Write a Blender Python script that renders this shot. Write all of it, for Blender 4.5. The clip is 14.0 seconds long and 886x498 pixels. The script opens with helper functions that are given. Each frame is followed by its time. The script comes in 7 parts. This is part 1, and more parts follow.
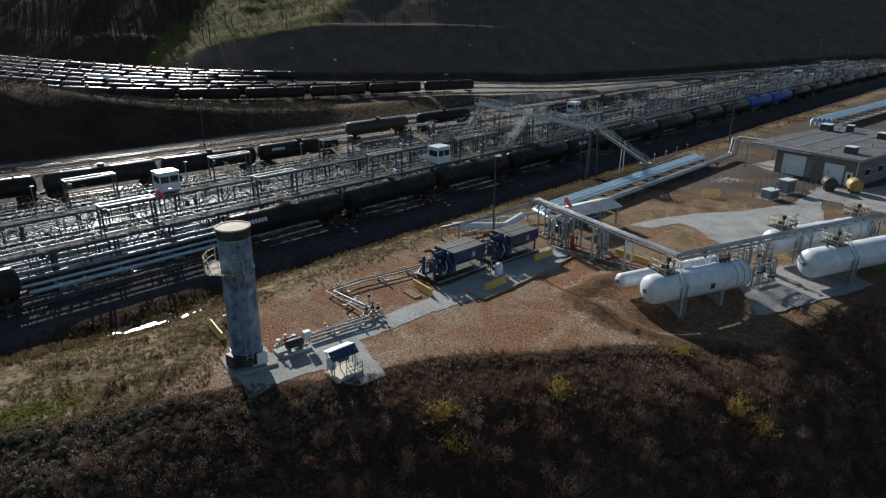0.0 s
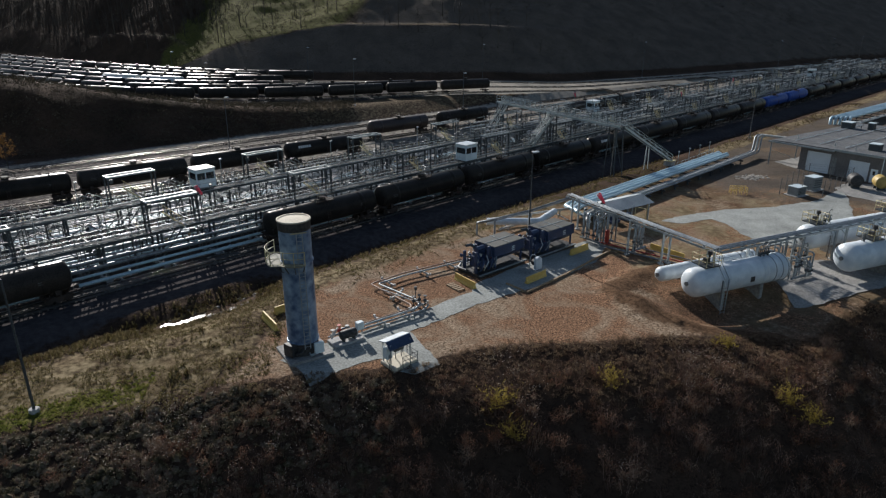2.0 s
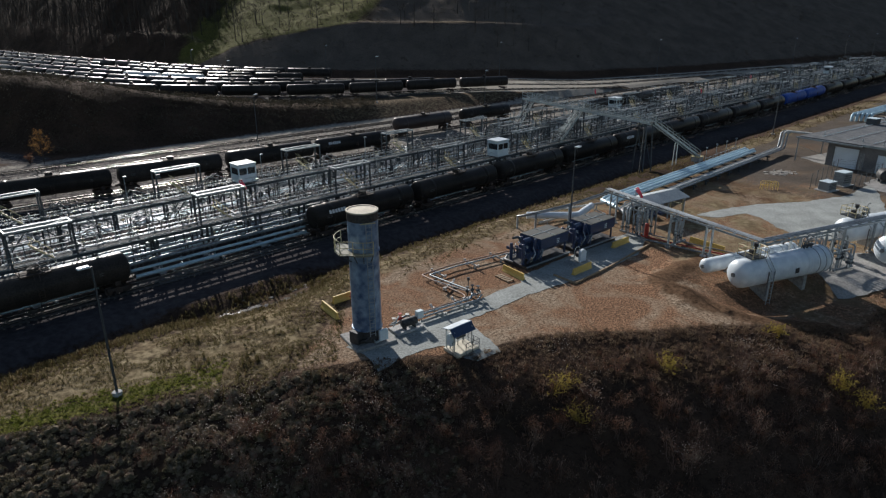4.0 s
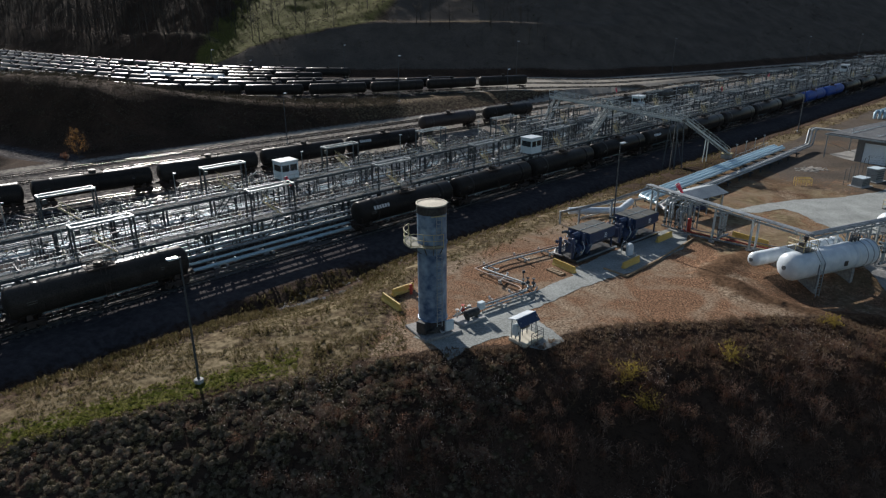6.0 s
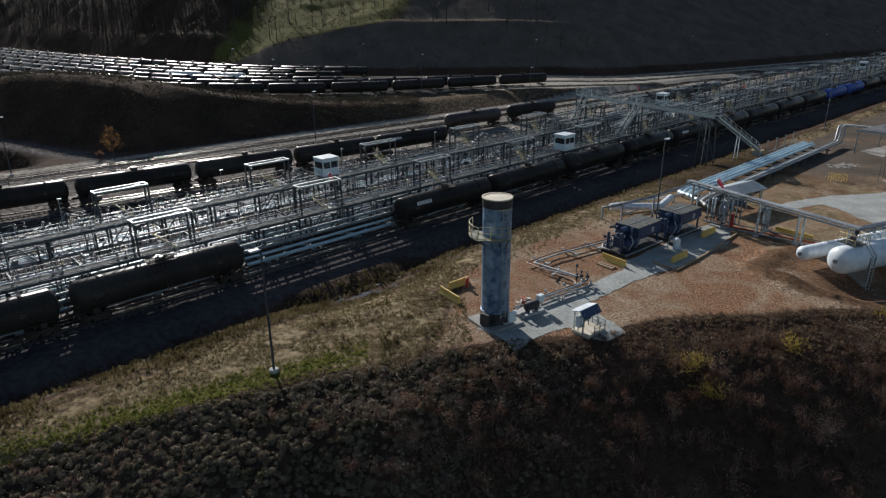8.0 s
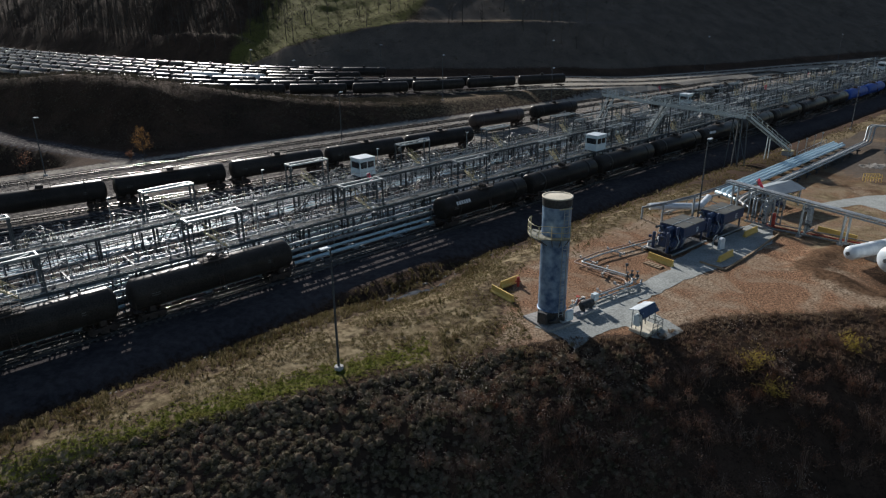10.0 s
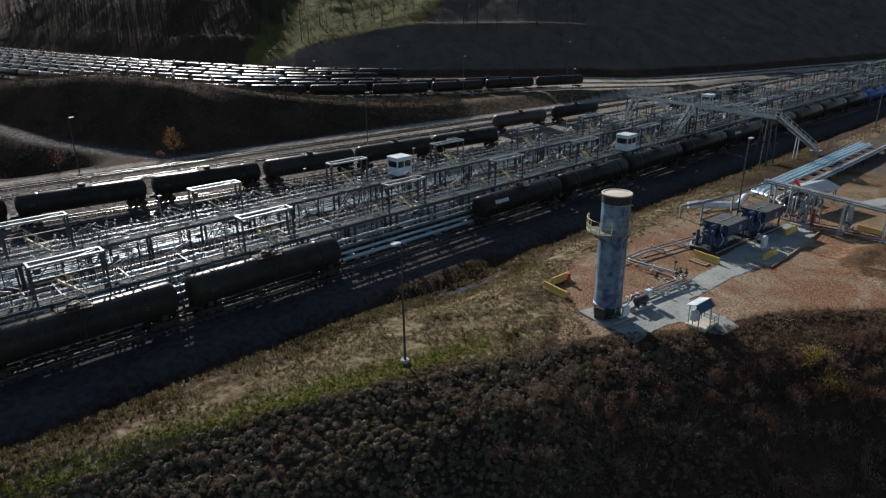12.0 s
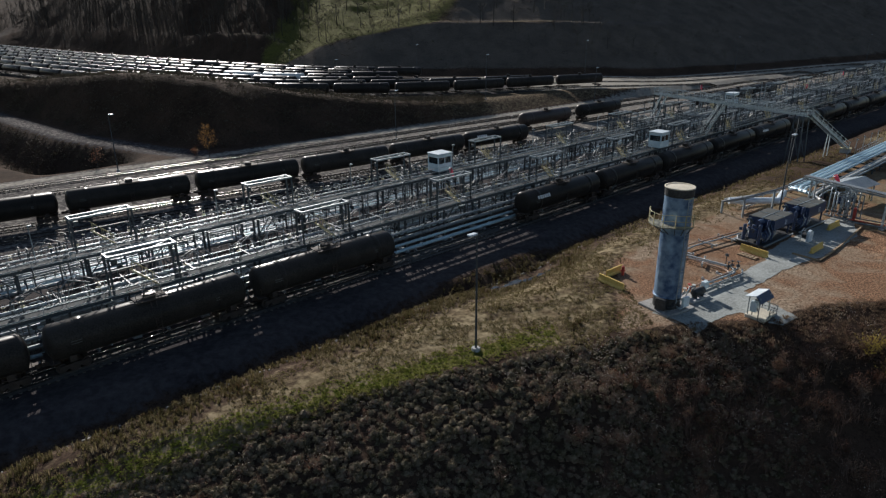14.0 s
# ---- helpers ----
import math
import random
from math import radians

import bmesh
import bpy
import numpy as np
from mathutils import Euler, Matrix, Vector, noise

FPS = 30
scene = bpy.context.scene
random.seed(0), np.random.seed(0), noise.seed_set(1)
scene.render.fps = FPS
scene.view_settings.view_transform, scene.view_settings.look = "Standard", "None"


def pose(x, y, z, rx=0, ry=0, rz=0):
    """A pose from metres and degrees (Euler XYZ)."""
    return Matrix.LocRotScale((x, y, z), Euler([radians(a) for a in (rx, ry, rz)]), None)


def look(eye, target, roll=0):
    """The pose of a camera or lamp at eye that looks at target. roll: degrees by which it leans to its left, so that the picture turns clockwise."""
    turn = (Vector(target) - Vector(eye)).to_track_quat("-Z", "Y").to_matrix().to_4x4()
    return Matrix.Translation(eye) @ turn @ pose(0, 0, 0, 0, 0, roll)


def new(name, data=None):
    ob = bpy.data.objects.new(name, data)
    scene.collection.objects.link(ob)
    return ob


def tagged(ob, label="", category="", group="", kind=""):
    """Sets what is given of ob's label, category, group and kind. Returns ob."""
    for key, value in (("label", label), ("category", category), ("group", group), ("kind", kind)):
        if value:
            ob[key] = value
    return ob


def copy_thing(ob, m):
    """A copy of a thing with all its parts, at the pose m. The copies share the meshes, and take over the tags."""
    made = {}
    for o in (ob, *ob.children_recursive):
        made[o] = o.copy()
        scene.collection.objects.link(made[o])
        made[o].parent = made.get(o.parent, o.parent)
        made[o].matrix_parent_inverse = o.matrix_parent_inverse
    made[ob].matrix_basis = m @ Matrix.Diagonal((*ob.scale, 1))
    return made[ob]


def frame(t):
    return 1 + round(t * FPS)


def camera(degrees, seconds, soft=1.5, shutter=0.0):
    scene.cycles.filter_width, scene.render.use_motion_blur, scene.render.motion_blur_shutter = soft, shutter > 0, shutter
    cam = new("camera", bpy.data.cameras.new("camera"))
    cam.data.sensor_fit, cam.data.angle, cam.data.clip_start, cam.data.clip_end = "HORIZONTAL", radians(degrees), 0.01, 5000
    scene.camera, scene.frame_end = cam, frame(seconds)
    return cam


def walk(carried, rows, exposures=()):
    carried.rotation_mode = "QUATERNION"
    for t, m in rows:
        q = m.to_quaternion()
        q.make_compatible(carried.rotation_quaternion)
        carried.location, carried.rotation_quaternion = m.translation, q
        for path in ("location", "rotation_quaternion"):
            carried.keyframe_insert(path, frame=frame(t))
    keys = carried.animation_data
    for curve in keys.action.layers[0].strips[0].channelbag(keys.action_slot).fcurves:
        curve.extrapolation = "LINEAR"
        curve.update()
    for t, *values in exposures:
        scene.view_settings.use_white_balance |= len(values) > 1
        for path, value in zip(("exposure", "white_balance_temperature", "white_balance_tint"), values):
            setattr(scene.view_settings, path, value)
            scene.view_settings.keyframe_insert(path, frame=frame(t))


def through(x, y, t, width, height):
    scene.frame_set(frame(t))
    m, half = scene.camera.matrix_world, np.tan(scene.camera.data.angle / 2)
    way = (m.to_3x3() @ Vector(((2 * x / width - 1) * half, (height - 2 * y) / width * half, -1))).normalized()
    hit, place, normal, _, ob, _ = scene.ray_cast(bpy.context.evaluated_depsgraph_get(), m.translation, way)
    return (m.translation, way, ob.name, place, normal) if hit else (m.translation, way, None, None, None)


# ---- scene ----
cam = camera(69.0, 14.0, 1.3)
PATH = [
    (0, (0.524, 0.621, 25.044), (0.671, 2.491, 24.349), 0.2),
    (0.5, (-0.349, 0.411, 25.019), (-0.205, 2.281, 24.324), 0.1),
    (1, (-1.216, 0.162, 25.025), (-1.077, 2.032, 24.329), 0.1),
    (1.5, (-2.241, -0.057, 24.915), (-2.103, 1.813, 24.22), 0.1),
    (2, (-3.234, -0.373, 24.879), (-3.1, 1.498, 24.184), 0.1),
    (2.5, (-4.297, -0.699, 24.871), (-4.166, 1.171, 24.176), 0.1),
    (3, (-5.4, -1.043, 24.854), (-5.272, 0.827, 24.157), 0.1),
    (5.5, (-11.371, -2.624, 24.817), (-11.263, -0.754, 24.116), -0.2),
    (6, (-12.625, -2.876, 24.772), (-12.519, -1.005, 24.071), -0.2),
    (6.5, (-13.865, -3.167, 24.741), (-13.764, -1.297, 24.04), -0.2),
    (7, (-15.081, -3.34, 24.698), (-14.983, -1.47, 23.995), -0.3),
    (7.5, (-16.298, -3.511, 24.699), (-16.203, -1.642, 23.996), -0.3),
    (8, (-17.414, -3.729, 24.703), (-17.324, -1.859, 24.0), -0.4),
    (8.2, (-17.849, -3.773, 24.718), (-17.762, -1.903, 24.014), -0.4),
    (10.5, (-22.899, -4.09, 24.71), (-22.826, -2.217, 24.011), -0.5),
    (11, (-24.049, -4.303, 24.707), (-23.978, -2.43, 24.01), -0.5),
    (11.5, (-25.234, -4.531, 24.695), (-25.167, -2.658, 23.999), -0.5),
    (12, (-26.452, -4.78, 24.664), (-26.388, -2.907, 23.968), -0.5),
    (12.5, (-27.626, -5.022, 24.645), (-27.565, -3.148, 23.947), -0.5),
    (13, (-28.938, -5.399, 24.646), (-28.88, -3.526, 23.949), -0.5),
    (13.5, (-30.322, -5.776, 24.632), (-30.266, -3.903, 23.934), -0.5),
    (14, (-31.675, -6.127, 24.586), (-31.623, -4.253, 23.888), -0.5),
]
walk(cam, [(t, look(eye, target, roll)) for t, eye, target, roll in PATH], [(0.0, 0.3), (7.0, 0.32), (14.0, 0.34)])

# ---- light: a low sun behind the yard, thin sky ----
SUN_EL, SUN_AZ = 24.2, -22.0
sun_dir = Vector((math.sin(radians(SUN_AZ)) * math.cos(radians(SUN_EL)), math.cos(radians(SUN_AZ)) * math.cos(radians(SUN_EL)), math.sin(radians(SUN_EL))))
world = bpy.data.worlds.new("sky")
scene.world = world
world.use_nodes = True
wn = world.node_tree.nodes
sky = wn.new("ShaderNodeTexSky")
sky.sky_type, sky.sun_disc = "NISHITA", False
sky.sun_elevation, sky.sun_rotation = radians(SUN_EL), radians(SUN_AZ)
sky.air_density, sky.dust_density = 1.0, 0.6
world.node_tree.links.new(sky.outputs[0], wn["Background"].inputs[0])
wn["Background"].inputs[1].default_value = 0.066
sun = new("sun", bpy.data.lights.new("sun", "SUN"))
sun.data.energy, sun.data.angle, sun.data.color = 5.0, radians(0.53), (1.0, 0.95, 0.9)
sun.matrix_world = look(sun_dir * 300, (0, 0, 0))
tagged(sun, "low warm afternoon sun", "sun", kind="structure")

# ---- frames of reference ----
RA = 40.7
CU, SU = math.cos(radians(RA)), math.sin(radians(RA))


def rail(u, v):
    return u * CU - v * SU, u * SU + v * CU


def to_uv(x, y):
    return x * CU + y * SU, -x * SU + y * CU


def smooth(a, b, x):
    t = min(1.0, max(0.0, (x - a) / (b - a)))
    return t * t * (3 - 2 * t)


def fbm(x, y, s, seed=0.0):
    return noise.noise(Vector((x / s + seed, y / s - seed, seed * 0.7)))


YARD = -2.15
UPPER = 0.55
RAIL_TOP = YARD + 0.28


# ---- materials ----
def material(name, low, high, rough=0.7, metal=0.0, scale=6.0, fine=60.0, bump=0.15, depth=0.02, spec=0.5, rand=0.0, mid=0.5, coords="Object"):
    """Two colours mixed by noise at two scales, with fine relief; rand: spread of brightness from object to object."""
    m = bpy.data.materials.new(name)
    m.use_nodes = True
    nt = m.node_tree
    n, l = nt.nodes, nt.links
    b = n["Principled BSDF"]
    tc = n.new("ShaderNodeTexCoord")
    src = tc.outputs[coords]
    big, small = n.new("ShaderNodeTexNoise"), n.new("ShaderNodeTexNoise")
    big.inputs["Scale"].default_value, small.inputs["Scale"].default_value = 1.0 / scale, 1.0 / fine if fine < 0 else fine
    big.inputs["Detail"].default_value, small.inputs["Detail"].default_value = 5, 4
    big.inputs["Roughness"].default_value = 0.6
    l.new(src, big.inputs["Vector"])
    l.new(src, small.inputs["Vector"])
    add = n.new("ShaderNodeMath")
    add.operation = "MULTIPLY_ADD"
    add.inputs[1].default_value = 0.55
    l.new(small.outputs["Fac"], add.inputs[0])
    half = n.new("ShaderNodeMath")
    half.operation = "MULTIPLY"
    half.inputs[1].default_value = 0.45
    l.new(big.outputs["Fac"], half.inputs[0])
    l.new(half.outputs[0], add.inputs[2])
    ramp = n.new("ShaderNodeValToRGB")
    ramp.color_ramp.elements[0].position, ramp.color_ramp.elements[0].color = mid - 0.12, (*low, 1)
    ramp.color_ramp.elements[1].position, ramp.color_ramp.elements[1].color = mid + 0.12, (*high, 1)
    l.new(add.outputs[0], ramp.inputs[0])
    colour = ramp.outputs[0]
    if rand:
        info = n.new("ShaderNodeObjectInfo")
        mr = n.new("ShaderNodeMapRange")
        mr.inputs["To Min"].default_value, mr.inputs["To Max"].default_value = 1 - rand, 1 + rand
        l.new(info.outputs["Random"], mr.inputs["Value"])
        hs = n.new("ShaderNodeHueSaturation")
        l.new(colour, hs.inputs["Color"])
        l.new(mr.outputs[0], hs.inputs["Value"])
        colour = hs.outputs[0]
    l.new(colour, b.inputs["Base Color"])
    b.inputs["Roughness"].default_value, b.inputs["Metallic"].default_value = rough, metal
    b.inputs["Specular IOR Level"].default_value = spec
    rr = n.new("ShaderNodeMapRange")
    rr.inputs["To Min"].default_value, rr.inputs["To Max"].default_value = max(0.03, rough - 0.1), min(1, rough + 0.12)
    l.new(big.outputs["Fac"], rr.inputs["Value"])
    l.new(rr.outputs[0], b.inputs["Roughness"])
    if bump:
        bp = n.new("ShaderNodeBump")
        bp.inputs["Strength"].default_value, bp.inputs["Distance"].default_value = bump, depth
        l.new(small.outputs["Fac"], bp.inputs["Height"])
        l.new(bp.outputs[0], b.inputs["Normal"])
    return m


M = {}
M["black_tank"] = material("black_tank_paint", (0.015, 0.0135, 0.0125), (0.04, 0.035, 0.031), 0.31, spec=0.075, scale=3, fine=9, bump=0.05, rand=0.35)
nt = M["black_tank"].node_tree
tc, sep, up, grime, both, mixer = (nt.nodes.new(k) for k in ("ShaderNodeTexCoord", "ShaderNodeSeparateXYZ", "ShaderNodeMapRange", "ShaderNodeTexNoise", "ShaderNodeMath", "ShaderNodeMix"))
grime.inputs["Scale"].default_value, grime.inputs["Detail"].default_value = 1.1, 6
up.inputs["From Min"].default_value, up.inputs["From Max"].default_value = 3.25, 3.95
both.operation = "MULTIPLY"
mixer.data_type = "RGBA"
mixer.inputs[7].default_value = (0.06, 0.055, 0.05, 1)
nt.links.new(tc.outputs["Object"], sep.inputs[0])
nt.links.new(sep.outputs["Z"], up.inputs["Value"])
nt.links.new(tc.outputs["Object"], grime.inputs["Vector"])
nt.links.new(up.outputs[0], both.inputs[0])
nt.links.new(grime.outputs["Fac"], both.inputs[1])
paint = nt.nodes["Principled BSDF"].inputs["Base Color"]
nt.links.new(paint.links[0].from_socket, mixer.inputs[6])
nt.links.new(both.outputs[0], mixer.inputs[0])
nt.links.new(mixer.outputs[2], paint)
M["brown_tank"] = material("faded_brown_tank", (0.022, 0.014, 0.012), (0.042, 0.026, 0.021), 0.5, scale=3, fine=9, bump=0.05)
M["blue_tank"] = material("blue_tank_paint", (0.015, 0.055, 0.24), (0.024, 0.08, 0.34), 0.5, spec=0.25, scale=3, fine=9, bump=0.05)
M["white_tank"] = material("pale_tank_paint", (0.5, 0.5, 0.48), (0.66, 0.66, 0.64), 0.4, scale=3, fine=9, bump=0.05)
M["truck"] = material("rusty_cast_steel", (0.02, 0.016, 0.013), (0.06, 0.04, 0.03), 0.8, scale=1, fine=12)
M["lettering"] = material("white_lettering", (0.5, 0.5, 0.5), (0.65, 0.65, 0.65), 0.6, bump=0)
M["stencil"] = material("faded_stencil", (0.06, 0.06, 0.058), (0.11, 0.11, 0.105), 0.7, bump=0)
M["rail"] = material("worn_rail_steel", (0.25, 0.24, 0.23), (0.4, 0.38, 0.36), 0.25, metal=1.0, scale=4, fine=20, bump=0.05)
M["sleeper"] = material("weathered_sleeper", (0.03, 0.026, 0.022), (0.085, 0.075, 0.065), 0.9, scale=2, fine=14, rand=0.25)
M["galv"] = material("galvanised_steel", (0.2, 0.235, 0.25), (0.38, 0.42, 0.44), 0.5, metal=0.45, scale=2, fine=25, bump=0.05, rand=0.15)
M["pipe"] = material("aluminium_clad_pipe", (0.16, 0.182, 0.2), (0.32, 0.356, 0.38), 0.44, metal=0.5, scale=4, fine=3, bump=0.08, rand=0.2)
M["pipe_blue"] = material("pale_blue_clad_pipe", (0.36, 0.5, 0.57), (0.5, 0.65, 0.72), 0.4, metal=0.25, scale=4, fine=6, bump=0.05, rand=0.08)
M["pipe_dull"] = material("dull_grey_pipe", (0.1, 0.107, 0.11), (0.2, 0.21, 0.215), 0.5, metal=0.4, scale=4, fine=8, bump=0.05, rand=0.25)
M["steel_dark"] = material("dark_structural_steel", (0.035, 0.044, 0.05), (0.08, 0.093, 0.102), 0.6, metal=0.3, scale=3, fine=12, bump=0.05, rand=0.15)
M["white_paint"] = material("white_vessel_paint", (0.52, 0.585, 0.635), (0.72, 0.775, 0.81), 0.33, scale=1.5, fine=1.2, bump=0.04)
M["yellow"] = material("yellow_barrier_paint", (0.5, 0.33, 0.07), (0.66, 0.47, 0.14), 0.6, scale=1, fine=9)
M["yellow_pale"] = material("pale_yellow_rail_paint", (0.36, 0.31, 0.17), (0.52, 0.46, 0.27), 0.55, scale=1, fine=9)
M["red"] = material("red_windsock_cloth", (0.85, 0.07, 0.12), (0.95, 0.12, 0.2), 0.8, scale=1, fine=9)
M["red_dull"] = material("dull_red_paint", (0.3, 0.03, 0.02), (0.45, 0.06, 0.04), 0.6, scale=1, fine=9)
M["blue_steel"] = material("navy_equipment_paint", (0.012, 0.028, 0.072), (0.026, 0.052, 0.12), 0.42, scale=1, fine=7)
M["cooler_top"] = material("dusty_cooler_mesh", (0.03, 0.034, 0.032), (0.08, 0.084, 0.076), 0.7, scale=1, fine=30)
M["concrete"] = material("weathered_concrete", (0.27, 0.275, 0.275), (0.42, 0.425, 0.42), 0.85, scale=2, fine=5)
M["cabin_white"] = material("white_cabin_panel", (0.5, 0.6, 0.64), (0.62, 0.71, 0.75), 0.5, scale=1, fine=9, bump=0.03)
M["glass"] = material("dark_window_glass", (0.015, 0.02, 0.025), (0.02, 0.03, 0.035), 0.06, scale=1, fine=2, bump=0, spec=0.8)
M["red_brick"] = material("grey_brown_block", (0.125, 0.118, 0.114), (0.21, 0.198, 0.19), 0.9, scale=2, fine=5)
M["roof"] = material("ballasted_roof_felt", (0.04, 0.046, 0.052), (0.13, 0.138, 0.145), 0.8, scale=2.2, fine=3, bump=0.3)
M["grating"] = material("steel_grating", (0.025, 0.03, 0.033), (0.06, 0.07, 0.075), 0.85, spec=0.15, scale=1, fine=30, bump=0.3)
# darker grey than the concrete; on the vessel slab it carries the shade
M["slab"] = material("darkened_grey_slab", (0.16, 0.16, 0.155), (0.32, 0.315, 0.3), 0.9, scale=1.5, fine=5)
M["bridge"] = material("pale_bridge_steel", (0.3, 0.35, 0.36), (0.46, 0.52, 0.53), 0.5, metal=0.2, scale=2, fine=10, bump=0.05)
M["wood"] = material("weathered_timber", (0.2, 0.14, 0.08), (0.34, 0.25, 0.16), 0.85, scale=1, fine=8)
M["dirty_white"] = material("dirty_white_vessel", (0.4, 0.4, 0.38), (0.6, 0.6, 0.57), 0.6, scale=2, fine=7)


# ---- mesh building ----
class B:
    """Collects vertices and faces for one mesh."""

    def __init__(self):
        self.v, self.f, self.s = [], [], []

    def add(self, vs, fs, smooth_faces=False, m=None):
        o = len(self.v)
        self.v += [tuple(m @ Vector(p)) for p in vs] if m else [tuple(p) for p in vs]
        self.f += [tuple(o + i for i in f) for f in fs]
        self.s += [smooth_faces] * len(fs)
        return self

    def box(self, c, s, rz=0.0, m=None, bevel=0.0):
        x, y, z = (k / 2 for k in s)
        if bevel:
            b = min(bevel, x * 0.9, y * 0.9, z * 0.9)
            ring = [(x - b, -y), (x, -y + b), (x, y - b), (x - b, y), (-x + b, y), (-x, y - b), (-x, -y + b), (-x + b, -y)]
            ins = [(px * (1 - b / x), py * (1 - b / y)) for px, py in ring]
            vs = [(px, py, -z) for px, py in ins] + [(px, py, -z + b) for px, py in ring] + [(px, py, z - b) for px, py in ring] + [(px, py, z) for px, py in ins]
            fs = [tuple(range(7, -1, -1)), tuple(range(24, 32))]
            for k in range(3):
                fs += [(k * 8 + i, k * 8 + (i + 1) % 8, k * 8 + 8 + (i + 1) % 8, k * 8 + 8 + i) for i in range(8)]
        else:
            vs = [(-x, -y, -z), (x, -y, -z), (x, y, -z), (-x, y, -z), (-x, -y, z), (x, -y, z), (x, y, z), (-x, y, z)]
            fs = [(0, 3, 2, 1), (4, 5, 6, 7), (0, 1, 5, 4), (1, 2, 6, 5), (2, 3, 7, 6), (3, 0, 4, 7)]
        t = pose(c[0], c[1], c[2], 0, 0, rz)
        return self.add(vs, fs, False, m @ t if m else t)

    def beam(self, p, q, w, h):
        """A square bar from p to q, w wide and h high."""
        p, q = Vector(p), Vector(q)
        d = q - p
        if d.length < 1e-6:
            return self
        m = Matrix.Translation((p + q) / 2) @ d.to_track_quat("X", "Z").to_matrix().to_4x4()
        return self.box((0, 0, 0), (d.length, w, h), m=m)

    def cyl(self, p, q, r, n=10, r2=None, caps=True):
        p, q = Vector(p), Vector(q)
        d = q - p
        if d.length < 1e-6:
            return self
        m = Matrix.Translation(p) @ d.to_track_quat("Z", "Y").to_matrix().to_4x4()
        r2 = r if r2 is None else r2
        cs = [(math.cos(2 * math.pi * i / n), math.sin(2 * math.pi * i / n)) for i in range(n)]
        vs = [(a * r, b * r, 0) for a, b in cs] + [(a * r2, b * r2, d.length) for a, b in cs]
        self.add(vs, [(i, (i + 1) % n, n + (i + 1) % n, n + i) for i in range(n)], n > 6, m)
        if caps:
            self.add(vs, [tuple(range(n - 1, -1, -1)), tuple(range(n, 2 * n))], False, m)
        return self

    def lathe(self, profile, m=None, n=20):
        """profile: (along, radius) from end to end about the local x axis."""
        vs, fs = [], []
        for x, r in profile:
            vs += [(x, r * math.cos(2 * math.pi * i / n), r * math.sin(2 * math.pi * i / n)) for i in range(n)]
        for k in range(len(profile) - 1):
            fs += [(k * n + i, k * n + n + i, k * n + n + (i + 1) % n, k * n + (i + 1) % n) for i in range(n)]
        self.add(vs, fs, True, m)
        return self

    def tube(self, pts, r, n=8):
        pts = [Vector(p) for p in pts]
        vs, fs, side = [], [], None
        for i, p in enumerate(pts):
            a = (p - pts[i - 1]).normalized() if i else None
            b = (pts[i + 1] - p).normalized() if i < len(pts) - 1 else None
            t = (a + b).normalized() if a is not None and b is not None and (a + b).length > 1e-4 else (a if a is not None else b)
            if side is None:
                side = t.orthogonal().normalized()
            side = (side - t * side.dot(t)).normalized()
            up = t.cross(side)
            k = 1.0
            if a is not None and b is not None:
                k = min(1.6, 1 / max(0.4, math.cos(a.angle(b) / 2)))
            vs += [p + (side * math.cos(2 * math.pi * j / n) + up * math.sin(2 * math.pi * j / n)) * r * k for j in range(n)]
        for i in range(len(pts) - 1):
            fs += [(i * n + j, i * n + (j + 1) % n, (i + 1) * n + (j + 1) % n, (i + 1) * n + j) for j in range(n)]
        self.add(vs, fs, True)
        e = (len(pts) - 1) * n
        return self.add(vs, [tuple(range(n - 1, -1, -1)), tuple(range(e, e + n))])

    def mesh(self, name, mat):
        me = bpy.data.meshes.new(name)
        me.from_pydata(self.v, [], self.f)
        me.polygons.foreach_set("use_smooth", self.s)
        me.materials.append(mat)
        me.update()
        return me


def part(name, b, mat, parent, label="", category=""):
    me = b.mesh(name, mat) if isinstance(b, B) else b
    ob = new(name, me)
    ob.parent = parent
    return tagged(ob, label, category)


def thing(name, m, label, category, group="", kind=""):
    ob = new(name)
    ob.empty_display_size = 0.3
    ob.matrix_world = m
    ob.matrix_basis = m
    return tagged(ob, label, category, group, kind)


def solid(name, b, mat, m, label, category, group="", kind=""):
    ob = new(name, b.mesh(name, mat))
    ob.matrix_basis = m
    return tagged(ob, label, category, group, kind)


def at_rail(u, v, z, turn=0.0):
    x, y = rail(u, v)
    return pose(x, y, z, 0, 0, RA + turn)


def head(x, r, sign, n=6, k=0.5):
    """Profile of a domed vessel end."""
    return [(x + sign * r * k * math.sin(math.pi / 2 * i / n), max(0.004, r * math.cos(math.pi / 2 * i / n))) for i in range(n + 1)]


def capsule(length, r, k=0.5):
    """Profile of a vessel of that length over its ends."""
    h = length / 2 - r * k
    return head(-h, r, -1, k=k)[::-1] + head(h, r, 1, k=k)


# ---- ground ----
def pad_edge(x):
    return 41.5 - 2.6 * smooth(14, 24, x) * (1 - smooth(29, 36, x)) + 0.16 * (x + 10) + 1.2 * math.sin(x * 0.35) * 0.5 if x > -10 else 41.5 + 0.3 * (x + 10)


FRONT_ROW = [(-330, 375), (-211, 282), (-174, 252), (-141, 226), (-95, 194.5), (-70, 187.5), (-45, 185.5), (-20, 190), (8, 202), (28, 207.5), (60, 222), (110, 250), (200, 305), (340, 392), (600, 560)]
BACK_ROW = [(-430, 560), (-330, 470), (-229, 371), (-158, 308), (-107, 270), (-77, 250), (-45, 240), (-15, 236), (20, 234), (60, 245), (110, 268), (200, 318), (340, 402), (600, 568), (700, 640)]


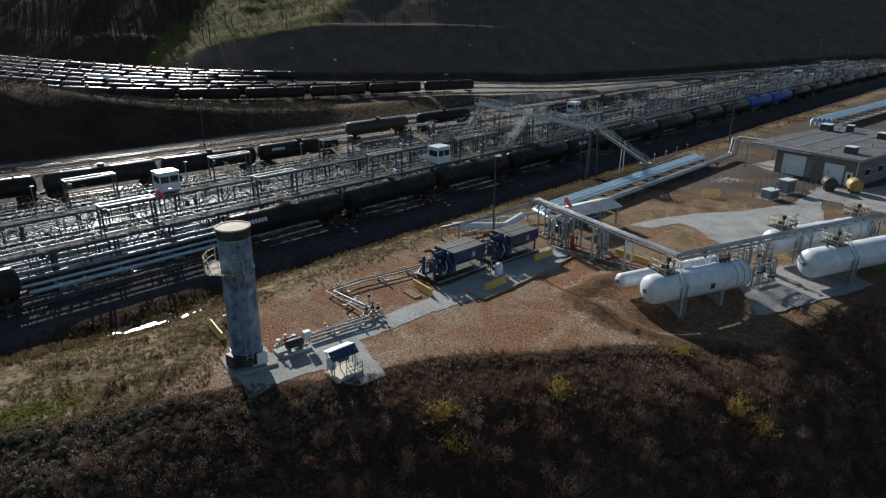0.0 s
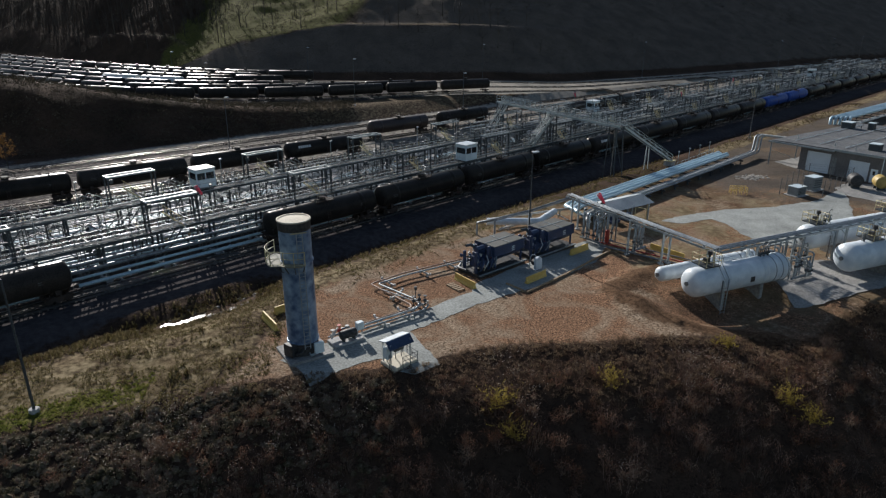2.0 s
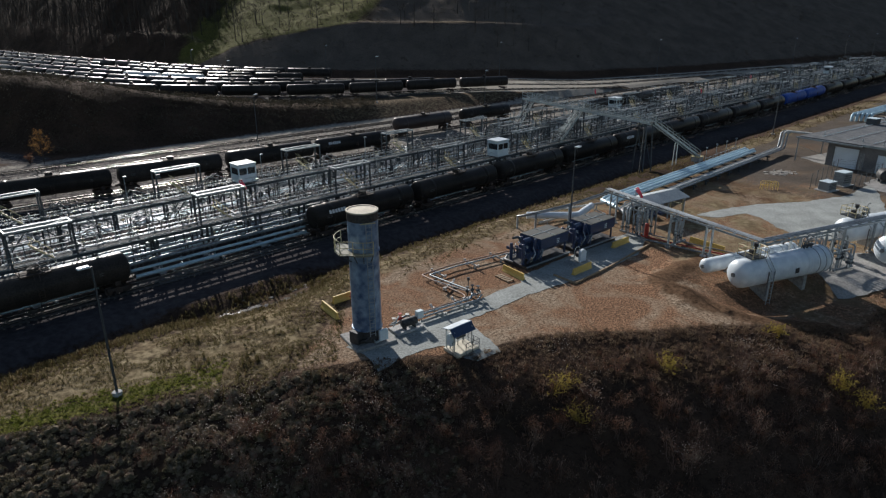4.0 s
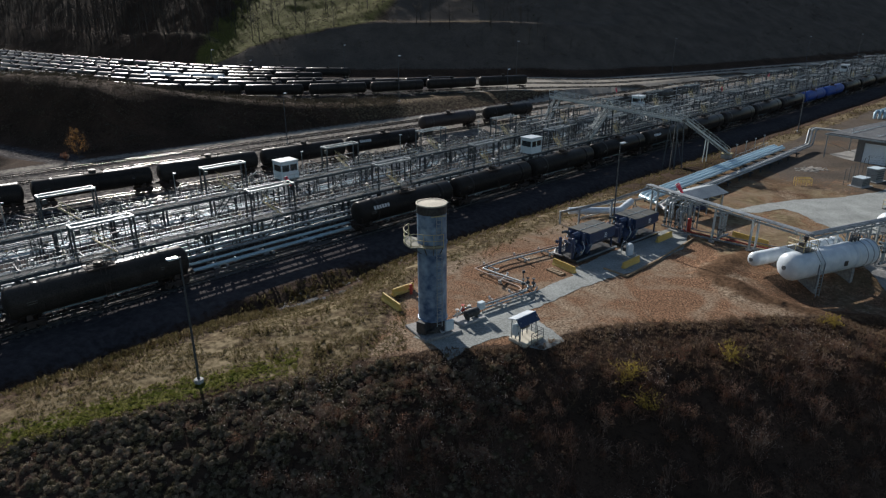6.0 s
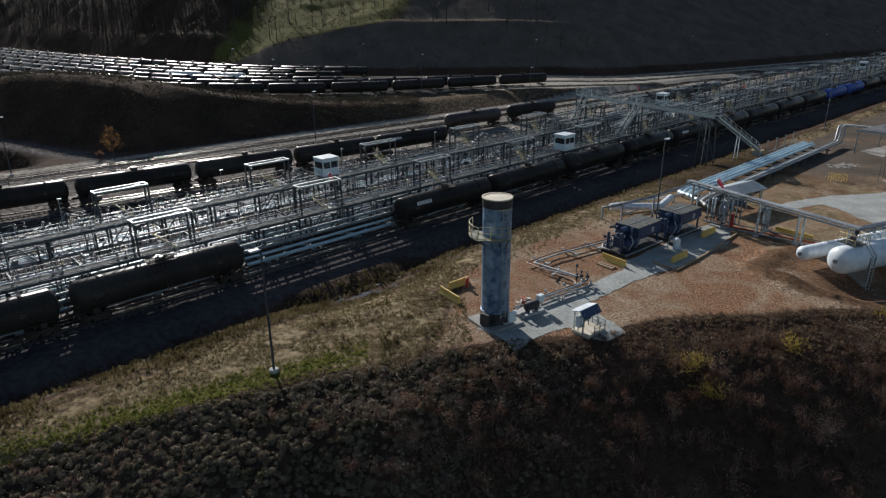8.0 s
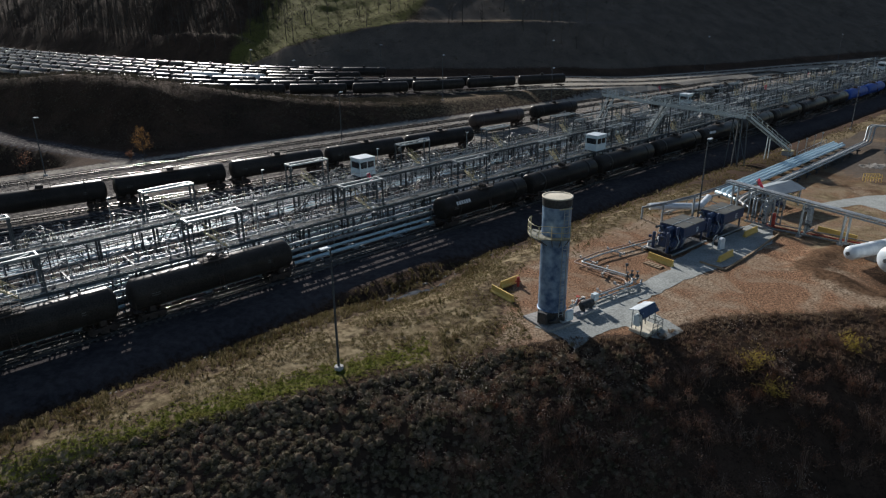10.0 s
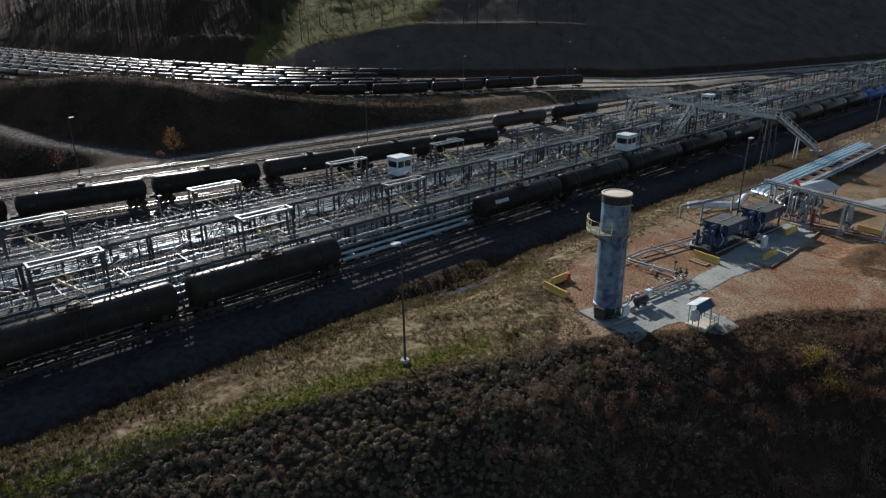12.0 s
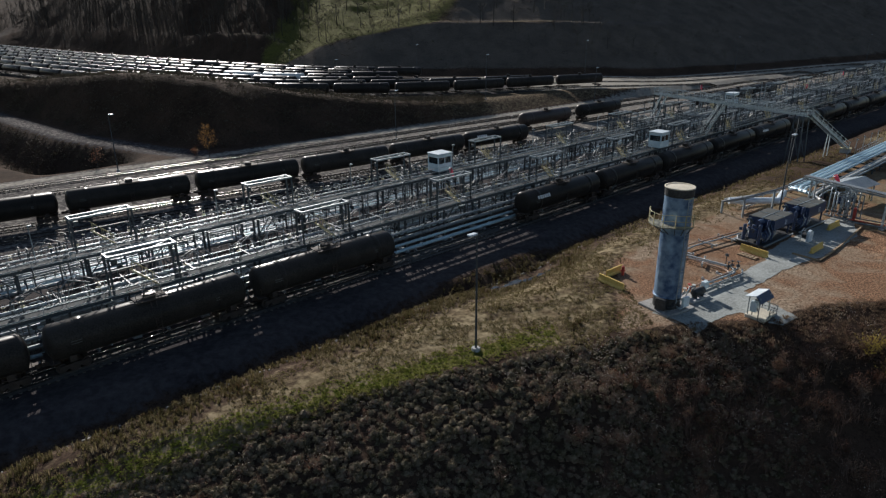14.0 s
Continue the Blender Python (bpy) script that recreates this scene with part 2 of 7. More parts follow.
def along(line, k):
    i = min(int(k), len(line) - 2)
    t = k - i
    return line[i][0] * (1 - t) + line[i + 1][0] * t, line[i][1] * (1 - t) + line[i + 1][1] * t


def line_y(line, x):
    for (x0, y0), (x1, y1) in zip(line, line[1:]):
        if x <= x1 or x1 == line[-1][0]:
            return y0 + (y1 - y0) * (x - x0) / (x1 - x0)


MOUND_FOOT = [(-400, 330), (-147, 180.5), (-115, 151.5), (-96, 138.5), (-85, 131.5), (-75, 127.5), (-57, 138), (-37, 150), (-13, 166), (27, 197), (200, 320), (600, 620)]
SIDE_ROAD = [(-300, 300), (-210, 232), (-142, 170.5), (-115, 145.5), (-96, 133), (-85, 126), (-70, 119)]
GREEN_STRIP = [(-80, 10), (-52.6, 25.3), (-41, 31.9), (-31, 36.6), (-22, 40.3), (-10, 44)]
MOUND_Y = [(-400, 352), (-156, 193), (-131, 179), (-107, 161), (-90, 150.5), (-78, 148), (-63, 151.3), (-51, 155.2), (-38.8, 159.5), (-26.6, 164.7), (-12, 176), (10, 194), (28, 201), (60, 215), (200, 325), (600, 625)]
MOUND_Z = [(-400, 5.0), (-156, 4.7), (-131, 7.7), (-107, 10.2), (-90, 10.5), (-78, 9.2), (-63, 6.0), (-51, 4.0), (-38.8, 2.4), (-26.6, 1.4), (-12, 0.7), (20, 0.55), (70, -1.2), (600, -1.2)]

CREST_K = [(-500, 3.0), (-97, 3.0), (-90, 6.0), (-81, 12.0), (-74, 18.0), (-66, 22.0), (-57, 25.0), (-48, 28.0), (-33, 32.0), (-23, 34.0), (600, 34.0)]

RIDGE = [(24.5, 59.5), (20.4, 57.2), (16.9, 53.9), (17.6, 51.4), (19.1, 48.6), (22.1, 46.4), (28.0, 45.6)]


def away(line, x, y):
    """Distance from a point to a plan polyline."""
    best = 1e9
    for (x0, y0), (x1, y1) in zip(line, line[1:]):
        dx, dy = x1 - x0, y1 - y0
        t = min(1.0, max(0.0, ((x - x0) * dx + (y - y0) * dy) / (dx * dx + dy * dy)))
        best = min(best, math.hypot(x - x0 - t * dx, y - y0 - t * dy))
    return best


def ground(x, y):
    u, v = to_uv(x, y)
    z = 0.0
    # bank from the gravel pad down to the yard road
    pool = math.exp(-((u - 20.5) / 7.0) ** 2)
    vv = v + 2.6 * pool
    z += YARD * smooth(51.0 + 1.5 * smooth(20, 50, u), 60.0, vv + 0.6 * fbm(x, y, 7))
    z -= (1.45 - 1.1 * pool) * math.exp(-((vv - 61.0 - 0.3 * fbm(x, y, 6)) / 1.5) ** 2)
    z -= 0.22 * pool * math.exp(-((v - 56.4) / 1.0) ** 2)
    # soil ridge round the vessels
    if 12 < x < 36 and 40 < y < 64:
        far = away(RIDGE, x + 0.5 * fbm(x, y, 2.5, 5), y + 0.5 * fbm(x, y, 2.5, 2))
        z += 0.62 * math.exp(-(far / 1.35) ** 2) * (0.85 + 0.6 * fbm(x, y, 1.6, 4)) + 0.05 * fbm(x, y, 0.9, 6) * math.exp(-(far / 3.0) ** 2)
    # hollow below the vessels
    if 16 < x < 44 and 40 < y < 60:
        z -= 1.2 * math.exp(-(((x - 29.5) / 8.5) ** 2 + ((y - 48.2) / 4.8) ** 2) ** 2)
    # steep bank that falls away on the near side
    d = pad_edge(x) - y
    west = smooth(-18, -34, x)
    if d > 0 and v < 60:
        z -= 0.2 * d * smooth(0, 2, d) + (0.36 - 0.2 * west) * max(0.0, d - 5.8 + 3.4 * math.exp(-((x + 6) / 7.0) ** 2) + 5.6 * smooth(27, 34, x))
        z += 0.25 * fbm(x, y, 2.2, 8) * smooth(1, 4, d)
        z = max(z, -14.0)
    if x < -14:
        z -= 0.035 * (-14 - x) * (1 - smooth(50, 57, v))
    # added pit beside the climbing service road, shaped so its slope falls in shade
    if x < -86 and 60 < y < 300:
        low = line_y(SIDE_ROAD, x) - 4.0 - y
        z -= smooth(-84, -96, x) * smooth(144, 149, v) * 0.85 * min(max(low, 0.0), 8.0) * (1 - smooth(14, 26, low))
    # dark bank across the yard
    if v > 90:
        foot, cy, cz = line_y(MOUND_FOOT, x), line_y(MOUND_Y, x), line_y(MOUND_Z, x)
        if foot < y:
            if y < cy:
                f = (y - foot) / max(1.0, cy - foot)
                steep = min(1.0, 0.9 * (y - foot) / (cz - YARD))
                west_m = smooth(-62, -80, x)
                f += (steep * steep * (3 - 2 * steep) * 0.6 + 0.4 * steep - f) * west_m
                z += (cz - YARD) * f + 0.35 * fbm(x, y, 6, 3) * smooth(foot, foot + 3, y) * smooth(0, -40, x)
            else:
                back = max(cy + 8.0, line_y(FRONT_ROW, x) - 4)
                z += (cz - YARD) + (UPPER - 1.75 * smooth(20, 70, x) - cz) * smooth(cy + 2, back, y)
        # hills: a natural slope with a steep cut face towards the yard
        base = line_y(BACK_ROW, x) + 9 + 4 * smooth(-30, -140, x) + 5 * smooth(-60, -15, x)
        k = y - base
        if k > 0:
            rough = 2.2 * fbm(x, y, 34, 3) + 1.0 * fbm(x, y, 12, 5) + 0.5 * fbm(x, y, 5, 6)
            cut = (0.56 + 0.25 * smooth(-92, -110, x) - 0.12 * smooth(50, 130, x)) * k * (1.0 + 0.05 * fbm(x, y, 25, 9))
            kc = line_y(CREST_K, x)
            nat = 0.56 * kc + (0.3 - 0.06 * smooth(-70, -45, x)) * (k - kc) + rough * smooth(kc + 2, kc + 25, k)
            hollow = 0.6 + 0.78 * max(0.0, min(k, 24.0) - 8) + 0.1 * max(0.0, min(k, 30.0) - 24) + 0.64 * max(0.0, min(k, 60.0) - 30) + 0.28 * max(0.0, k - 60) + rough * smooth(4, 25, k)
            woods = smooth(-90, -106, x + 6 * fbm(x, y, 18, 4) + 0.12 * (k - 30))
            nat = nat * (1 - woods) + hollow * woods
            east = smooth(-38, -14, x + 6 * fbm(x, y, 18, 4) - 0.3 * (k - 34))
            bench = 19.0 + (0.45 - 0.06 * smooth(50, 130, x)) * max(0.0, k - 39) + 0.8 * rough * smooth(42, 60, k)
            nat = nat * (1 - east) + bench * east
            z += min(cut, nat)
            z = min(z, 150 + 12 * fbm(x, y, 80, 1))
    elif v < 53:
        z += 0.05 * fbm(x, y, 3, 2)
    return z


def steps(*spans):
    out = []
    for a, b, s in spans:
        n = max(1, round((b - a) / s))
        out += [a + (b - a) * i / n for i in range(n)]
    return out + [spans[-1][1]]


def ground_material():
    m = bpy.data.materials.new("open_ground")
    m.use_nodes = True
    nt = m.node_tree
    n, l = nt.nodes, nt.links
    b = n["Principled BSDF"]
    b.inputs["Roughness"].default_value, b.inputs["Specular IOR Level"].default_value = 1.0, 0.03
    tc = n.new("ShaderNodeTexCoord")

    def tex(scale, detail=5, rough=0.6):
        t = n.new("ShaderNodeTexNoise")
        t.inputs["Scale"].default_value, t.inputs["Detail"].default_value, t.inputs["Roughness"].default_value = scale, detail, rough
        l.new(tc.outputs["Object"], t.inputs["Vector"])
        return t.outputs["Fac"]

    def ramp(src, a, b2, p=0.38, q=0.64):
        r = n.new("ShaderNodeValToRGB")
        r.color_ramp.elements[0].position, r.color_ramp.elements[0].color = p, (*a, 1)
        r.color_ramp.elements[1].position, r.color_ramp.elements[1].color = q, (*b2, 1)
        l.new(src, r.inputs[0])
        return r.outputs[0]

    def mix(fac, a, b2):
        x = n.new("ShaderNodeMix")
        x.data_type = "RGBA"
        l.new(fac, x.inputs[0])
        l.new(a, x.inputs[6])
        l.new(b2, x.inputs[7])
        return x.outputs[2]

    def zone(name, wobble):
        """The zone's weight with an edge broken by noise."""
        a = n.new("ShaderNodeAttribute")
        a.attribute_name = name
        k = n.new("ShaderNodeMath")
        k.operation = "ADD"
        l.new(a.outputs["Fac"], k.inputs[0])
        l.new(wobble, k.inputs[1])
        r = n.new("ShaderNodeMapRange")
        r.inputs["From Min"].default_value, r.inputs["From Max"].default_value = 0.8, 1.15
        l.new(k.outputs[0], r.inputs["Value"])
        return r.outputs[0]

    wide, fine, grit = tex(0.12), tex(1.6), tex(9.0, 6, 0.75)
    speck = tex(6.5, 3, 0.85)
    brush = mix(ramp(speck, (0, 0, 0), (1, 1, 1), 0.4, 0.6), ramp(fine, (0.02, 0.014, 0.011), (0.055, 0.039, 0.028)), ramp(wide, (0.04, 0.028, 0.02), (0.095, 0.06, 0.042)))
    dry = mix(ramp(speck, (0, 0, 0), (1, 1, 1), 0.36, 0.64), mix(ramp(tex(0.45, 4, 0.65), (0, 0, 0), (1, 1, 1), 0.42, 0.58), ramp(fine, (0.055, 0.038, 0.021), (0.12, 0.085, 0.05)), ramp(fine, (0.16, 0.132, 0.074), (0.3, 0.245, 0.155))), ramp(fine, (0.1, 0.076, 0.044), (0.25, 0.2, 0.125)))
    green = mix(ramp(speck, (0, 0, 0), (1, 1, 1), 0.4, 0.6), ramp(fine, (0.035, 0.034, 0.012), (0.08, 0.068, 0.027)), ramp(fine, (0.09, 0.095, 0.022), (0.17, 0.165, 0.045)))
    chips = ramp(speck, (0.03, 0.018, 0.012), (0.4, 0.235, 0.145), 0.4, 0.62)
    sandy = ramp(tex(5.0, 3, 0.8), (0.1, 0.074, 0.052), (0.42, 0.325, 0.235), 0.4, 0.61)
    soil = ramp(tex(2.6, 5, 0.85), (0.03, 0.018, 0.011), (0.17, 0.105, 0.064), 0.32, 0.68)
    swirl = n.new("ShaderNodeTexNoise")
    swirl.inputs["Scale"].default_value, swirl.inputs["Detail"].default_value, swirl.inputs["Distortion"].default_value = 0.16, 6, 1.6
    l.new(tc.outputs["Object"], swirl.inputs["Vector"])
    raked = n.new("ShaderNodeTexNoise")
    raked.inputs["Scale"].default_value, raked.inputs["Detail"].default_value, raked.inputs["Distortion"].default_value = 0.9, 5, 2.5
    l.new(tc.outputs["Object"], raked.inputs["Vector"])
    gravel = mix(ramp(swirl.outputs["Fac"], (0, 0, 0), (1, 1, 1), 0.44, 0.62), chips, sandy)
    gravel = mix(ramp(raked.outputs["Fac"], (0, 0, 0), (0.45, 0.45, 0.45), 0.5, 0.66), gravel, soil)
    ballast = mix(grit, ramp(wide, (0.027, 0.024, 0.027), (0.054, 0.048, 0.048)), ramp(fine, (0.043, 0.039, 0.041), (0.1, 0.091, 0.089)))
    pale = mix(grit, ramp(wide, (0.19, 0.175, 0.15), (0.31, 0.288, 0.248)), ramp(fine, (0.22, 0.205, 0.176), (0.37, 0.346, 0.302)))
    # grey tan: ground of the east pad, and haze painted on the cut hill face
    grey_tan = mix(ramp(speck, (0, 0, 0), (1, 1, 1), 0.4, 0.6), ramp(fine, (0.054, 0.046, 0.04), (0.1, 0.083, 0.069)), ramp(wide, (0.09, 0.076, 0.064), (0.155, 0.129, 0.105)))
    col = brush
    for name, c in (("green", green), ("gravel", gravel), ("dry", dry), ("ballast", ballast), ("pale", pale), ("soil", soil), ("grey_tan", grey_tan)):
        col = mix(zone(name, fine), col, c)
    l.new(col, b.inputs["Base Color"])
    bp = n.new("ShaderNodeBump")
    bp.inputs["Strength"].default_value, bp.inputs["Distance"].default_value = 0.8, 0.12
    hgt = n.new("ShaderNodeMath")
    hgt.operation = "MULTIPLY_ADD"
    hgt.inputs[1].default_value = 0.5
    l.new(grit, hgt.inputs[0])
    l.new(fine, hgt.inputs[2])
    l.new(hgt.outputs[0], bp.inputs["Height"])
    l.new(bp.outputs[0], b.inputs["Normal"])
    return m


def track_v(v0, u, curve=True):
    """Offset of a running line behind the racks, which closes in on them towards the east."""
    k = min(u, 160.0)
    return v0 - 0.13 * k + 0.0004 * k * k if curve else v0 - 0.064 * min(u, 200.0)


def zones(x, y):
    """Weights of dry grass, green grass, pad gravel, ballast, pale stone and bare soil."""
    u, v = to_uv(x, y)
    d = y - pad_edge(x)
    dry = green = gravel = ballast = pale = grey_tan = 0.0
    bk, foot = line_y(BACK_ROW, x), line_y(MOUND_FOOT, x)
    left = -16 + 0.25 * (y - 45)
    if v < 53:
        if d > -0.8 and x > left:
            far = smooth(62, 78, u)
            gravel = smooth(-0.8, 0.8, d) * smooth(left, left + 2.5, x) * (1 - smooth(49 - 2 * far, 52.5 - 3 * far, v))
        if d > -14 and x < left + 3:
            dry = smooth(-1, 1, y - line_y(GREEN_STRIP, x) if x < -24 else d) * (1 - smooth(left - 1, left + 3, x)) * (0.55 + 0.5 * fbm(x, y, 4, 6))
        if x < -20:
            off = y - line_y(GREEN_STRIP, x)
            dry = max(dry, 1.0 * smooth(0.8, 2.0, off) * (1 - smooth(3.5, 6.0, off + fbm(x, y, 5, 2))))
        if x < -17:
            green = max(math.exp(-((y - line_y(GREEN_STRIP, x) - 0.5 * fbm(x, y, 3, 4)) / 1.2) ** 2) * smooth(-19, -26, x) * (1.0 + 0.4 * fbm(x, y, 5, 4)), 0.3 * smooth(48, 50, v) * (1 - smooth(52, 55, v)) * (0.5 + 1.0 * fbm(x, y, 6, 2)))
    if v < 53 and u > 105:
        dry = max(dry, smooth(105, 118, u) * smooth(41, 45, v + 4 * fbm(x, y, 8, 3)) * (0.6 + 0.6 * fbm(x, y, 6, 7)))
        gravel *= 1 - 0.6 * smooth(105, 118, u) * smooth(42, 47, v + 4 * fbm(x, y, 8, 3))
    if 48 < v < 60:
        dry = max(dry, (0.6 - 0.3 * smooth(53, 55.5, v)) * smooth(48.5, 51, v) * (1 - smooth(58, 60.5, v)) * (1 - 0.75 * smooth(62, 78, u)))
    if v >= 57 and v < 175:
        a_v = track_v(136, u, False)
        ballast = smooth(60.5, 63.5, v) * (1 - smooth(a_v + 5, a_v + 9, v))
        pale = max((0.62 + 0.2 * smooth(30, 60, u)) * smooth(a_v + 2.5, a_v + 4, v) * (1 - smooth(a_v + 5, a_v + 9, v)), (0.36 + 0.12 * smooth(40, 70, u)) * smooth(101, 104, v) * (1 - smooth(a_v + 4, a_v + 8, v)))
        off = (1 - smooth(bk + 6, bk + 10, y)) * (1 - smooth(foot - 0.5, foot + 2, y) * smooth(60, 10, x))
        ballast, pale = ballast * off, pale * off
        strip = math.exp(-((v - 79.5) / 0.8) ** 2) + math.exp(-((v - 90.5) / 0.7) ** 2)
        dry = max(dry, 0.6 * strip)
        if strip > 0.6:
            ballast *= 0.3
    # service road that climbs off to the west
    if x < -75 and y > 90:
        ry = line_y(SIDE_ROAD, x)
        w = 4.6
        on = 1 - smooth(w * 0.6, w, abs(y - ry))
        ballast, pale = max(ballast, on), pale * (1 - on) + 0.3 * on
    if y > 160:
        f = line_y(FRONT_ROW, x)
        up = smooth(f - 4.5, f - 2.5, y) * (1 - smooth(bk + 5, bk + 9, y))
        ballast = max(ballast, up)
        pale = max(pale, 0.85 * up * smooth(-8, 12, x))
        # glare off a wet strip behind the back row, painted with pale stone
        pale = max(pale, smooth(bk + 4, bk + 6, y) * (1 - smooth(bk + 9, bk + 11, y)) * smooth(-175, -160, x) * (1 - smooth(-92, -82, x)))
        pale = max(pale, 0.9 * smooth(bk + 2, bk + 4, y) * (1 - smooth(bk + 6, bk + 9, y)) * smooth(-60, 10, x))
        pale = max(pale, 0.6 * smooth(f - 6.5, f - 4.5, y) * (1 - smooth(f - 4, f - 2.5, y)) * smooth(-20, 60, x))
        if y < f:
            dry = max(dry, 0.22 * smooth(-100, -125, x) * smooth(-3, 3, y - line_y(MOUND_Y, x)) + 0.42 * smooth(foot, foot + 2, y) * smooth(-50, -20, x))
        k = y - bk - 9 - 4 * smooth(-30, -140, x) - 5 * smooth(-60, -15, x)
        if k > 2:
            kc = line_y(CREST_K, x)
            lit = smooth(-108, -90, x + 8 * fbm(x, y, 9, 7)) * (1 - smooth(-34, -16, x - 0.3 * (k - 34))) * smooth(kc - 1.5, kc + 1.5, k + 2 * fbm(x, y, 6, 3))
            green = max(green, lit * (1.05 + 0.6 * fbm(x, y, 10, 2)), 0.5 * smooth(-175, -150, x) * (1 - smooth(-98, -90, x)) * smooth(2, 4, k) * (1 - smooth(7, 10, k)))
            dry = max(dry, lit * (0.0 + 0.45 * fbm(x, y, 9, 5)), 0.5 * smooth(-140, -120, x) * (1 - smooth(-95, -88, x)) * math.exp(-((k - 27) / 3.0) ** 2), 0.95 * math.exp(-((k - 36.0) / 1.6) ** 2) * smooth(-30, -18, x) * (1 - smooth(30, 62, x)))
            # unlit cut face lightened to grey tan, haze put into the colour
            grey_tan = smooth(-96, -86, x) * smooth(2, 6, k) * (1 - min(1.0, 1.6 * lit)) * (1 - math.exp(-((k - 36.0) / 2.4) ** 2) * (1 - smooth(20, 50, x))) * (0.85 + 0.3 * fbm(x, y, 16, 3))
    soil = 0.0
    if 12 < x < 60 and 40 < y < 64:
        far = away(RIDGE, x, y)
        inside = smooth(16.5, 20, x - 0.5 * abs(y - 53.5)) * smooth(62, 58, y)
        soil = max(0.95 * math.exp(-(far / 1.5) ** 2), 0.42 * inside, 0.55 * smooth(36, 42, x) * smooth(60, 54, y))
    if gravel and u > 70:
        soil = max(soil, smooth(70, 85, u) * (0.36 + 0.55 * fbm(x, y, 5, 3) + 0.3 * fbm(x, y, 1.8, 6)))
    if gravel:
        dry = max(dry, smooth(38, 62, u + 6 * fbm(x, y, 7, 3)) * (0.48 + 0.4 * fbm(x, y, 3, 7)))
        grey_tan = max(grey_tan, smooth(82, 104, u) * (0.75 + 0.5 * fbm(x, y, 6, 9)))
    return dry, green, gravel, ballast, pale, soil, grey_tan


def build_ground():
    xs = steps((-1500, -320, 50), (-320, -170, 4), (-170, -90, 1.25), (-90, 10, 1.1), (10, 36, 0.6), (36, 100, 1.1), (100, 400, 4), (400, 1500, 40))
    ys = steps((-300, 0, 20), (0, 40, 1.1), (40, 64, 0.6), (64, 130, 1.1), (130, 180, 1.6), (180, 340, 2.0), (340, 520, 5), (520, 1900, 50))
    nx, ny = len(xs), len(ys)
    vs = [(x, y, ground(x, y)) for y in ys for x in xs]
    fs = [(j * nx + i, j * nx + i + 1, (j + 1) * nx + i + 1, (j + 1) * nx + i) for j in range(ny - 1) for i in range(nx - 1)]
    me = bpy.data.meshes.new("ground")
    me.from_pydata(vs, [], fs)
    me.polygons.foreach_set("use_smooth", [True] * len(fs))
    w = [zones(x, y) for y in ys for x in xs]
    for k, name in enumerate(("dry", "green", "gravel", "ballast", "pale", "soil", "grey_tan")):
        a = me.attributes.new(name, "FLOAT", "POINT")
        a.data.foreach_set("value", [q[k] for q in w])
    me.materials.append(ground_material())
    return tagged(new("ground", me), "gravel pad, brushy banks, ballast yard and hills", "ground", kind="structure")


build_ground()


def drape(name, outline, lift, mat, label, category, step=1.0):
    """A flat sheet of loose stone that follows the ground inside an outline (anticlockwise)."""
    bm = bmesh.new()
    ring = []
    for (xa, ya), (xb, yb) in zip(outline, outline[1:] + outline[:1]):
        m = max(1, int(math.hypot(xb - xa, yb - ya) / 0.45))
        for i in range(m):
            x, y = xa + (xb - xa) * i / m, ya + (yb - ya) * i / m
            ring.append((x + 0.26 * fbm(x, y, 0.9, 3) + 0.12 * fbm(x, y, 4, 6), y + 0.26 * fbm(x, y, 0.9, 8) + 0.12 * fbm(x, y, 4, 2)))
    face = bm.faces.new([bm.verts.new((x, y, 0)) for x, y in ring])
    x0, x1 = min(p[0] for p in outline), max(p[0] for p in outline)
    y0, y1 = min(p[1] for p in outline), max(p[1] for p in outline)
    for axis, a, b2 in (((1, 0, 0), x0, x1), ((0, 1, 0), y0, y1)):
        k = a + step
        while k < b2:
            bmesh.ops.bisect_plane(bm, geom=bm.verts[:] + bm.edges[:] + bm.faces[:], plane_co=(k if axis[0] else 0, k if axis[1] else 0, 0), plane_no=axis)
            k += step
    for vert in bm.verts:
        vert.co.z = ground(vert.co.x, vert.co.y) + lift
    me = bpy.data.meshes.new(name)
    bm.to_mesh(me)
    bm.free()
    me.materials.append(mat)
    return tagged(new(name, me), label, category, kind="structure")


M["path"] = material("grey_crushed_stone", (0.16, 0.172, 0.165), (0.34, 0.362, 0.345), 0.95, scale=3, fine=6, bump=0.5, depth=0.05)
drape("path", [(-12.3, 43.2), (-10.7, 41.4), (-9.8, 40.0), (-8.0, 41.1), (-6.2, 42.6), (-4.8, 43.0), (-3.4, 41.3), (-2.2, 40.8), (-0.4, 42.0), (-2.5, 47.2), (1.8, 50.5), (6.3, 53.7), (9.6, 55.4), (17.5, 61.8), (20, 66.5), (18.5, 68.5), (9, 61), (3.6, 56.2), (3.4, 54.9), (-1.0, 51.3), (-4.3, 48.9), (-6.7, 47.2), (-9.0, 45.9)], 0.03, M["path"], "grey crushed stone path across the pad", "path")
drape("road", [(29.6, 74.8), (31.8, 73.7), (36.4, 75.2), (37.3, 73.6), (37.3, 68.8), (37.9, 65.9), (42, 64.5), (50, 67.5), (55.5, 75.5), (60.7, 84.1), (62.3, 88.3), (58.6, 85.3), (55.5, 82.8), (47.4, 79.9), (40, 79.1), (32.9, 76.8)], 0.03, M["path"], "grey crushed stone access road", "road")

M["roadbed"] = material("dark_stained_ballast", (0.03, 0.03, 0.03), (0.085, 0.082, 0.078), 0.95, scale=4, fine=2, bump=0.4, depth=0.05)
# ---- running lines ----


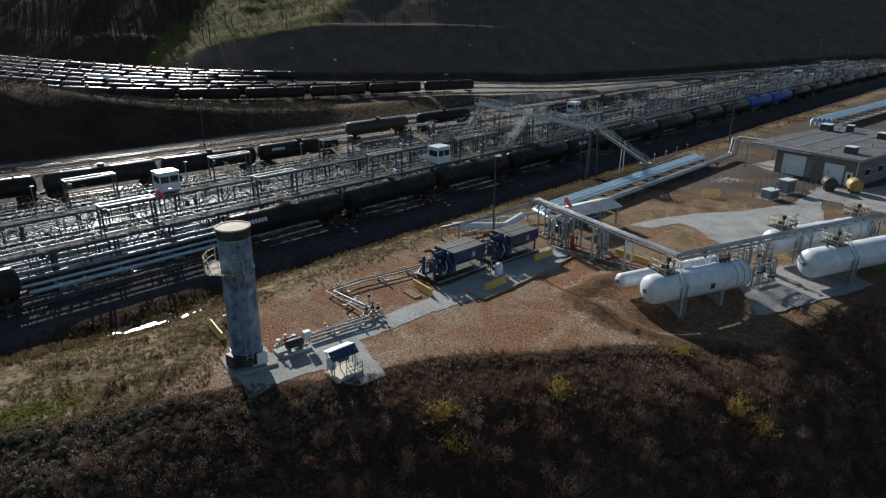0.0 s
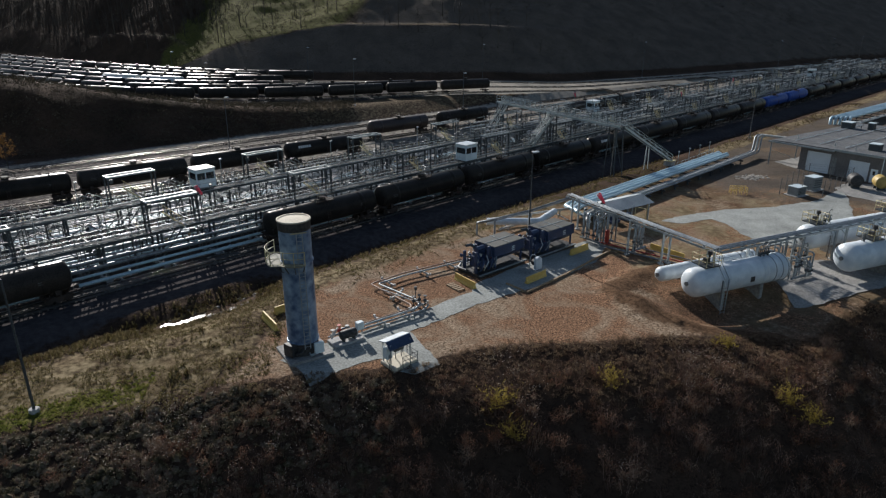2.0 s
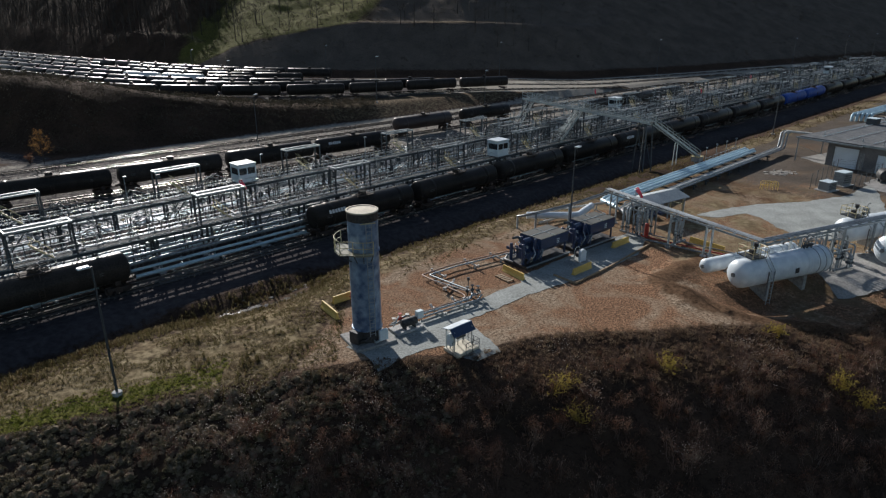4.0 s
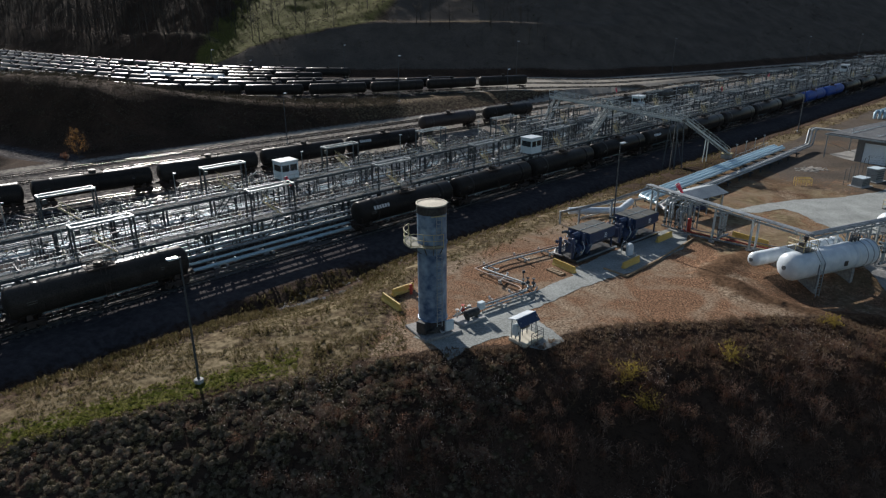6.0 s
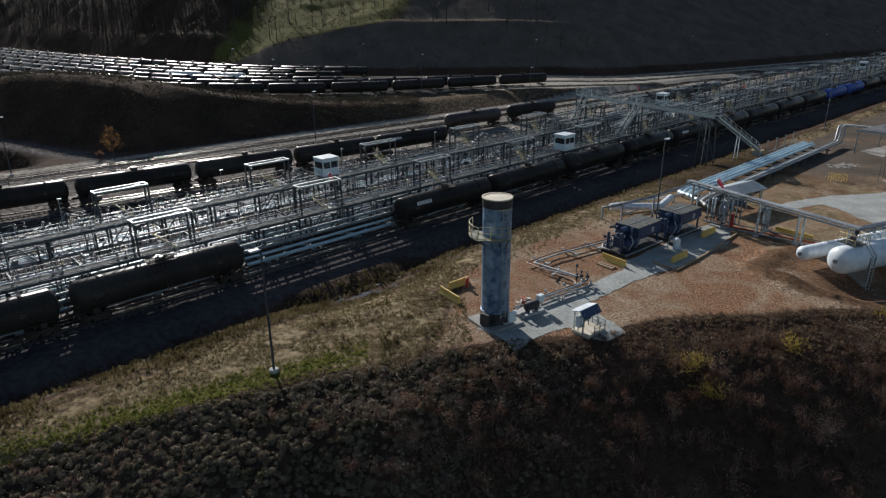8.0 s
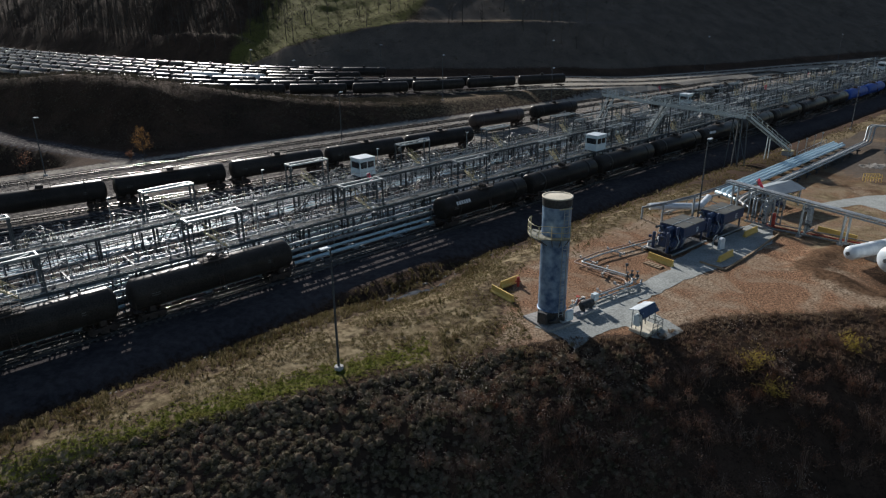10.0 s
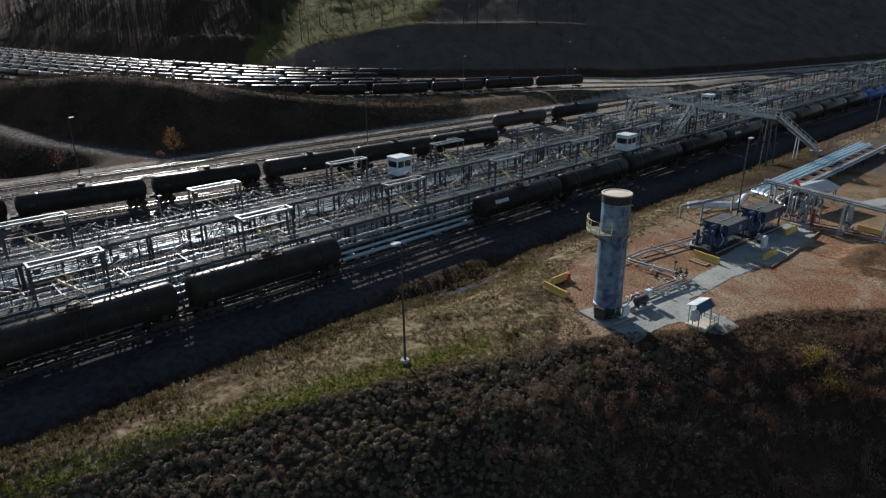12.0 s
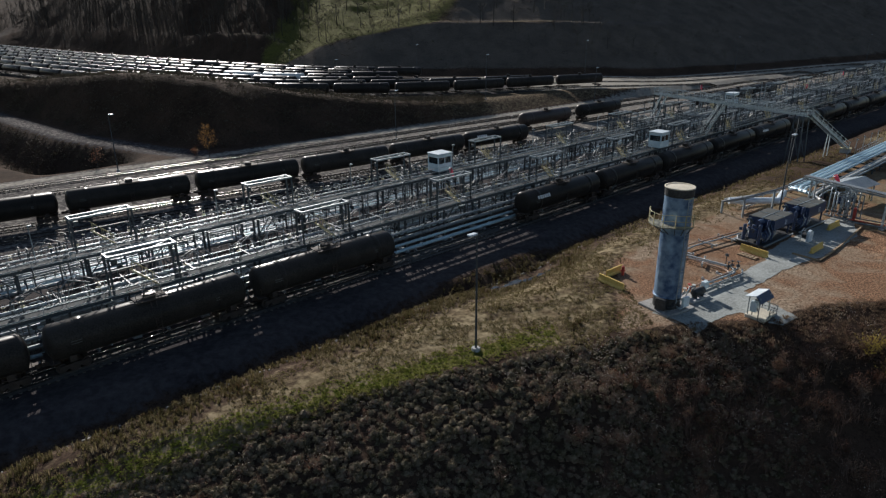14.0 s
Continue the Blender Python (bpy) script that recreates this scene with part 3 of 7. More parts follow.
def build_track(name, pts, z, near=False, bed=False):
    """One line of track along a plan polyline, rails and sleepers."""
    b = B()
    left, right = [], []
    for i, (x, y) in enumerate(pts):
        x0, y0 = pts[max(0, i - 1)]
        x1, y1 = pts[min(len(pts) - 1, i + 1)]
        d = math.hypot(x1 - x0, y1 - y0)
        nx, ny = -(y1 - y0) / d, (x1 - x0) / d
        zz = z(x, y) if callable(z) else z
        left.append((x + nx * 0.75, y + ny * 0.75, zz + 0.2))
        right.append((x - nx * 0.75, y - ny * 0.75, zz + 0.2))
    t = thing(name, Matrix.Identity(4), "railway track on dark ballast", "railway track", "tracks", "structure")
    if bed or not near:
        ribbon = B()
        for (p0, q0), (p1, q1) in zip(zip(left, right), zip(left[1:], right[1:])):
            quad = []
            for s, e in ((p0, q0), (q0, p0), (q1, p1), (p1, q1)):
                s, e = Vector(s), Vector(e)
                quad.append(tuple(s + (s - e) * 0.35 - Vector((0, 0, 0.095 if bed else 0.13))))
            ribbon.add(quad, [(3, 2, 1, 0)])
        part("roadbed", ribbon, M["roadbed"], t, "dark oil-stained ballast")
    for side in (left, right):
        r = B()
        for p, q in zip(side, side[1:]):
            r.beam(p, q, 0.075, 0.17)
        part("rail", r, M["rail"], t)
    gap = 0.62 if near else 0.9
    for (p0, q0), (p1, q1) in zip(zip(left, right), zip(left[1:], right[1:])):
        p0, q0, p1, q1 = Vector(p0), Vector(q0), Vector(p1), Vector(q1)
        k = max(1, int((p1 - p0).length / gap))
        for i in range(k):
            f = i / k
            a, c = p0.lerp(p1, f), q0.lerp(q1, f)
            o = (a - c).normalized() * 0.55
            b.beam(a + o - Vector((0, 0, 0.16)), c - o - Vector((0, 0, 0.16)), 0.23, 0.16)
    tagged(part("sleepers", b, M["sleeper"], t), kind="stuff")
    return t


def rail_line(fn, u0, u1, s):
    n = int((u1 - u0) / s)
    return [rail(u0 + (u1 - u0) * i / n, fn(u0 + (u1 - u0) * i / n)) for i in range(n + 1)]


TRACK_V = {"near": lambda u: 69.3, "d": lambda u: track_v(106.0, u), "c": lambda u: track_v(111.6, u), "bb": lambda u: track_v(122.3, u), "b": lambda u: track_v(129.5, u, False), "a": lambda u: track_v(136.0, u, False)}
build_track("track", rail_line(TRACK_V["near"], -70, 420, 40), YARD, True, True)
for key in ("d", "c", "b", "a"):
    build_track("track", rail_line(TRACK_V[key], -70, 400, 16), YARD, True)
build_track("track", rail_line(TRACK_V["bb"], 60, 400, 16), YARD, True)


def row_points(f, step=8.0):
    pts = []
    n = len(FRONT_ROW) - 1
    for i in range(n * 12 + 1):
        k = i / 12
        a, c = along(FRONT_ROW, k), along(BACK_ROW, k)
        pts.append((a[0] * (1 - f) + c[0] * f, a[1] * (1 - f) + c[1] * f))
    for _ in range(40):
        pts = [pts[0]] + [((p[0] + 2 * q[0] + r[0]) / 4, (p[1] + 2 * q[1] + r[1]) / 4) for p, q, r in zip(pts, pts[1:], pts[2:])] + [pts[-1]]
    return pts


ROWS_UP = 7
UP_LINES = [row_points(i / (ROWS_UP - 1)) for i in range(ROWS_UP)]
END_X = [28, 6, -32, -46, -40, -50, -30]
for row, line in enumerate(UP_LINES):
    if row % 3:
        line = [q for q in line if q[0] < END_X[row] + 14]
    build_track("track", line, lambda x, y: ground(x, y))


# ---- tank cars ----
def tank_car(mat, label, bars=False, detail=2):
    """A pressure tank car on two trucks, centred at its place on the rail head."""
    t = thing("tank_car", Matrix.Identity(4), label, "tank car", "tank cars")
    b = B().lathe(capsule(16.4, 1.48, 0.42), pose(0, 0, 2.45), 28 if detail > 1 else 16)
    for x in (-5.6, 5.6):
        b.lathe([(x - 0.3, 1.485), (x - 0.28, 1.5), (x + 0.28, 1.5), (x + 0.3, 1.485)], pose(0, 0, 2.45), 28 if detail > 1 else 16)
    part("tank_shell", b, mat, t)
    d = B().cyl((0, 0, 3.7), (0, 0, 4.32), 0.52, 14).cyl((0, 0, 4.32), (0, 0, 4.4), 0.46, 14)
    part("valve_housing", d, M["truck"] if mat is not M["black_tank"] else mat, t)
    for s in (-1, 1):
        if detail < 2:
            continue
        sill = part("stub_sill", B().box((s * 7.3, 0, 1.02), (2.6, 0.7, 0.36)).box((s * 6.6, 0, 1.15), (0.5, 2.3, 0.5)), M["truck"], t)
        if detail > 1:
            part("coupler", B().box((s * 8.45, 0, 0.92), (0.55, 0.28, 0.3), bevel=0.06), M["truck"], sill)
    for s in (-1, 1):
        tr = B()
        for y in (-1.0, 1.0):
            tr.box((s * 6.6, y, 0.55), (2.1, 0.16, 0.34)).box((s * 6.6, y, 0.35), (0.7, 0.2, 0.4))
        tr.box((s * 6.6, 0, 0.62), (0.4, 2.2, 0.3))
        truck = part("truck", tr, M["truck"], t)
        for x in (-0.88, 0.88):
            w = B().cyl((s * 6.6 + x, -0.78, 0.42), (s * 6.6 + x, 0.78, 0.42), 0.08, 6)
            for y in (-0.75, 0.75):
                w.cyl((s * 6.6 + x, y - 0.07, 0.42), (s * 6.6 + x, y + 0.07, 0.42), 0.42, 12)
            if detail > 1:
                part("wheelset", w, M["truck"], truck)
    if detail > 1:
        p = B().box((0, 0, 3.95), (2.6, 1.7, 0.05))
        for x in (-1.28, 1.28):
            for y in (-0.83, 0.83):
                p.beam((x, y, 3.9), (x, y, 4.75), 0.05, 0.05)
        for z in (4.35, 4.75):
            for y in (-0.83, 0.83):
                p.beam((-1.28, y, z), (1.28, y, z), 0.045, 0.045)
        part("top_platform", p, M["truck"], t)
        for y in (-1.52, 1.52):
            lad = B()
            for x in (-0.22, 0.22):
                lad.beam((x, y, 0.9), (x, y, 2.5), 0.05, 0.05).beam((x, y, 2.5), (x, y * 0.55, 3.95), 0.05, 0.05)
            for k in range(8):
                lad.beam((-0.22, y, 1.0 + 0.22 * k), (0.22, y, 1.0 + 0.22 * k), 0.03, 0.03)
            part("ladder", lad, M["truck"], t)
        for s in (-1, 1):
            h = B()
            for y in (-1.25, 1.25):
                h.beam((s * 8.0, y, 1.0), (s * 8.0, y, 2.1), 0.04, 0.04)
            h.beam((s * 8.0, -1.25, 2.1), (s * 8.0, 1.25, 2.1), 0.04, 0.04).box((s * 7.9, 0, 1.2), (0.7, 2.7, 0.05))
            part("end_rail", h, M["truck"], t)
        for x, w in ((-6.2, 1.6), (5.2, 0.7)):
            for k in range(2):
                part("lettering", B().box((x, -1.49, 2.5 + 0.2 * k), (w * 0.5, 0.012, 0.06)), M["stencil"], t, "faded stencilled marks")
    if bars:
        for k in range(6):
            a = math.radians(26)
            c = B().box((0, 0, 0), (0.33, 0.012, 0.46), m=pose(-6.0 + 0.43 * k, -1.505 * math.cos(a), 2.45 + 1.505 * math.sin(a), -26))
            part("marking_block", c, M["lettering"], t, "white painted block")
    return t


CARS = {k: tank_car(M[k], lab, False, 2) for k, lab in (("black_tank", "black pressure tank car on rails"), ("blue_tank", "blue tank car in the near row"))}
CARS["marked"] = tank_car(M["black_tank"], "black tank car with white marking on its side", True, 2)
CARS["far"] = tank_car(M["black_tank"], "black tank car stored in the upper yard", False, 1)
CARS["far_pale"] = tank_car(M["white_tank"], "pale tank car stored in the upper yard", False, 1)
CARS["brown"] = tank_car(M["brown_tank"], "faded brown tank car on rails", False, 2)
used = set()


def put_car(kind, m):
    if kind not in used:
        used.add(kind)
        CARS[kind].matrix_basis = m
        return CARS[kind]
    return copy_thing(CARS[kind], m)


PITCH = 17.4
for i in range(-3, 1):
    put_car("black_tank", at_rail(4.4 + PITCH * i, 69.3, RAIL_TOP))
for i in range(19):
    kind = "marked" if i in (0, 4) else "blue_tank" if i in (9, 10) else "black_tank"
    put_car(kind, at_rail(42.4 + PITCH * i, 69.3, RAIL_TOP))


def slope_turn(fn, u):
    return math.degrees(math.atan2(fn(u + 1) - fn(u - 1), 2))


for i in range(-2, 5):
    u = -1.0 + 17.1 * i
    put_car("marked" if i == 4 else "black_tank", at_rail(u, TRACK_V["c"](u), RAIL_TOP, slope_turn(TRACK_V["c"], u)))
for i in range(2):
    u = 94 + 20.2 * i
    put_car("brown" if i == 0 else "black_tank", at_rail(u, TRACK_V["bb"](u), RAIL_TOP, slope_turn(TRACK_V["bb"], u)))
for i in range(3):
    u = 150 + 17.3 * i
    put_car("black_tank", at_rail(u, TRACK_V["c"](u), RAIL_TOP, slope_turn(TRACK_V["c"], u)))

for r, line in enumerate(UP_LINES):
    car_rnd = random.Random(40 + r)
    dist, nxt = 0.0, car_rnd.uniform(0, 17)
    for (x0, y0), (x1, y1) in zip(line, line[1:]):
        d = math.hypot(x1 - x0, y1 - y0)
        while dist + d > nxt:
            f = (nxt - dist) / d
            x, y = x0 + (x1 - x0) * f, y0 + (y1 - y0) * f
            nxt += PITCH + car_rnd.uniform(0, 0.5) + (17 if car_rnd.random() < 0.03 else 0)
            if x > END_X[r] - 8 or x < -330:
                continue
            put_car("far_pale" if (r == 3 and -98 < x < -70) else "far", pose(x, y, ground(x, y) + 0.28, 0, 0, math.degrees(math.atan2(y1 - y0, x1 - x0))))
        dist += d


# ---- loading racks between the near row and the running lines ----
DECK = YARD + 4.25
MOD = 18.3
U0 = -15.4
FRONT_V, BACK_V = 72.0, 84.2


def rails_on(b, p, q, h=1.05, r=0.022, gap=1.6, kick=True):
    """A handrail with posts along a straight edge."""
    p, q = Vector(p), Vector(q)
    n = max(1, round((q - p).length / gap))
    for i in range(n + 1):
        a = p.lerp(q, i / n)
        b.beam(a, a + Vector((0, 0, h)), r * 2, r * 2)
    for k in (h, h * 0.52):
        b.beam(p + Vector((0, 0, k)), q + Vector((0, 0, k)), r * 2, r * 2)
    if kick:
        b.beam(p + Vector((0, 0, 0.06)), q + Vector((0, 0, 0.06)), 0.01, 0.12)
    return b


def platform_module(label):
    """One bay of elevated walkway: deck, edge girders, columns on footings, braces and rails."""
    t = thing("loading_platform", Matrix.Identity(4), label, "loading platform", "loading platforms")
    deck = B().box((MOD / 2, 0, 0), (MOD - 0.04, 1.3, 0.04))
    part("deck", deck, M["grating"], t, "steel grating deck")
    for y in (-0.68, 0.68):
        g = B().box((MOD / 2, y, -0.14), (MOD - 0.02, 0.02, 0.28)).box((MOD / 2, y, 0.0), (MOD - 0.02, 0.1, 0.02)).box((MOD / 2, y, -0.28), (MOD - 0.02, 0.12, 0.02))
        part("girder", g, M["steel_dark"], t, "dark steel edge girder")
        part("handrail", rails_on(B(), (0.02, y, 0.02), (MOD - 0.02, y, 0.02)), M["galv"], t, "galvanised handrail")
    for x in (1.4, 7.5, 13.6):
        for y in (-0.6, 0.6):
            c = B().box((x, y, -2.2), (0.2, 0.02, 3.6)).box((x, y - 0.09, -2.2), (0.2, 0.02, 3.6)).box((x, y + 0.09, -2.2), (0.2, 0.02, 3.6))
            part("column", c, M["steel_dark"], t)
        part("footing", B().box((x, 0, -4.12), (0.7, 1.9, 0.35), bevel=0.04), M["concrete"], t, "pale concrete footing")
    for x, s in ((1.4, 1), (7.5, -1), (7.5, 1), (13.6, -1)):
        part("knee_brace", B().beam((x, -0.6, -2.1), (x + s * 1.5, -0.6, -0.4), 0.09, 0.09), M["steel_dark"], t)
    for x in (1.4, 13.6):
        part("brace", B().beam((x, 0.5, -3.9), (x + (3.0 if x < 5 else -3.0), 0.5, -0.45), 0.1, 0.1), M["steel_dark"], t)
    return t


def gangway_frame(label):
    """The goalpost frame over a loading spot, with its drop stair and hoses."""
    t = thing("gangway_frame", Matrix.Identity(4), label, "gangway frame", "gangway frames")
    for x in (0, 5.6):
        for y in (-0.62, 0.62):
            part("post", B().box((x, y, 1.7), (0.16, 0.16, 3.4)), M["steel_dark"], t)
    for y in (-0.62, 0.62):
        part("top_beam", B().beam((-0.1, y, 3.42), (5.7, y, 3.42), 0.17, 0.2), M["galv"], t, "bright galvanised top beam")
    for x in (0, 5.6):
        part("end_beam", B().beam((x, -0.62, 3.42), (x, 0.62, 3.42), 0.15, 0.18), M["galv"], t)
    part("diagonal", B().beam((3.2, -0.62, 3.42), (5.6, 0.62, 3.42), 0.07, 0.07), M["galv"], t)
    part("mid_beam", B().beam((0, 0.62, 1.75), (5.6, 0.62, 1.75), 0.12, 0.14), M["steel_dark"], t)
    st = B()
    for y in (-0.9, -0.15):
        st.beam((3.6, y, 0.1), (1.7, y, 1.9), 0.06, 0.16)
        st.beam((3.6, y, 1.0), (1.7, y, 2.8), 0.04, 0.04)
        for f in (0.1, 0.5, 0.9):
            st.beam((3.6 - 1.9 * f, y, 0.1 + 1.8 * f), (3.6 - 1.9 * f, y, 1.0 + 1.8 * f), 0.035, 0.035)
    for k in range(7):
        st.box((3.45 - 0.26 * k, -0.52, 0.25 + 0.25 * k), (0.22, 0.7, 0.03))
    part("folding_stair", st, M["yellow_pale"], t, "pale yellow folding stair")
    for z in (0.05, 0.55, 1.05):
        part("cage_hoop", B().tube([(2.0, -0.7, z), (2.0, -1.9, z), (3.4, -1.9, z), (3.4, -0.7, z)], 0.024, 6), M["galv"], t)
    for x in (2.0, 2.7, 3.4):
        part("cage_post", B().beam((x, -1.9, 0.05), (x, -1.9, 1.05), 0.045, 0.045), M["galv"], t)
    part("counterweight", B().box((0.7, 0.55, 2.6), (0.5, 0.3, 0.5), bevel=0.05), M["steel_dark"], t)
    return t


def valve(b, x, y, z, r=0.09, up=True):
    """Flanged body, bonnet and handwheel."""
    b.cyl((x - 0.16, y, z), (x + 0.16, y, z), r * 1.5, 8)
    b.cyl((x, y, z), (x, y, z + 0.42), r * 0.55, 6)
    b.cyl((x, y, z + 0.42), (x, y, z + 0.46), 0.17, 10)


def loading_arm(label, flip=1):
    """A liquid and a vapour riser with valves and a folded swing arm."""
    t = thing("loading_station", Matrix.Identity(4), label, "loading station", "loading stations")
    for k, (x, r) in enumerate(((0.0, 0.075), (0.75, 0.06))):
        part("riser", B().tube([(x, 0, -3.9), (x, 0, 1.0), (x, -0.1, 1.25), (x + 0.1, -0.35, 1.35)], r, 8), M["pipe_dull"], t)
        part("swing_arm", B().tube([(x + 0.1, -0.35, 1.35), (x + 1.5 * flip, -0.45, 2.0 + 0.2 * k), (x + 2.3 * flip, -0.5, 1.2), (x + 2.4 * flip, -0.5, 0.4)], r * 0.8, 8), M["pipe_dull"], t)
        v = B()
        valve(v, x, 0, 0.55)
        part("valve", v, M["yellow_pale"] if k else M["steel_dark"], t)
    part("drip_line", B().tube([(0.35, 0.05, -3.5), (0.35, 0.05, 0.4), (0.9, 0.05, 0.4)], 0.035, 6), M["pipe_dull"], t)
    return t


def manifold(label, n=7, length=7.0, seed=1):
    """A low header with a row of valved risers."""
    rnd = random.Random(seed)
    t = thing("valve_manifold", Matrix.Identity(4), label, "valve manifold", "valve manifolds")
    part("header", B().cyl((0, 0, 0), (length, 0, 0), 0.16, 10), M["pipe"], t)
    for i in range(n):
        x = 0.3 + (length - 0.6) * i / (n - 1) + rnd.uniform(-0.1, 0.1)
        h = rnd.choice((0.7, 1.1, 1.5, 1.9))
        r = rnd.choice((0.05, 0.07, 0.09))
        part("riser", B().tube([(x, 0, 0), (x, 0, h), (x, 0.15 * rnd.choice((-1, 1)), h + 0.14), (x, 0.7 * rnd.choice((-1, 1)), h + 0.14)], r, 7), M["pipe_dull"] if i % 2 else M["steel_dark"], t)
        v = B()
        valve(v, x, 0, h * 0.55, r * 1.2)
        part("valve", v, M["steel_dark"] if i % 3 else M["yellow_pale"], t)
    part("bypass", B().tube([(0.5, 0.3, 0.1), (0.5, 0.3, 0.8), (length - 0.6, 0.3, 0.8), (length - 0.6, 0.3, 0.1)], 0.05, 6), M["galv"], t)
    for x in (0.9, length - 0.9):
        part("stand", B().box((x, 0, -0.5), (0.14, 0.3, 0.8)), M["steel_dark"], t)
    return t


def pipe_bent(label, width, tiers):
    """A frame that carries pipes on its beams."""
    t = thing("pipe_support", Matrix.Identity(4), label, "pipe support", "pipe supports")
    for y in (0, width):
        part("column", B().box((0, y, 1.6), (0.16, 0.16, 3.2)), M["steel_dark"], t)
        part("footing", B().box((0, y, 0.12), (0.5, 0.5, 0.3), bevel=0.04), M["concrete"], t)
    for z in tiers:
        part("beam", B().beam((0, -0.2, z), (0, width + 0.2, z), 0.16, 0.18), M["steel_dark"], t)
    return t


def insulated_vessel(label):
    t = thing("insulated_vessel", Matrix.Identity(4), label, "horizontal vessel", "horizontal vessels")
    part("shell", B().lathe(capsule(5.4, 0.42, 0.4), pose(0, 0, 0.95), 18), M["dirty_white"], t)
    for x in (-1.6, 1.6):
        part("saddle", B().box((x, 0, 0.3), (0.2, 0.6, 0.6), bevel=0.03), M["concrete"], t)
    part("nozzle", B().cyl((1.9, 0, 1.3), (1.9, 0, 1.75), 0.1, 8).cyl((1.9, 0, 1.7), (1.9, 0, 1.76), 0.18, 10), M["galv"], t)
    return t


def spots(make, places):
    first = make
    for i, m in enumerate(places):
        if i == 0:
            first.matrix_basis = m
        else:
            copy_thing(first, m)


MODS = range(-2, 16)
ARM_MODS = range(-2, 12)
NEAR_MODS = range(-2, 8)
spots(platform_module("front loading walkway on dark steel columns"), [at_rail(U0 + MOD * k, FRONT_V, DECK) for k in MODS])
spots(platform_module("back loading walkway on dark steel columns"), [at_rail(U0 + MOD * k, BACK_V, DECK) for k in MODS])
spots(gangway_frame("goalpost gangway frame over the front walkway"), [at_rail(U0 + 0.3 + MOD * k, FRONT_V, DECK) for k in MODS])
spots(gangway_frame("goalpost gangway frame over the back walkway"), [at_rail(U0 + 0.6 + MOD * k, BACK_V, DECK + 0.45) for k in MODS])
spots(loading_arm("galvanised loading arm beside a gangway frame"), [at_rail(U0 + du + MOD * k, v, DECK) for k in ARM_MODS for du, v in ((6.2, FRONT_V + 0.95), (6.6, BACK_V + 0.95), (11.5, FRONT_V + 0.95))])
spots(loading_arm("galvanised loading arm with its arm swung back", -1), [at_rail(U0 + du + MOD * k, v, DECK) for k in NEAR_MODS for du, v in ((-1.2, FRONT_V + 0.95), (-0.8, BACK_V + 0.95), (9.0, BACK_V + 0.95))])
for s, (n, ln, spots_uv) in enumerate((
        (8, 7.0, [(3.0, 75.2, 1.2), (12.4, 87.6, 1.3)]),
        (6, 5.0, [(10.4, 77.6, 0.9), (1.4, 90.0, 0.9)]),
        (9, 8.0, [(0.6, 98.4, 0.5), (9.2, 98.0, 0.6)]),
        (7, 6.0, [(6.0, 81.0, 0.8), (13.2, 73.6, 2.9)]),
        (8, 6.5, [(4.5, 86.0, 3.0), (8.2, 93.6, 0.7)]))):
    spots(manifold("pipe manifold with handwheel valves and risers", n, ln, s + 3), [at_rail(U0 + MOD * k + du, v - (2.5 * smooth(60, 150, U0 + MOD * k) if v > 97 else 0), YARD + z) for k in (NEAR_MODS if s > 1 else ARM_MODS) for du, v, z in spots_uv])
spots(pipe_bent("steel pipe support frame behind the front walkway", 5.6, (1.0, 2.35, 3.1)), [at_rail(U0 + 2.9 + 5.8 * k, 73.4, YARD) for k in range(-4, 45)])
spots(pipe_bent("steel pipe support frame behind the back walkway", 3.6, (1.0, 2.35)), [at_rail(U0 + 1.2 + 5.8 * k, 85.6, YARD) for k in range(-4, 45)])
spots(insulated_vessel("small white insulated vessel beneath the walkway"), [at_rail(U0 + du + MOD * k, v, YARD) for k in MODS for du, v in ((4.0, 82.0), (12.6, 79.9))])
part_rnd = random.Random(5)
PIPES = []
for i in range(7):
    PIPES.append((73.7 + 0.72 * i, 2.43 + part_rnd.choice((0.1, 0.16, 0.22)), part_rnd.choice((0.09, 0.13, 0.18, 0.22)), "pipe"))
for i in range(6):
    PIPES.append((73.9 + 0.85 * i, 1.1 + 0.2, part_rnd.choice((0.14, 0.2, 0.26)), "pipe_blue" if i % 3 == 0 else "pipe"))
for i in range(5):
    PIPES.append((79.3 + 0.55 * i, 0.55, part_rnd.choice((0.12, 0.2, 0.25)), "pipe" if i % 2 else "pipe_dull"))
for i in range(5):
    PIPES.append((85.8 + 0.7 * i, 2.43 + 0.18, part_rnd.choice((0.1, 0.15, 0.2)), "pipe"))
for i in range(5):
    PIPES.append((85.9 + 0.72 * i, 1.28, part_rnd.choice((0.14, 0.2, 0.26)), "pipe_blue" if i % 2 else "pipe"))
for i in range(9):
    PIPES.append((91.2 + 0.68 * i, 0.62, part_rnd.choice((0.12, 0.17, 0.22)), "pipe" if i % 3 else "pipe_dull"))
for i in range(4):
    PIPES.append((71.0, 0.5 + 0.75 * i, 0.2 if i % 2 else 0.26, "pipe_blue" if i < 2 else "pipe"))
U_A, U_B = -55.0, 360.0
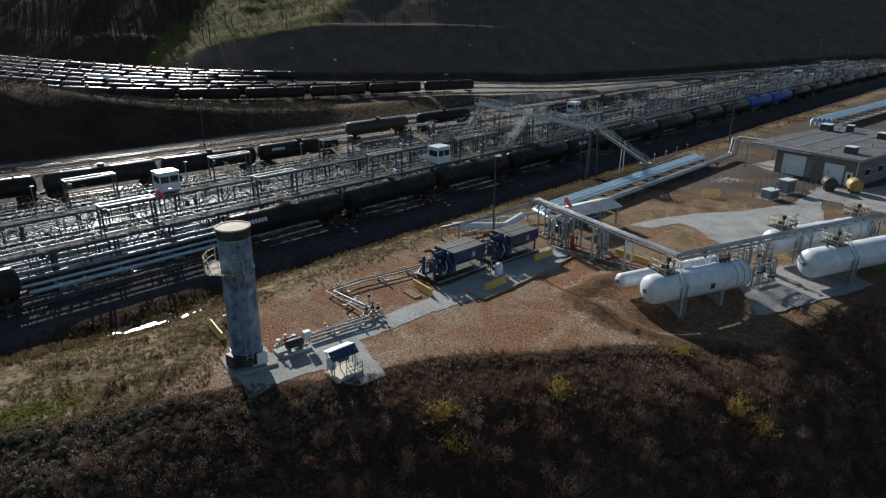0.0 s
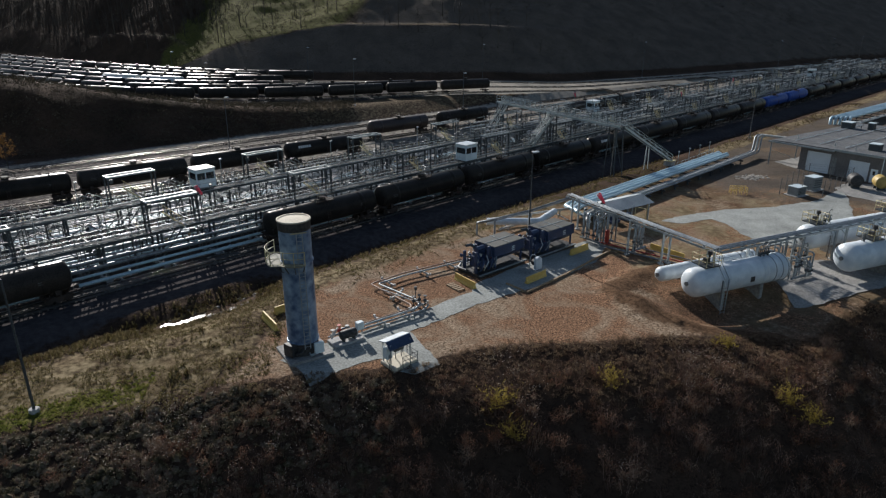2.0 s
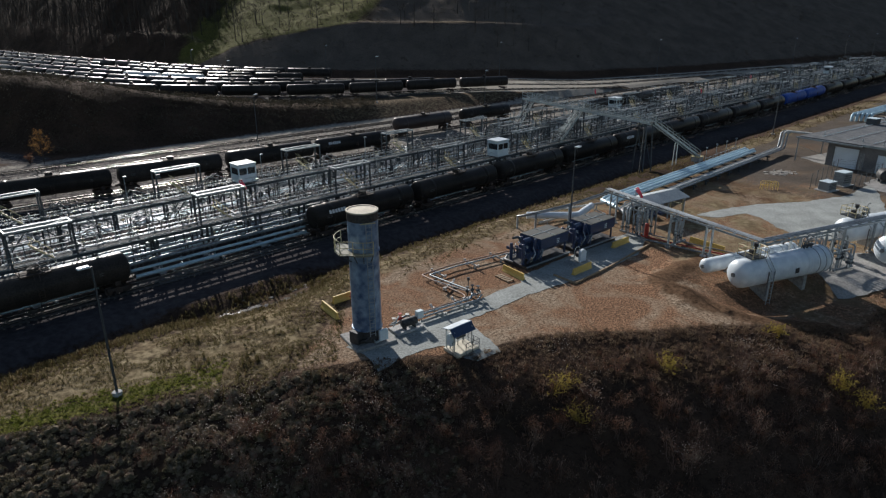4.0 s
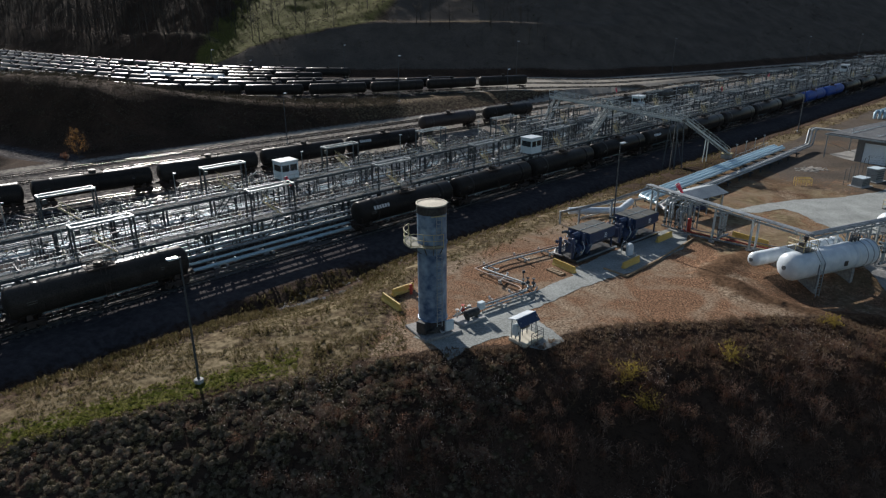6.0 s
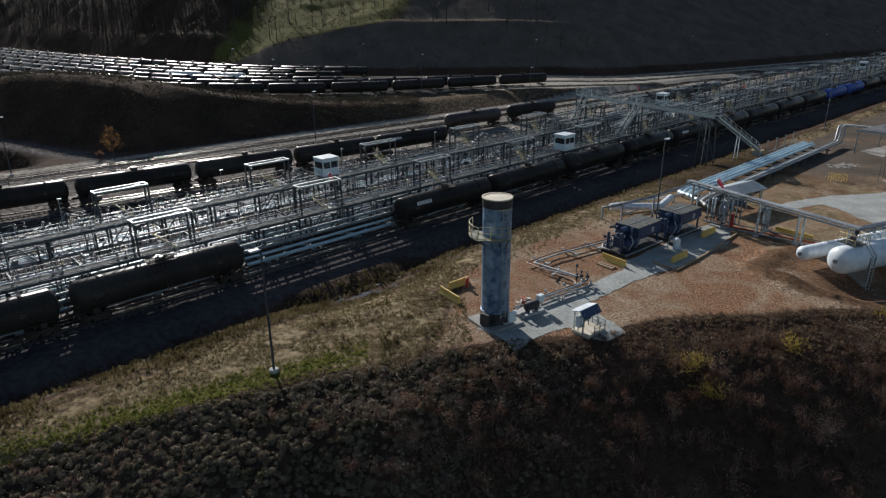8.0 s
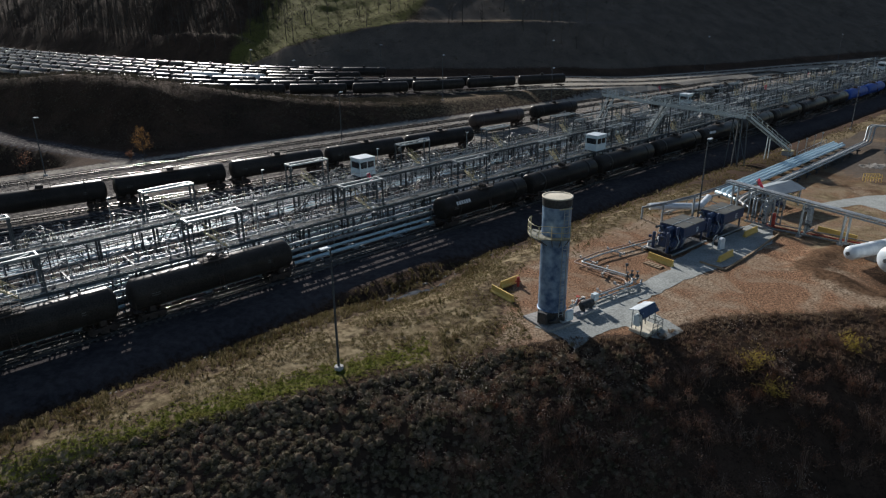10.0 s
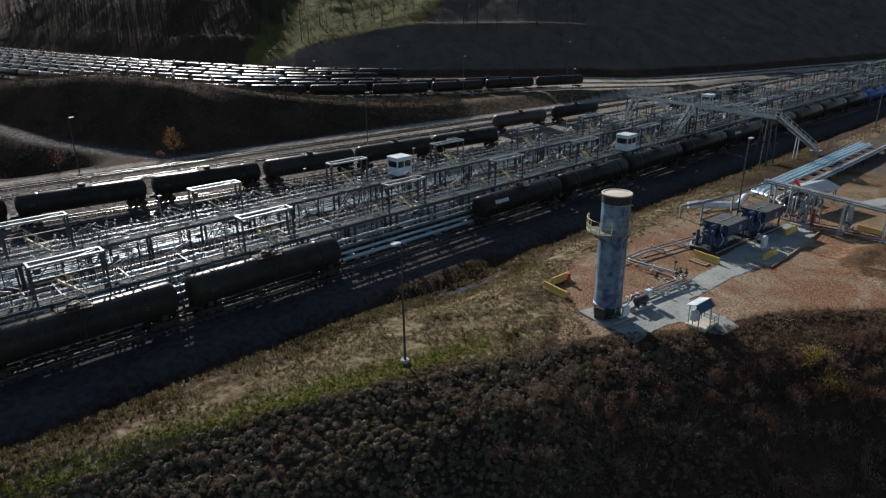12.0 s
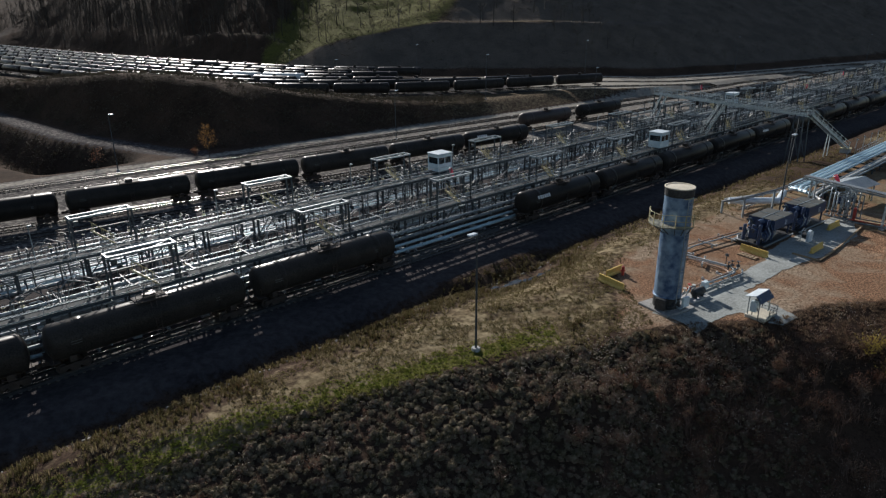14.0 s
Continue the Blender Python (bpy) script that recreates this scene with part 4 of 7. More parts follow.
for v, z, r, kind in PIPES:
    b = B()
    n = 3
    for i in range(n):
        a, c = U_A + (U_B - U_A) * i / n, U_A + (U_B - U_A) * (i + 1) / n
        b.cyl((a, 0, 0), (c, 0, 0), r * 0.8, 10)
    for k in range(int((U_B - U_A) / 11.6)):
        x = U_A + 4 + 11.6 * k + v % 1 * 5
        b.cyl((x - 0.04, 0, 0), (x + 0.04, 0, 0), r * 1.2, 10)
    solid("pipe", b, M[kind], at_rail(0, v, YARD + z), "long bright clad pipe along the loading rack" if kind == "pipe" else "long pale blue pipe along the rack" if kind == "pipe_blue" else "long dull grey pipe along the rack", "pipe", "rack pipes")
for v0, w, h in ((79.2, 3.0, 0.34), (91.0, 6.4, 0.42), (70.75, 0.6, 0.2)):
    spots(solid("pipe_sleeper", B().box((0, w / 2, h / 2), (0.25, w, h), bevel=0.03), M["concrete"], Matrix.Identity(4), "low concrete pipe sleeper", "pipe sleeper", "pipe sleepers"), [at_rail(U_A + 3 + 5.8 * k, v0, YARD) for k in range(54)])
spots(solid("pipe_post", B().box((0, 0, 1.5), (0.14, 0.14, 3.0)).box((0.12, -0.12, 0.27), (0.3, 0.1, 0.06)), M["steel_dark"], Matrix.Identity(4), "steel post that carries stacked pipes", "pipe post", "pipe posts"), [at_rail(U_A + 5 + 5.8 * k, 71.3, YARD) for k in range(54)])


def cabin(label):
    """Operator's booth on the walkway: panels, corner frames, windows and an overhanging roof."""
    t = thing("operator_booth", Matrix.Identity(4), label, "booth", "operator booths")
    W, D = 2.5, 2.1
    for x, y, sx, sy in ((0, -D / 2, W, 0.08), (0, D / 2, W, 0.08), (-W / 2, 0, 0.08, D - 0.1), (W / 2, 0, 0.08, D - 0.1)):
        part("lower_panel", B().box((x, y, 0.6), (sx, sy, 1.1), bevel=0.01), M["cabin_white"], t, "pale panel")
        part("header_panel", B().box((x, y, 2.25), (sx, sy, 0.4), bevel=0.01), M["cabin_white"], t)
    for x in (-W / 2, W / 2):
        for y in (-D / 2, D / 2):
            part("corner_post", B().box((x, y, 1.25), (0.14, 0.14, 2.4)), M["cabin_white"], t)
    for y in (-D / 2, D / 2):
        for x in (-0.62, 0.62):
            part("window", B().box((x, y, 1.6), (1.06, 0.04, 0.88)), M["glass"], t, "dark window pane")
        part("mullion", B().box((0, y, 1.6), (0.12, 0.08, 0.9)), M["cabin_white"], t)
    for x in (-W / 2, W / 2):
        part("window", B().box((x, 0, 1.6), (0.04, D - 0.3, 0.88)), M["glass"], t, "dark window pane")
    part("roof", B().box((0, 0, 2.56), (2.85, 2.45, 0.14), bevel=0.04), M["white_paint"], t, "white overhanging roof")
    part("floor_frame", B().box((0, 0, -0.05), (2.6, 2.2, 0.2)), M["steel_dark"], t)
    for x in (-1.0, 1.0):
        for y in (-0.8, 0.8):
            part("leg", B().box((x, y, -2.35), (0.14, 0.14, 4.5)), M["steel_dark"], t)
    return t


def rack_light(label):
    t = thing("rack_light", Matrix.Identity(4), label, "rack light", "rack lights")
    part("pole", B().cyl((0, 0, -0.3), (0, 0, 3.6), 0.06, 8, 0.045), M["galv"], t)
    part("lamp_head", B().box((0.12, 0, 3.66), (0.42, 0.26, 0.14), bevel=0.03), M["galv"], t)
    part("bracket", B().beam((0, -0.2, 0.3), (0, 0.2, 0.3), 0.08, 0.08), M["steel_dark"], t)
    return t


spots(rack_light("slender galvanised light pole on a loading walkway"), [at_rail(U0 + MOD * k + du, v, DECK) for k in range(-1, 12) for du, v in ((8.2, FRONT_V + 0.72), (15.6, BACK_V + 0.72))])
BOOTHS = [(33.9, 84.6), (71.4, 71.2), (130.5, 86.0), (262, 79.0)]
spots(cabin("white operator booth with dark windows above the rack"), [at_rail(u, v, DECK + 0.45, 0) for u, v in BOOTHS])


def windsock(h, label):
    t = thing("windsock", Matrix.Identity(4), label, "windsock", "windsocks")
    part("pole", B().cyl((0, 0, 0), (0, 0, h), 0.05, 8), M["galv"], t)
    part("sock", B().lathe([(0, 0.26), (0.4, 0.24), (1.35, 0.15), (1.37, 0.13), (0.4, 0.21), (0.02, 0.24)], pose(0.05, 0, h - 0.1, 0, 55, 20), 12), M["red"], t, "bright red cloth sock")
    part("ring", B().lathe([(-0.03, 0.26), (-0.03, 0.29), (0.03, 0.29), (0.03, 0.26)], pose(0.05, 0, h - 0.1, 0, 55, 20), 12), M["galv"], t)
    return t


spots(windsock(6.6, "red windsock on a pole in the racks"), [at_rail(u, v, YARD) for u, v in ((30.1, 78.3), (145.5, 101.5), (166.8, 82.1), (215.0, 88))])


def pole_lamp(h, label, group="lamp posts"):
    """A tall area light on a concrete base."""
    t = thing("lamp_post", Matrix.Identity(4), label, "lamp post", group)
    part("base", B().cyl((0, 0, -0.6), (0, 0, 0.26), 0.34, 16).cyl((0, 0, 0.26), (0, 0, 0.3), 0.3, 16), M["concrete"], t, "round pale concrete base")
    part("pole", B().cyl((0, 0, 0.25), (0, 0, h), 0.1, 10, 0.055), M["steel_dark"], t)
    part("arm", B().beam((0, 0, h - 0.1), (0.45, 0, h - 0.02), 0.06, 0.06), M["steel_dark"], t)
    part("lamp_head", B().box((0.5, 0, h + 0.02), (0.75, 0.42, 0.14), bevel=0.04), M["white_paint"], t, "pale flat lamp head")
    return t


def plant_at(x, y, turn=0.0):
    return pose(x, y, ground(x, y), 0, 0, turn)


LAMPS = [((-27.94, 38.27), 9.7), ((11.4, 67.81), 10.4), ((70.0, 128.8), 12.6), ((-14.3, 176.6), 12.0), ((28.1, 238.2), 13.0), ((98.6, 268.7), 14.0), ((14.0, 168.0), 12.0), ((-37.8, 134.6), 10.5), ((-86.5, 108.6), 10.0), ((-78.7, 231.8), 11), ((-34, 237.5), 12), ((175, 300), 14), ((215, 322), 14), ((250, 350), 14), ((-58, 196), 10), ((150, 180), 12)]
for (x, y), h in LAMPS:
    pole_lamp(h, "tall dark lamp post with a pale flat head").matrix_basis = plant_at(x, y, RA + 180 if h < 10 else RA)


def stair_flight(name, label, p, q, width, parent=None):
    """A straight flight between two landings: stringers, treads and rails."""
    p, q = Vector(p), Vector(q)
    t = parent
    d = q - p
    flat = Vector((d.x, d.y, 0)).normalized()
    side = Vector((-flat.y, flat.x, 0)) * width / 2
    for s in (-1, 1):
        part("stringer", B().beam(p + side * s, q + side * s, 0.08, 0.3), M["bridge"], t)
        r = B()
        for h in (1.0, 0.5):
            r.beam(p + side * s + Vector((0, 0, h)), q + side * s + Vector((0, 0, h)), 0.05, 0.05)
        n = max(2, round(d.length / 1.6))
        for i in range(n + 1):
            a = p.lerp(q, i / n) + side * s
            r.beam(a, a + Vector((0, 0, 1.0)), 0.05, 0.05)
        part("stair_rail", r, M["bridge"], t)
    n = max(3, int(abs(d.z) / 0.21))
    ang = math.degrees(math.atan2(flat.y, flat.x))
    tread = B().box((0, 0, 0), (0.26, width - 0.06, 0.04), rz=ang).mesh("tread", M["grating"])
    for i in range(n):
        a = p.lerp(q, (i + 0.5) / n)
        ob = part("tread", tread, None, t)
        ob.location = a


# ---- footbridge across the racks ----
bridge = thing("footbridge", Matrix.Identity(4), "galvanised footbridge over the loading racks", "footbridge")
near_end, far_end = Vector((*rail(90.3, 54.8), 7.4)), Vector((*rail(99.5, 88.5), 7.4))
bd = (far_end - near_end).normalized()
bs = Vector((-bd.y, bd.x, 0)) * 0.65
for s in (-1, 1):
    g = B().beam(near_end + bs * s, far_end + bs * s, 0.1, 0.34)
    part("girder", g, M["bridge"], bridge, "pale bridge girder")
    part("handrail", rails_on(B(), near_end + bs * s + Vector((0, 0, 0.2)), far_end + bs * s + Vector((0, 0, 0.2)), 1.1, 0.03), M["bridge"], bridge)
part("deck", B().beam(near_end + Vector((0, 0, 0.12)), far_end + Vector((0, 0, 0.12)), 1.3, 0.06), M["grating"], bridge)
for f in (0.04, 0.52, 0.97):
    c = near_end.lerp(far_end, f)
    for s in (-1, 1):
        for k in (-1, 1):
            top = c + bs * s + bd * k * 0.8
            foot = c + bs * s * 1.5 + bd * k * (1.3 if f < 0.1 else 0.8)
            part("leg", B().beam(top, (foot.x, foot.y, YARD), 0.18, 0.18), M["steel_dark"], bridge)
        part("leg_brace", B().beam((c + bs * s * 1.3 - bd * 1.0).xy[:] + (0.5,), (c + bs * s * 1.1 + bd * 0.9).xy[:] + (6.0,), 0.08, 0.08), M["steel_dark"], bridge)
foot = rail(101.3, 51.6)
stair_flight("stair", "", (foot[0], foot[1], 0.9), near_end + Vector((0, 0, 0.1)), 1.1, bridge)
landing = B().box((foot[0], foot[1], 0.85), (1.8, 1.6, 0.1), rz=RA)
part("landing", landing, M["yellow_pale"], bridge, "pale yellow foot landing")
part("landing_base", B().box((foot[0], foot[1], -0.1), (1.5, 1.4, 1.8), rz=RA), M["concrete"], bridge)
prop = rail(96.0, 53.1)
for s in (-0.35, 0.35):
    part("stair_post", B().beam((prop[0] + s, prop[1], -1.8), (prop[0] + s * 0.6, prop[1], 4.0), 0.12, 0.12), M["bridge"], bridge)
stair_flight("stair", "", (*rail(89.5, 72.4), DECK), near_end.lerp(far_end, 0.5) + Vector((0, 0, 0.1)), 1.1, bridge)
stair_flight("stair", "", (*rail(91.5, 84.6), DECK), near_end.lerp(far_end, 0.93) + Vector((0, 0, 0.1)), 1.1, bridge)


# ---- small-bore pipework, brackets and fittings crowding the racks ----
small = {"galv": B(), "pipe": B(), "steel_dark": B(), "dirty_white": B()}
sr = random.Random(21)
for k in range(2900):
    u = sr.uniform(U_A, U_B)
    v = sr.choice((73.2, 74.5, 76.0, 78.0, 82.6, 83.2, 85.5, 86.8, 88.5, 92.0, 96.0, 99.0)) + sr.uniform(-0.6, 0.6)
    if v > 95:
        v -= 2.5 * smooth(60, 150, u)
    b = small[sr.choice(("galv", "steel_dark", "steel_dark", "steel_dark"))]
    z0 = sr.choice((0.3, 1.2, 2.4)) if v < 91 else 0.2
    h = sr.uniform(0.6, 2.6) if v < 91 else sr.uniform(0.5, 1.8)
    r = sr.choice((0.025, 0.035, 0.05, 0.07))
    kind = sr.random()
    if kind < 0.55:
        a = sr.uniform(0.2, 1.2) * sr.choice((-1, 1))
        b.tube([(u, v, z0), (u, v, z0 + h), (u + a * 0.2, v, z0 + h + 0.12), (u + a, v, z0 + h + 0.12)], r, 5)
    elif kind < 0.8:
        b.tube([(u, v, z0 + 0.4 * h), (u + sr.uniform(1.5, 5.0), v, z0 + 0.4 * h)], r, 5)
    else:
        b.box((u, v, z0 + h * 0.6), (sr.uniform(0.2, 0.6), sr.uniform(0.2, 0.4), sr.uniform(0.2, 0.6)))
        b.beam((u, v, 0), (u, v, z0 + h * 0.6), 0.06, 0.06)
# taller risers, cross frames and rails where the racks crowd together further along
for k in range(1300):
    u, v = sr.uniform(85, U_B), sr.choice((72.6, 74.0, 76.5, 79.0, 82.0, 84.8, 87.5, 90.5)) + sr.uniform(-0.5, 0.5)
    b = small[sr.choice(("galv", "steel_dark", "steel_dark", "pipe"))]
    kind = sr.random()
    if kind < 0.35:
        h = sr.uniform(4.6, 7.4)
        b.beam((u, v, 2.0), (u, v, h), 0.1, 0.1)
        b.beam((u, v, h - 0.1), (u + sr.uniform(0.6, 2.4) * sr.choice((-1, 1)), v, h - 0.1), 0.09, 0.09)
    elif kind < 0.8:
        z = sr.uniform(3.0, 6.4)
        small[sr.choice(("dirty_white", "galv", "steel_dark"))].cyl((u, v, z), (u + sr.uniform(3, 12), v, z), sr.choice((0.06, 0.1, 0.14)), 6)
    else:
        z = sr.uniform(4.4, 7.4)
        b.beam((u, v, z), (u, v + sr.uniform(1.2, 3.0), z), 0.12, 0.12).beam((u, v, 0), (u, v, z), 0.12, 0.12)
for key, b in small.items():
    ob = solid("small_pipework", b, M[key], at_rail(0, 0, YARD), "crowded small-bore pipes and brackets of the loading racks", "pipework")
    tagged(ob, kind="stuff")


# ---- combustor stack on its slab ----
def stack_material():
    m = material("heat_stained_steel", (0.04, 0.09, 0.19), (0.28, 0.4, 0.54), 0.38, metal=0.3, scale=1.6, fine=1.6, bump=0.04, mid=0.5)
    return m


M["stack"] = stack_material()
M["stack_dark"] = material("sooty_steel", (0.02, 0.022, 0.025), (0.07, 0.07, 0.07), 0.6, metal=0.3, scale=1, fine=5)
M["tan_lid"] = material("sandy_stack_lid", (0.46, 0.42, 0.33), (0.62, 0.57, 0.46), 0.8, scale=1, fine=8)
SX, SY, SR = -10.8, 44.45, 1.15
stack = thing("combustor_stack", pose(SX, SY, ground(SX, SY)), "tall blue-grey stained steel combustor stack on a slab", "stack")
part("slab", B().box((0.05, -0.05, 0.06), (3.5, 3.3, 0.3), rz=28, bevel=0.05), M["slab"], stack, "dark concrete slab")
part("shell", B().lathe([(1.25, SR), (10.15, SR)], pose(0, 0, 0, 0, -90), 40), M["stack"], stack)
part("burner_skirt", B().lathe([(0.2, SR * 0.99), (1.25, SR * 0.99)], pose(0, 0, 0, 0, -90), 40), M["stack_dark"], stack, "dark vented burner skirt")
for z in (1.25, 7.7):
    part("flange", B().lathe([(z - 0.04, SR), (z - 0.04, SR + 0.07), (z + 0.04, SR + 0.07), (z + 0.04, SR)], pose(0, 0, 0, 0, -90), 40), M["stack"], stack)
part("neck", B().lathe([(10.1, SR + 0.01), (10.16, SR + 0.03), (10.78, SR + 0.03)], pose(0, 0, 0, 0, -90), 40), M["stack_dark"], stack, "sooty band below the rim")
part("rim", B().lathe([(10.76, SR + 0.03), (10.76, SR + 0.07), (10.86, SR + 0.07), (10.86, SR - 0.04), (10.82, SR - 0.06)], pose(0, 0, 0, 0, -90), 40), M["tan_lid"], stack)
part("lid", B().lathe([(10.80, SR - 0.03), (10.84, SR * 0.5), (10.85, 0.01)], pose(0, 0, 0, 0, -90), 40), M["tan_lid"], stack, "sandy coloured lid")


def ring_point(a, r, z):
    return (r * math.cos(radians(a)), r * math.sin(radians(a)), z)


M["platform_grey"] = material("weathered_platform_grating", (0.13, 0.13, 0.1), (0.24, 0.235, 0.18), 0.75, scale=1, fine=14)
A0, A1, PZ = -62, -215, 7.75
floor = B()
n = 12
vs, fs = [], []
for i in range(n + 1):
    a = A0 + (A1 - A0) * i / n
    r = 1.75 if a > -130 else 2.2
    vs += [ring_point(a, SR + 0.02, PZ), ring_point(a, r, PZ), ring_point(a, r, PZ - 0.08), ring_point(a, SR + 0.02, PZ - 0.08)]
for i in range(n):
    o = 4 * i
    fs += [(o + k, o + (k + 1) % 4, o + 4 + (k + 1) % 4, o + 4 + k) for k in range(4)]
floor.add(vs, fs + [(3, 2, 1, 0), (4 * n, 4 * n + 1, 4 * n + 2, 4 * n + 3)])
part("service_platform", floor, M["platform_grey"], stack, "grey-green service platform")
for h in (0.1, 0.55, 1.05):
    pts = [ring_point(A0 + (A1 - A0) * i / n, 1.75 if A0 + (A1 - A0) * i / n > -130 else 2.2, PZ + h) for i in range(n + 1)]
    part("guard_rail", B().tube(pts, 0.026, 6), M["yellow_pale"], stack, "pale yellow guard rail")
for i in range(0, n + 1, 2):
    a = A0 + (A1 - A0) * i / n
    r = 1.75 if a > -130 else 2.2
    part("guard_post", B().beam(ring_point(a, r, PZ), ring_point(a, r, PZ + 1.05), 0.06, 0.06), M["yellow_pale"], stack)
    part("bracket", B().beam(ring_point(a, r - 0.1, PZ - 0.08), ring_point(a, SR, PZ - 0.8), 0.06, 0.06), M["steel_dark"], stack)
LA = -68
for da in (-9, 9):
    part("ladder_rail", B().beam(ring_point(LA + da, SR + 0.22, 0.9), ring_point(LA + da, SR + 0.22, 10.1), 0.06, 0.06), M["galv"], stack)
rungs = B().beam(ring_point(LA - 9, SR + 0.22, 0), ring_point(LA + 9, SR + 0.22, 0), 0.03, 0.03).mesh("rung", M["galv"])
for k in range(30):
    part("rung", rungs, None, stack).location = (0, 0, 1.1 + 0.3 * k)
part("davit_bar", B().beam(ring_point(LA - 26, SR + 0.25, 10.1), ring_point(LA + 22, SR + 0.3, 10.1), 0.07, 0.07), M["yellow_pale"], stack)
part("burner_box", B().box(ring_point(-130, 1.25, 0.75), (0.9, 0.7, 1.0), rz=-40, bevel=0.03), M["stack_dark"], stack)
part("burner_pipe", B().tube([ring_point(-105, 1.1, 0.5), ring_point(-105, 1.5, 0.5), ring_point(-88, 1.5, 0.7), ring_point(-80, 1.15, 0.9)], 0.08, 8), M["stack_dark"], stack)
part("burner_pipe", B().tube([ring_point(-60, 1.1, 0.4), ring_point(-62, 1.55, 0.4), ring_point(-40, 1.6, 0.45)], 0.07, 8), M["galv"], stack)
part("control_panel", B().box(ring_point(-36, 1.6, 0.85), (0.75, 0.25, 0.9), rz=30, bevel=0.03), M["cabin_white"], stack, "pale control panel")
part("vent_door", B().box(ring_point(-148, 1.16, 0.75), (0.08, 0.7, 0.8), rz=-148), M["stack_dark"], stack)

# ---- knock-out drum skid and the low pipe run beside the stack ----
skid = thing("drum_skid", pose(-7.7, 45.9, ground(-7.7, 45.9), 0, 0, 33), "small dark drum on a skid with piping", "drum skid")
part("base", B().box((0, 0, 0.12), (2.6, 1.5, 0.2), bevel=0.03), M["concrete"], skid)
part("drum", B().lathe(capsule(1.5, 0.36, 0.4), pose(0.1, -0.25, 0.75), 18), M["stack_dark"], skid, "black horizontal drum")
for x in (-0.35, 0.55):
    part("saddle", B().box((x, -0.25, 0.34), (0.12, 0.5, 0.32)), M["steel_dark"], skid)
part("panel_box", B().box((1.25, -0.1, 1.05), (0.6, 0.45, 0.65), bevel=0.03), M["cabin_white"], skid, "white instrument box")
for x in (1.05, 1.45):
    part("box_leg", B().beam((x, -0.1, 0.2), (x, -0.1, 0.75), 0.06, 0.06), M["galv"], skid)
part("gas_line", B().tube([(-1.3, 0.45, 0.55), (-0.4, 0.45, 0.55), (-0.2, 0.45, 0.9), (0.5, 0.45, 0.95), (0.8, 0.45, 0.55), (1.6, 0.45, 0.5)], 0.08, 8), M["pipe"], skid)
for k, x in enumerate((-0.9, -0.3, 0.4)):
    v = B()
    valve(v, x, 0.45, 0.62 + 0.25 * (k == 1))
    part("valve", v, M["red_dull"] if k == 1 else M["dirty_white"], skid)
part("meter_run", B().tube([(-1.2, 0.1, 0.5), (-0.8, 0.1, 1.15), (-0.5, 0.3, 1.2)], 0.06, 8), M["dirty_white"], skid)

M["tan_pipe"] = material("primer_tan_pipe", (0.26, 0.16, 0.11), (0.4, 0.27, 0.2), 0.6, scale=1, fine=6, bump=0.03)
PIPE_RUN = [(-6.6, 47.5), (-1.9, 50.6), (-1.5, 52.0), (-5.35, 56.2), (-2.6, 58.2), (4.4, 62.2)]


def ground_pipe(pts, z, r, mat, label, shift=0.0):
    out = []
    for x, y in pts:
        out.append((x, y + shift, ground(x, y) + z))
    rounded = [out[0]]
    for a, p, c in zip(out, out[1:], out[2:]):
        a, p, c = Vector(a), Vector(p), Vector(c)
        rounded += [p + (a - p).normalized() * 0.25, p + (a - p).normalized() * 0.07 + (c - p).normalized() * 0.07, p + (c - p).normalized() * 0.25]
    return solid("pipe", B().tube(rounded + [out[-1]], r, 10), mat, Matrix.Identity(4), label, "pipe", "pad pipes")


ground_pipe(PIPE_RUN, 0.5, 0.085, M["galv"], "bright clad pipe on low supports across the pad")
ground_pipe([(-6.7, 47.9), (-2.3, 50.9), (-2.4, 51.6), (-6.1, 56.4), (-3.0, 58.8), (4.1, 62.8)], 0.42, 0.075, M["tan_pipe"], "rust-brown pipe beside the clad pipe")
ground_pipe([(-6.4, 47.1), (-1.2, 50.4), (-0.8, 51.4)], 0.45, 0.08, M["galv"], "short bright pipe branch near the stack")
ground_pipe([(-4.9, 54.6), (-1.3, 51.3)], 0.55, 0.05, M["galv"], "thin galvanised cross line over the gravel")
sl = B().box((0, 0, 0.34), (2.3, 0.16, 0.14), bevel=0.02).box((-0.6, 0, 0.13), (0.14, 0.14, 0.34)).box((0.6, 0, 0.13), (0.14, 0.14, 0.34)).box((-1.08, 0, 0.46), (0.14, 0.18, 0.16)).box((1.08, 0, 0.46), (0.14, 0.18, 0.16))
sleeper_spots = [(-4.9, 48.6, 125), (-2.9, 50.0, 125), (-3.6, 53.9, 60), (-4.4, 56.9, 125), (-0.9, 59.3, 125), (2.0, 60.9, 125), (-1.7, 51.4, 40)]
spots(solid("pipe_sleeper", sl, M["dirty_white"], Matrix.Identity(4), "galvanised cross support under the pad pipes", "pipe sleeper", "pad pipe sleepers"), [pose(x, y, ground(x, y), 0, 0, a) for x, y, a in sleeper_spots])
vs = thing("valve_set", pose(-1.6, 51.6, ground(-1.6, 51.6)), "cluster of small valves at the pipe bend", "valve set")
for x, y in ((-0.5, 0), (0, 0.3), (0.5, 0.1)):
    v = B().cyl((x, y, 0.3), (x, y, 0.9), 0.06, 8)
    valve(v, x, y, 0.75)
    part("valve", v, M["steel_dark"], vs)
part("stem", B().cyl((-0.3, 1.0, 0), (-0.3, 1.0, 1.5), 0.04, 6).box((-0.3, 1.0, 1.55), (0.25, 0.2, 0.25)), M["steel_dark"], vs)


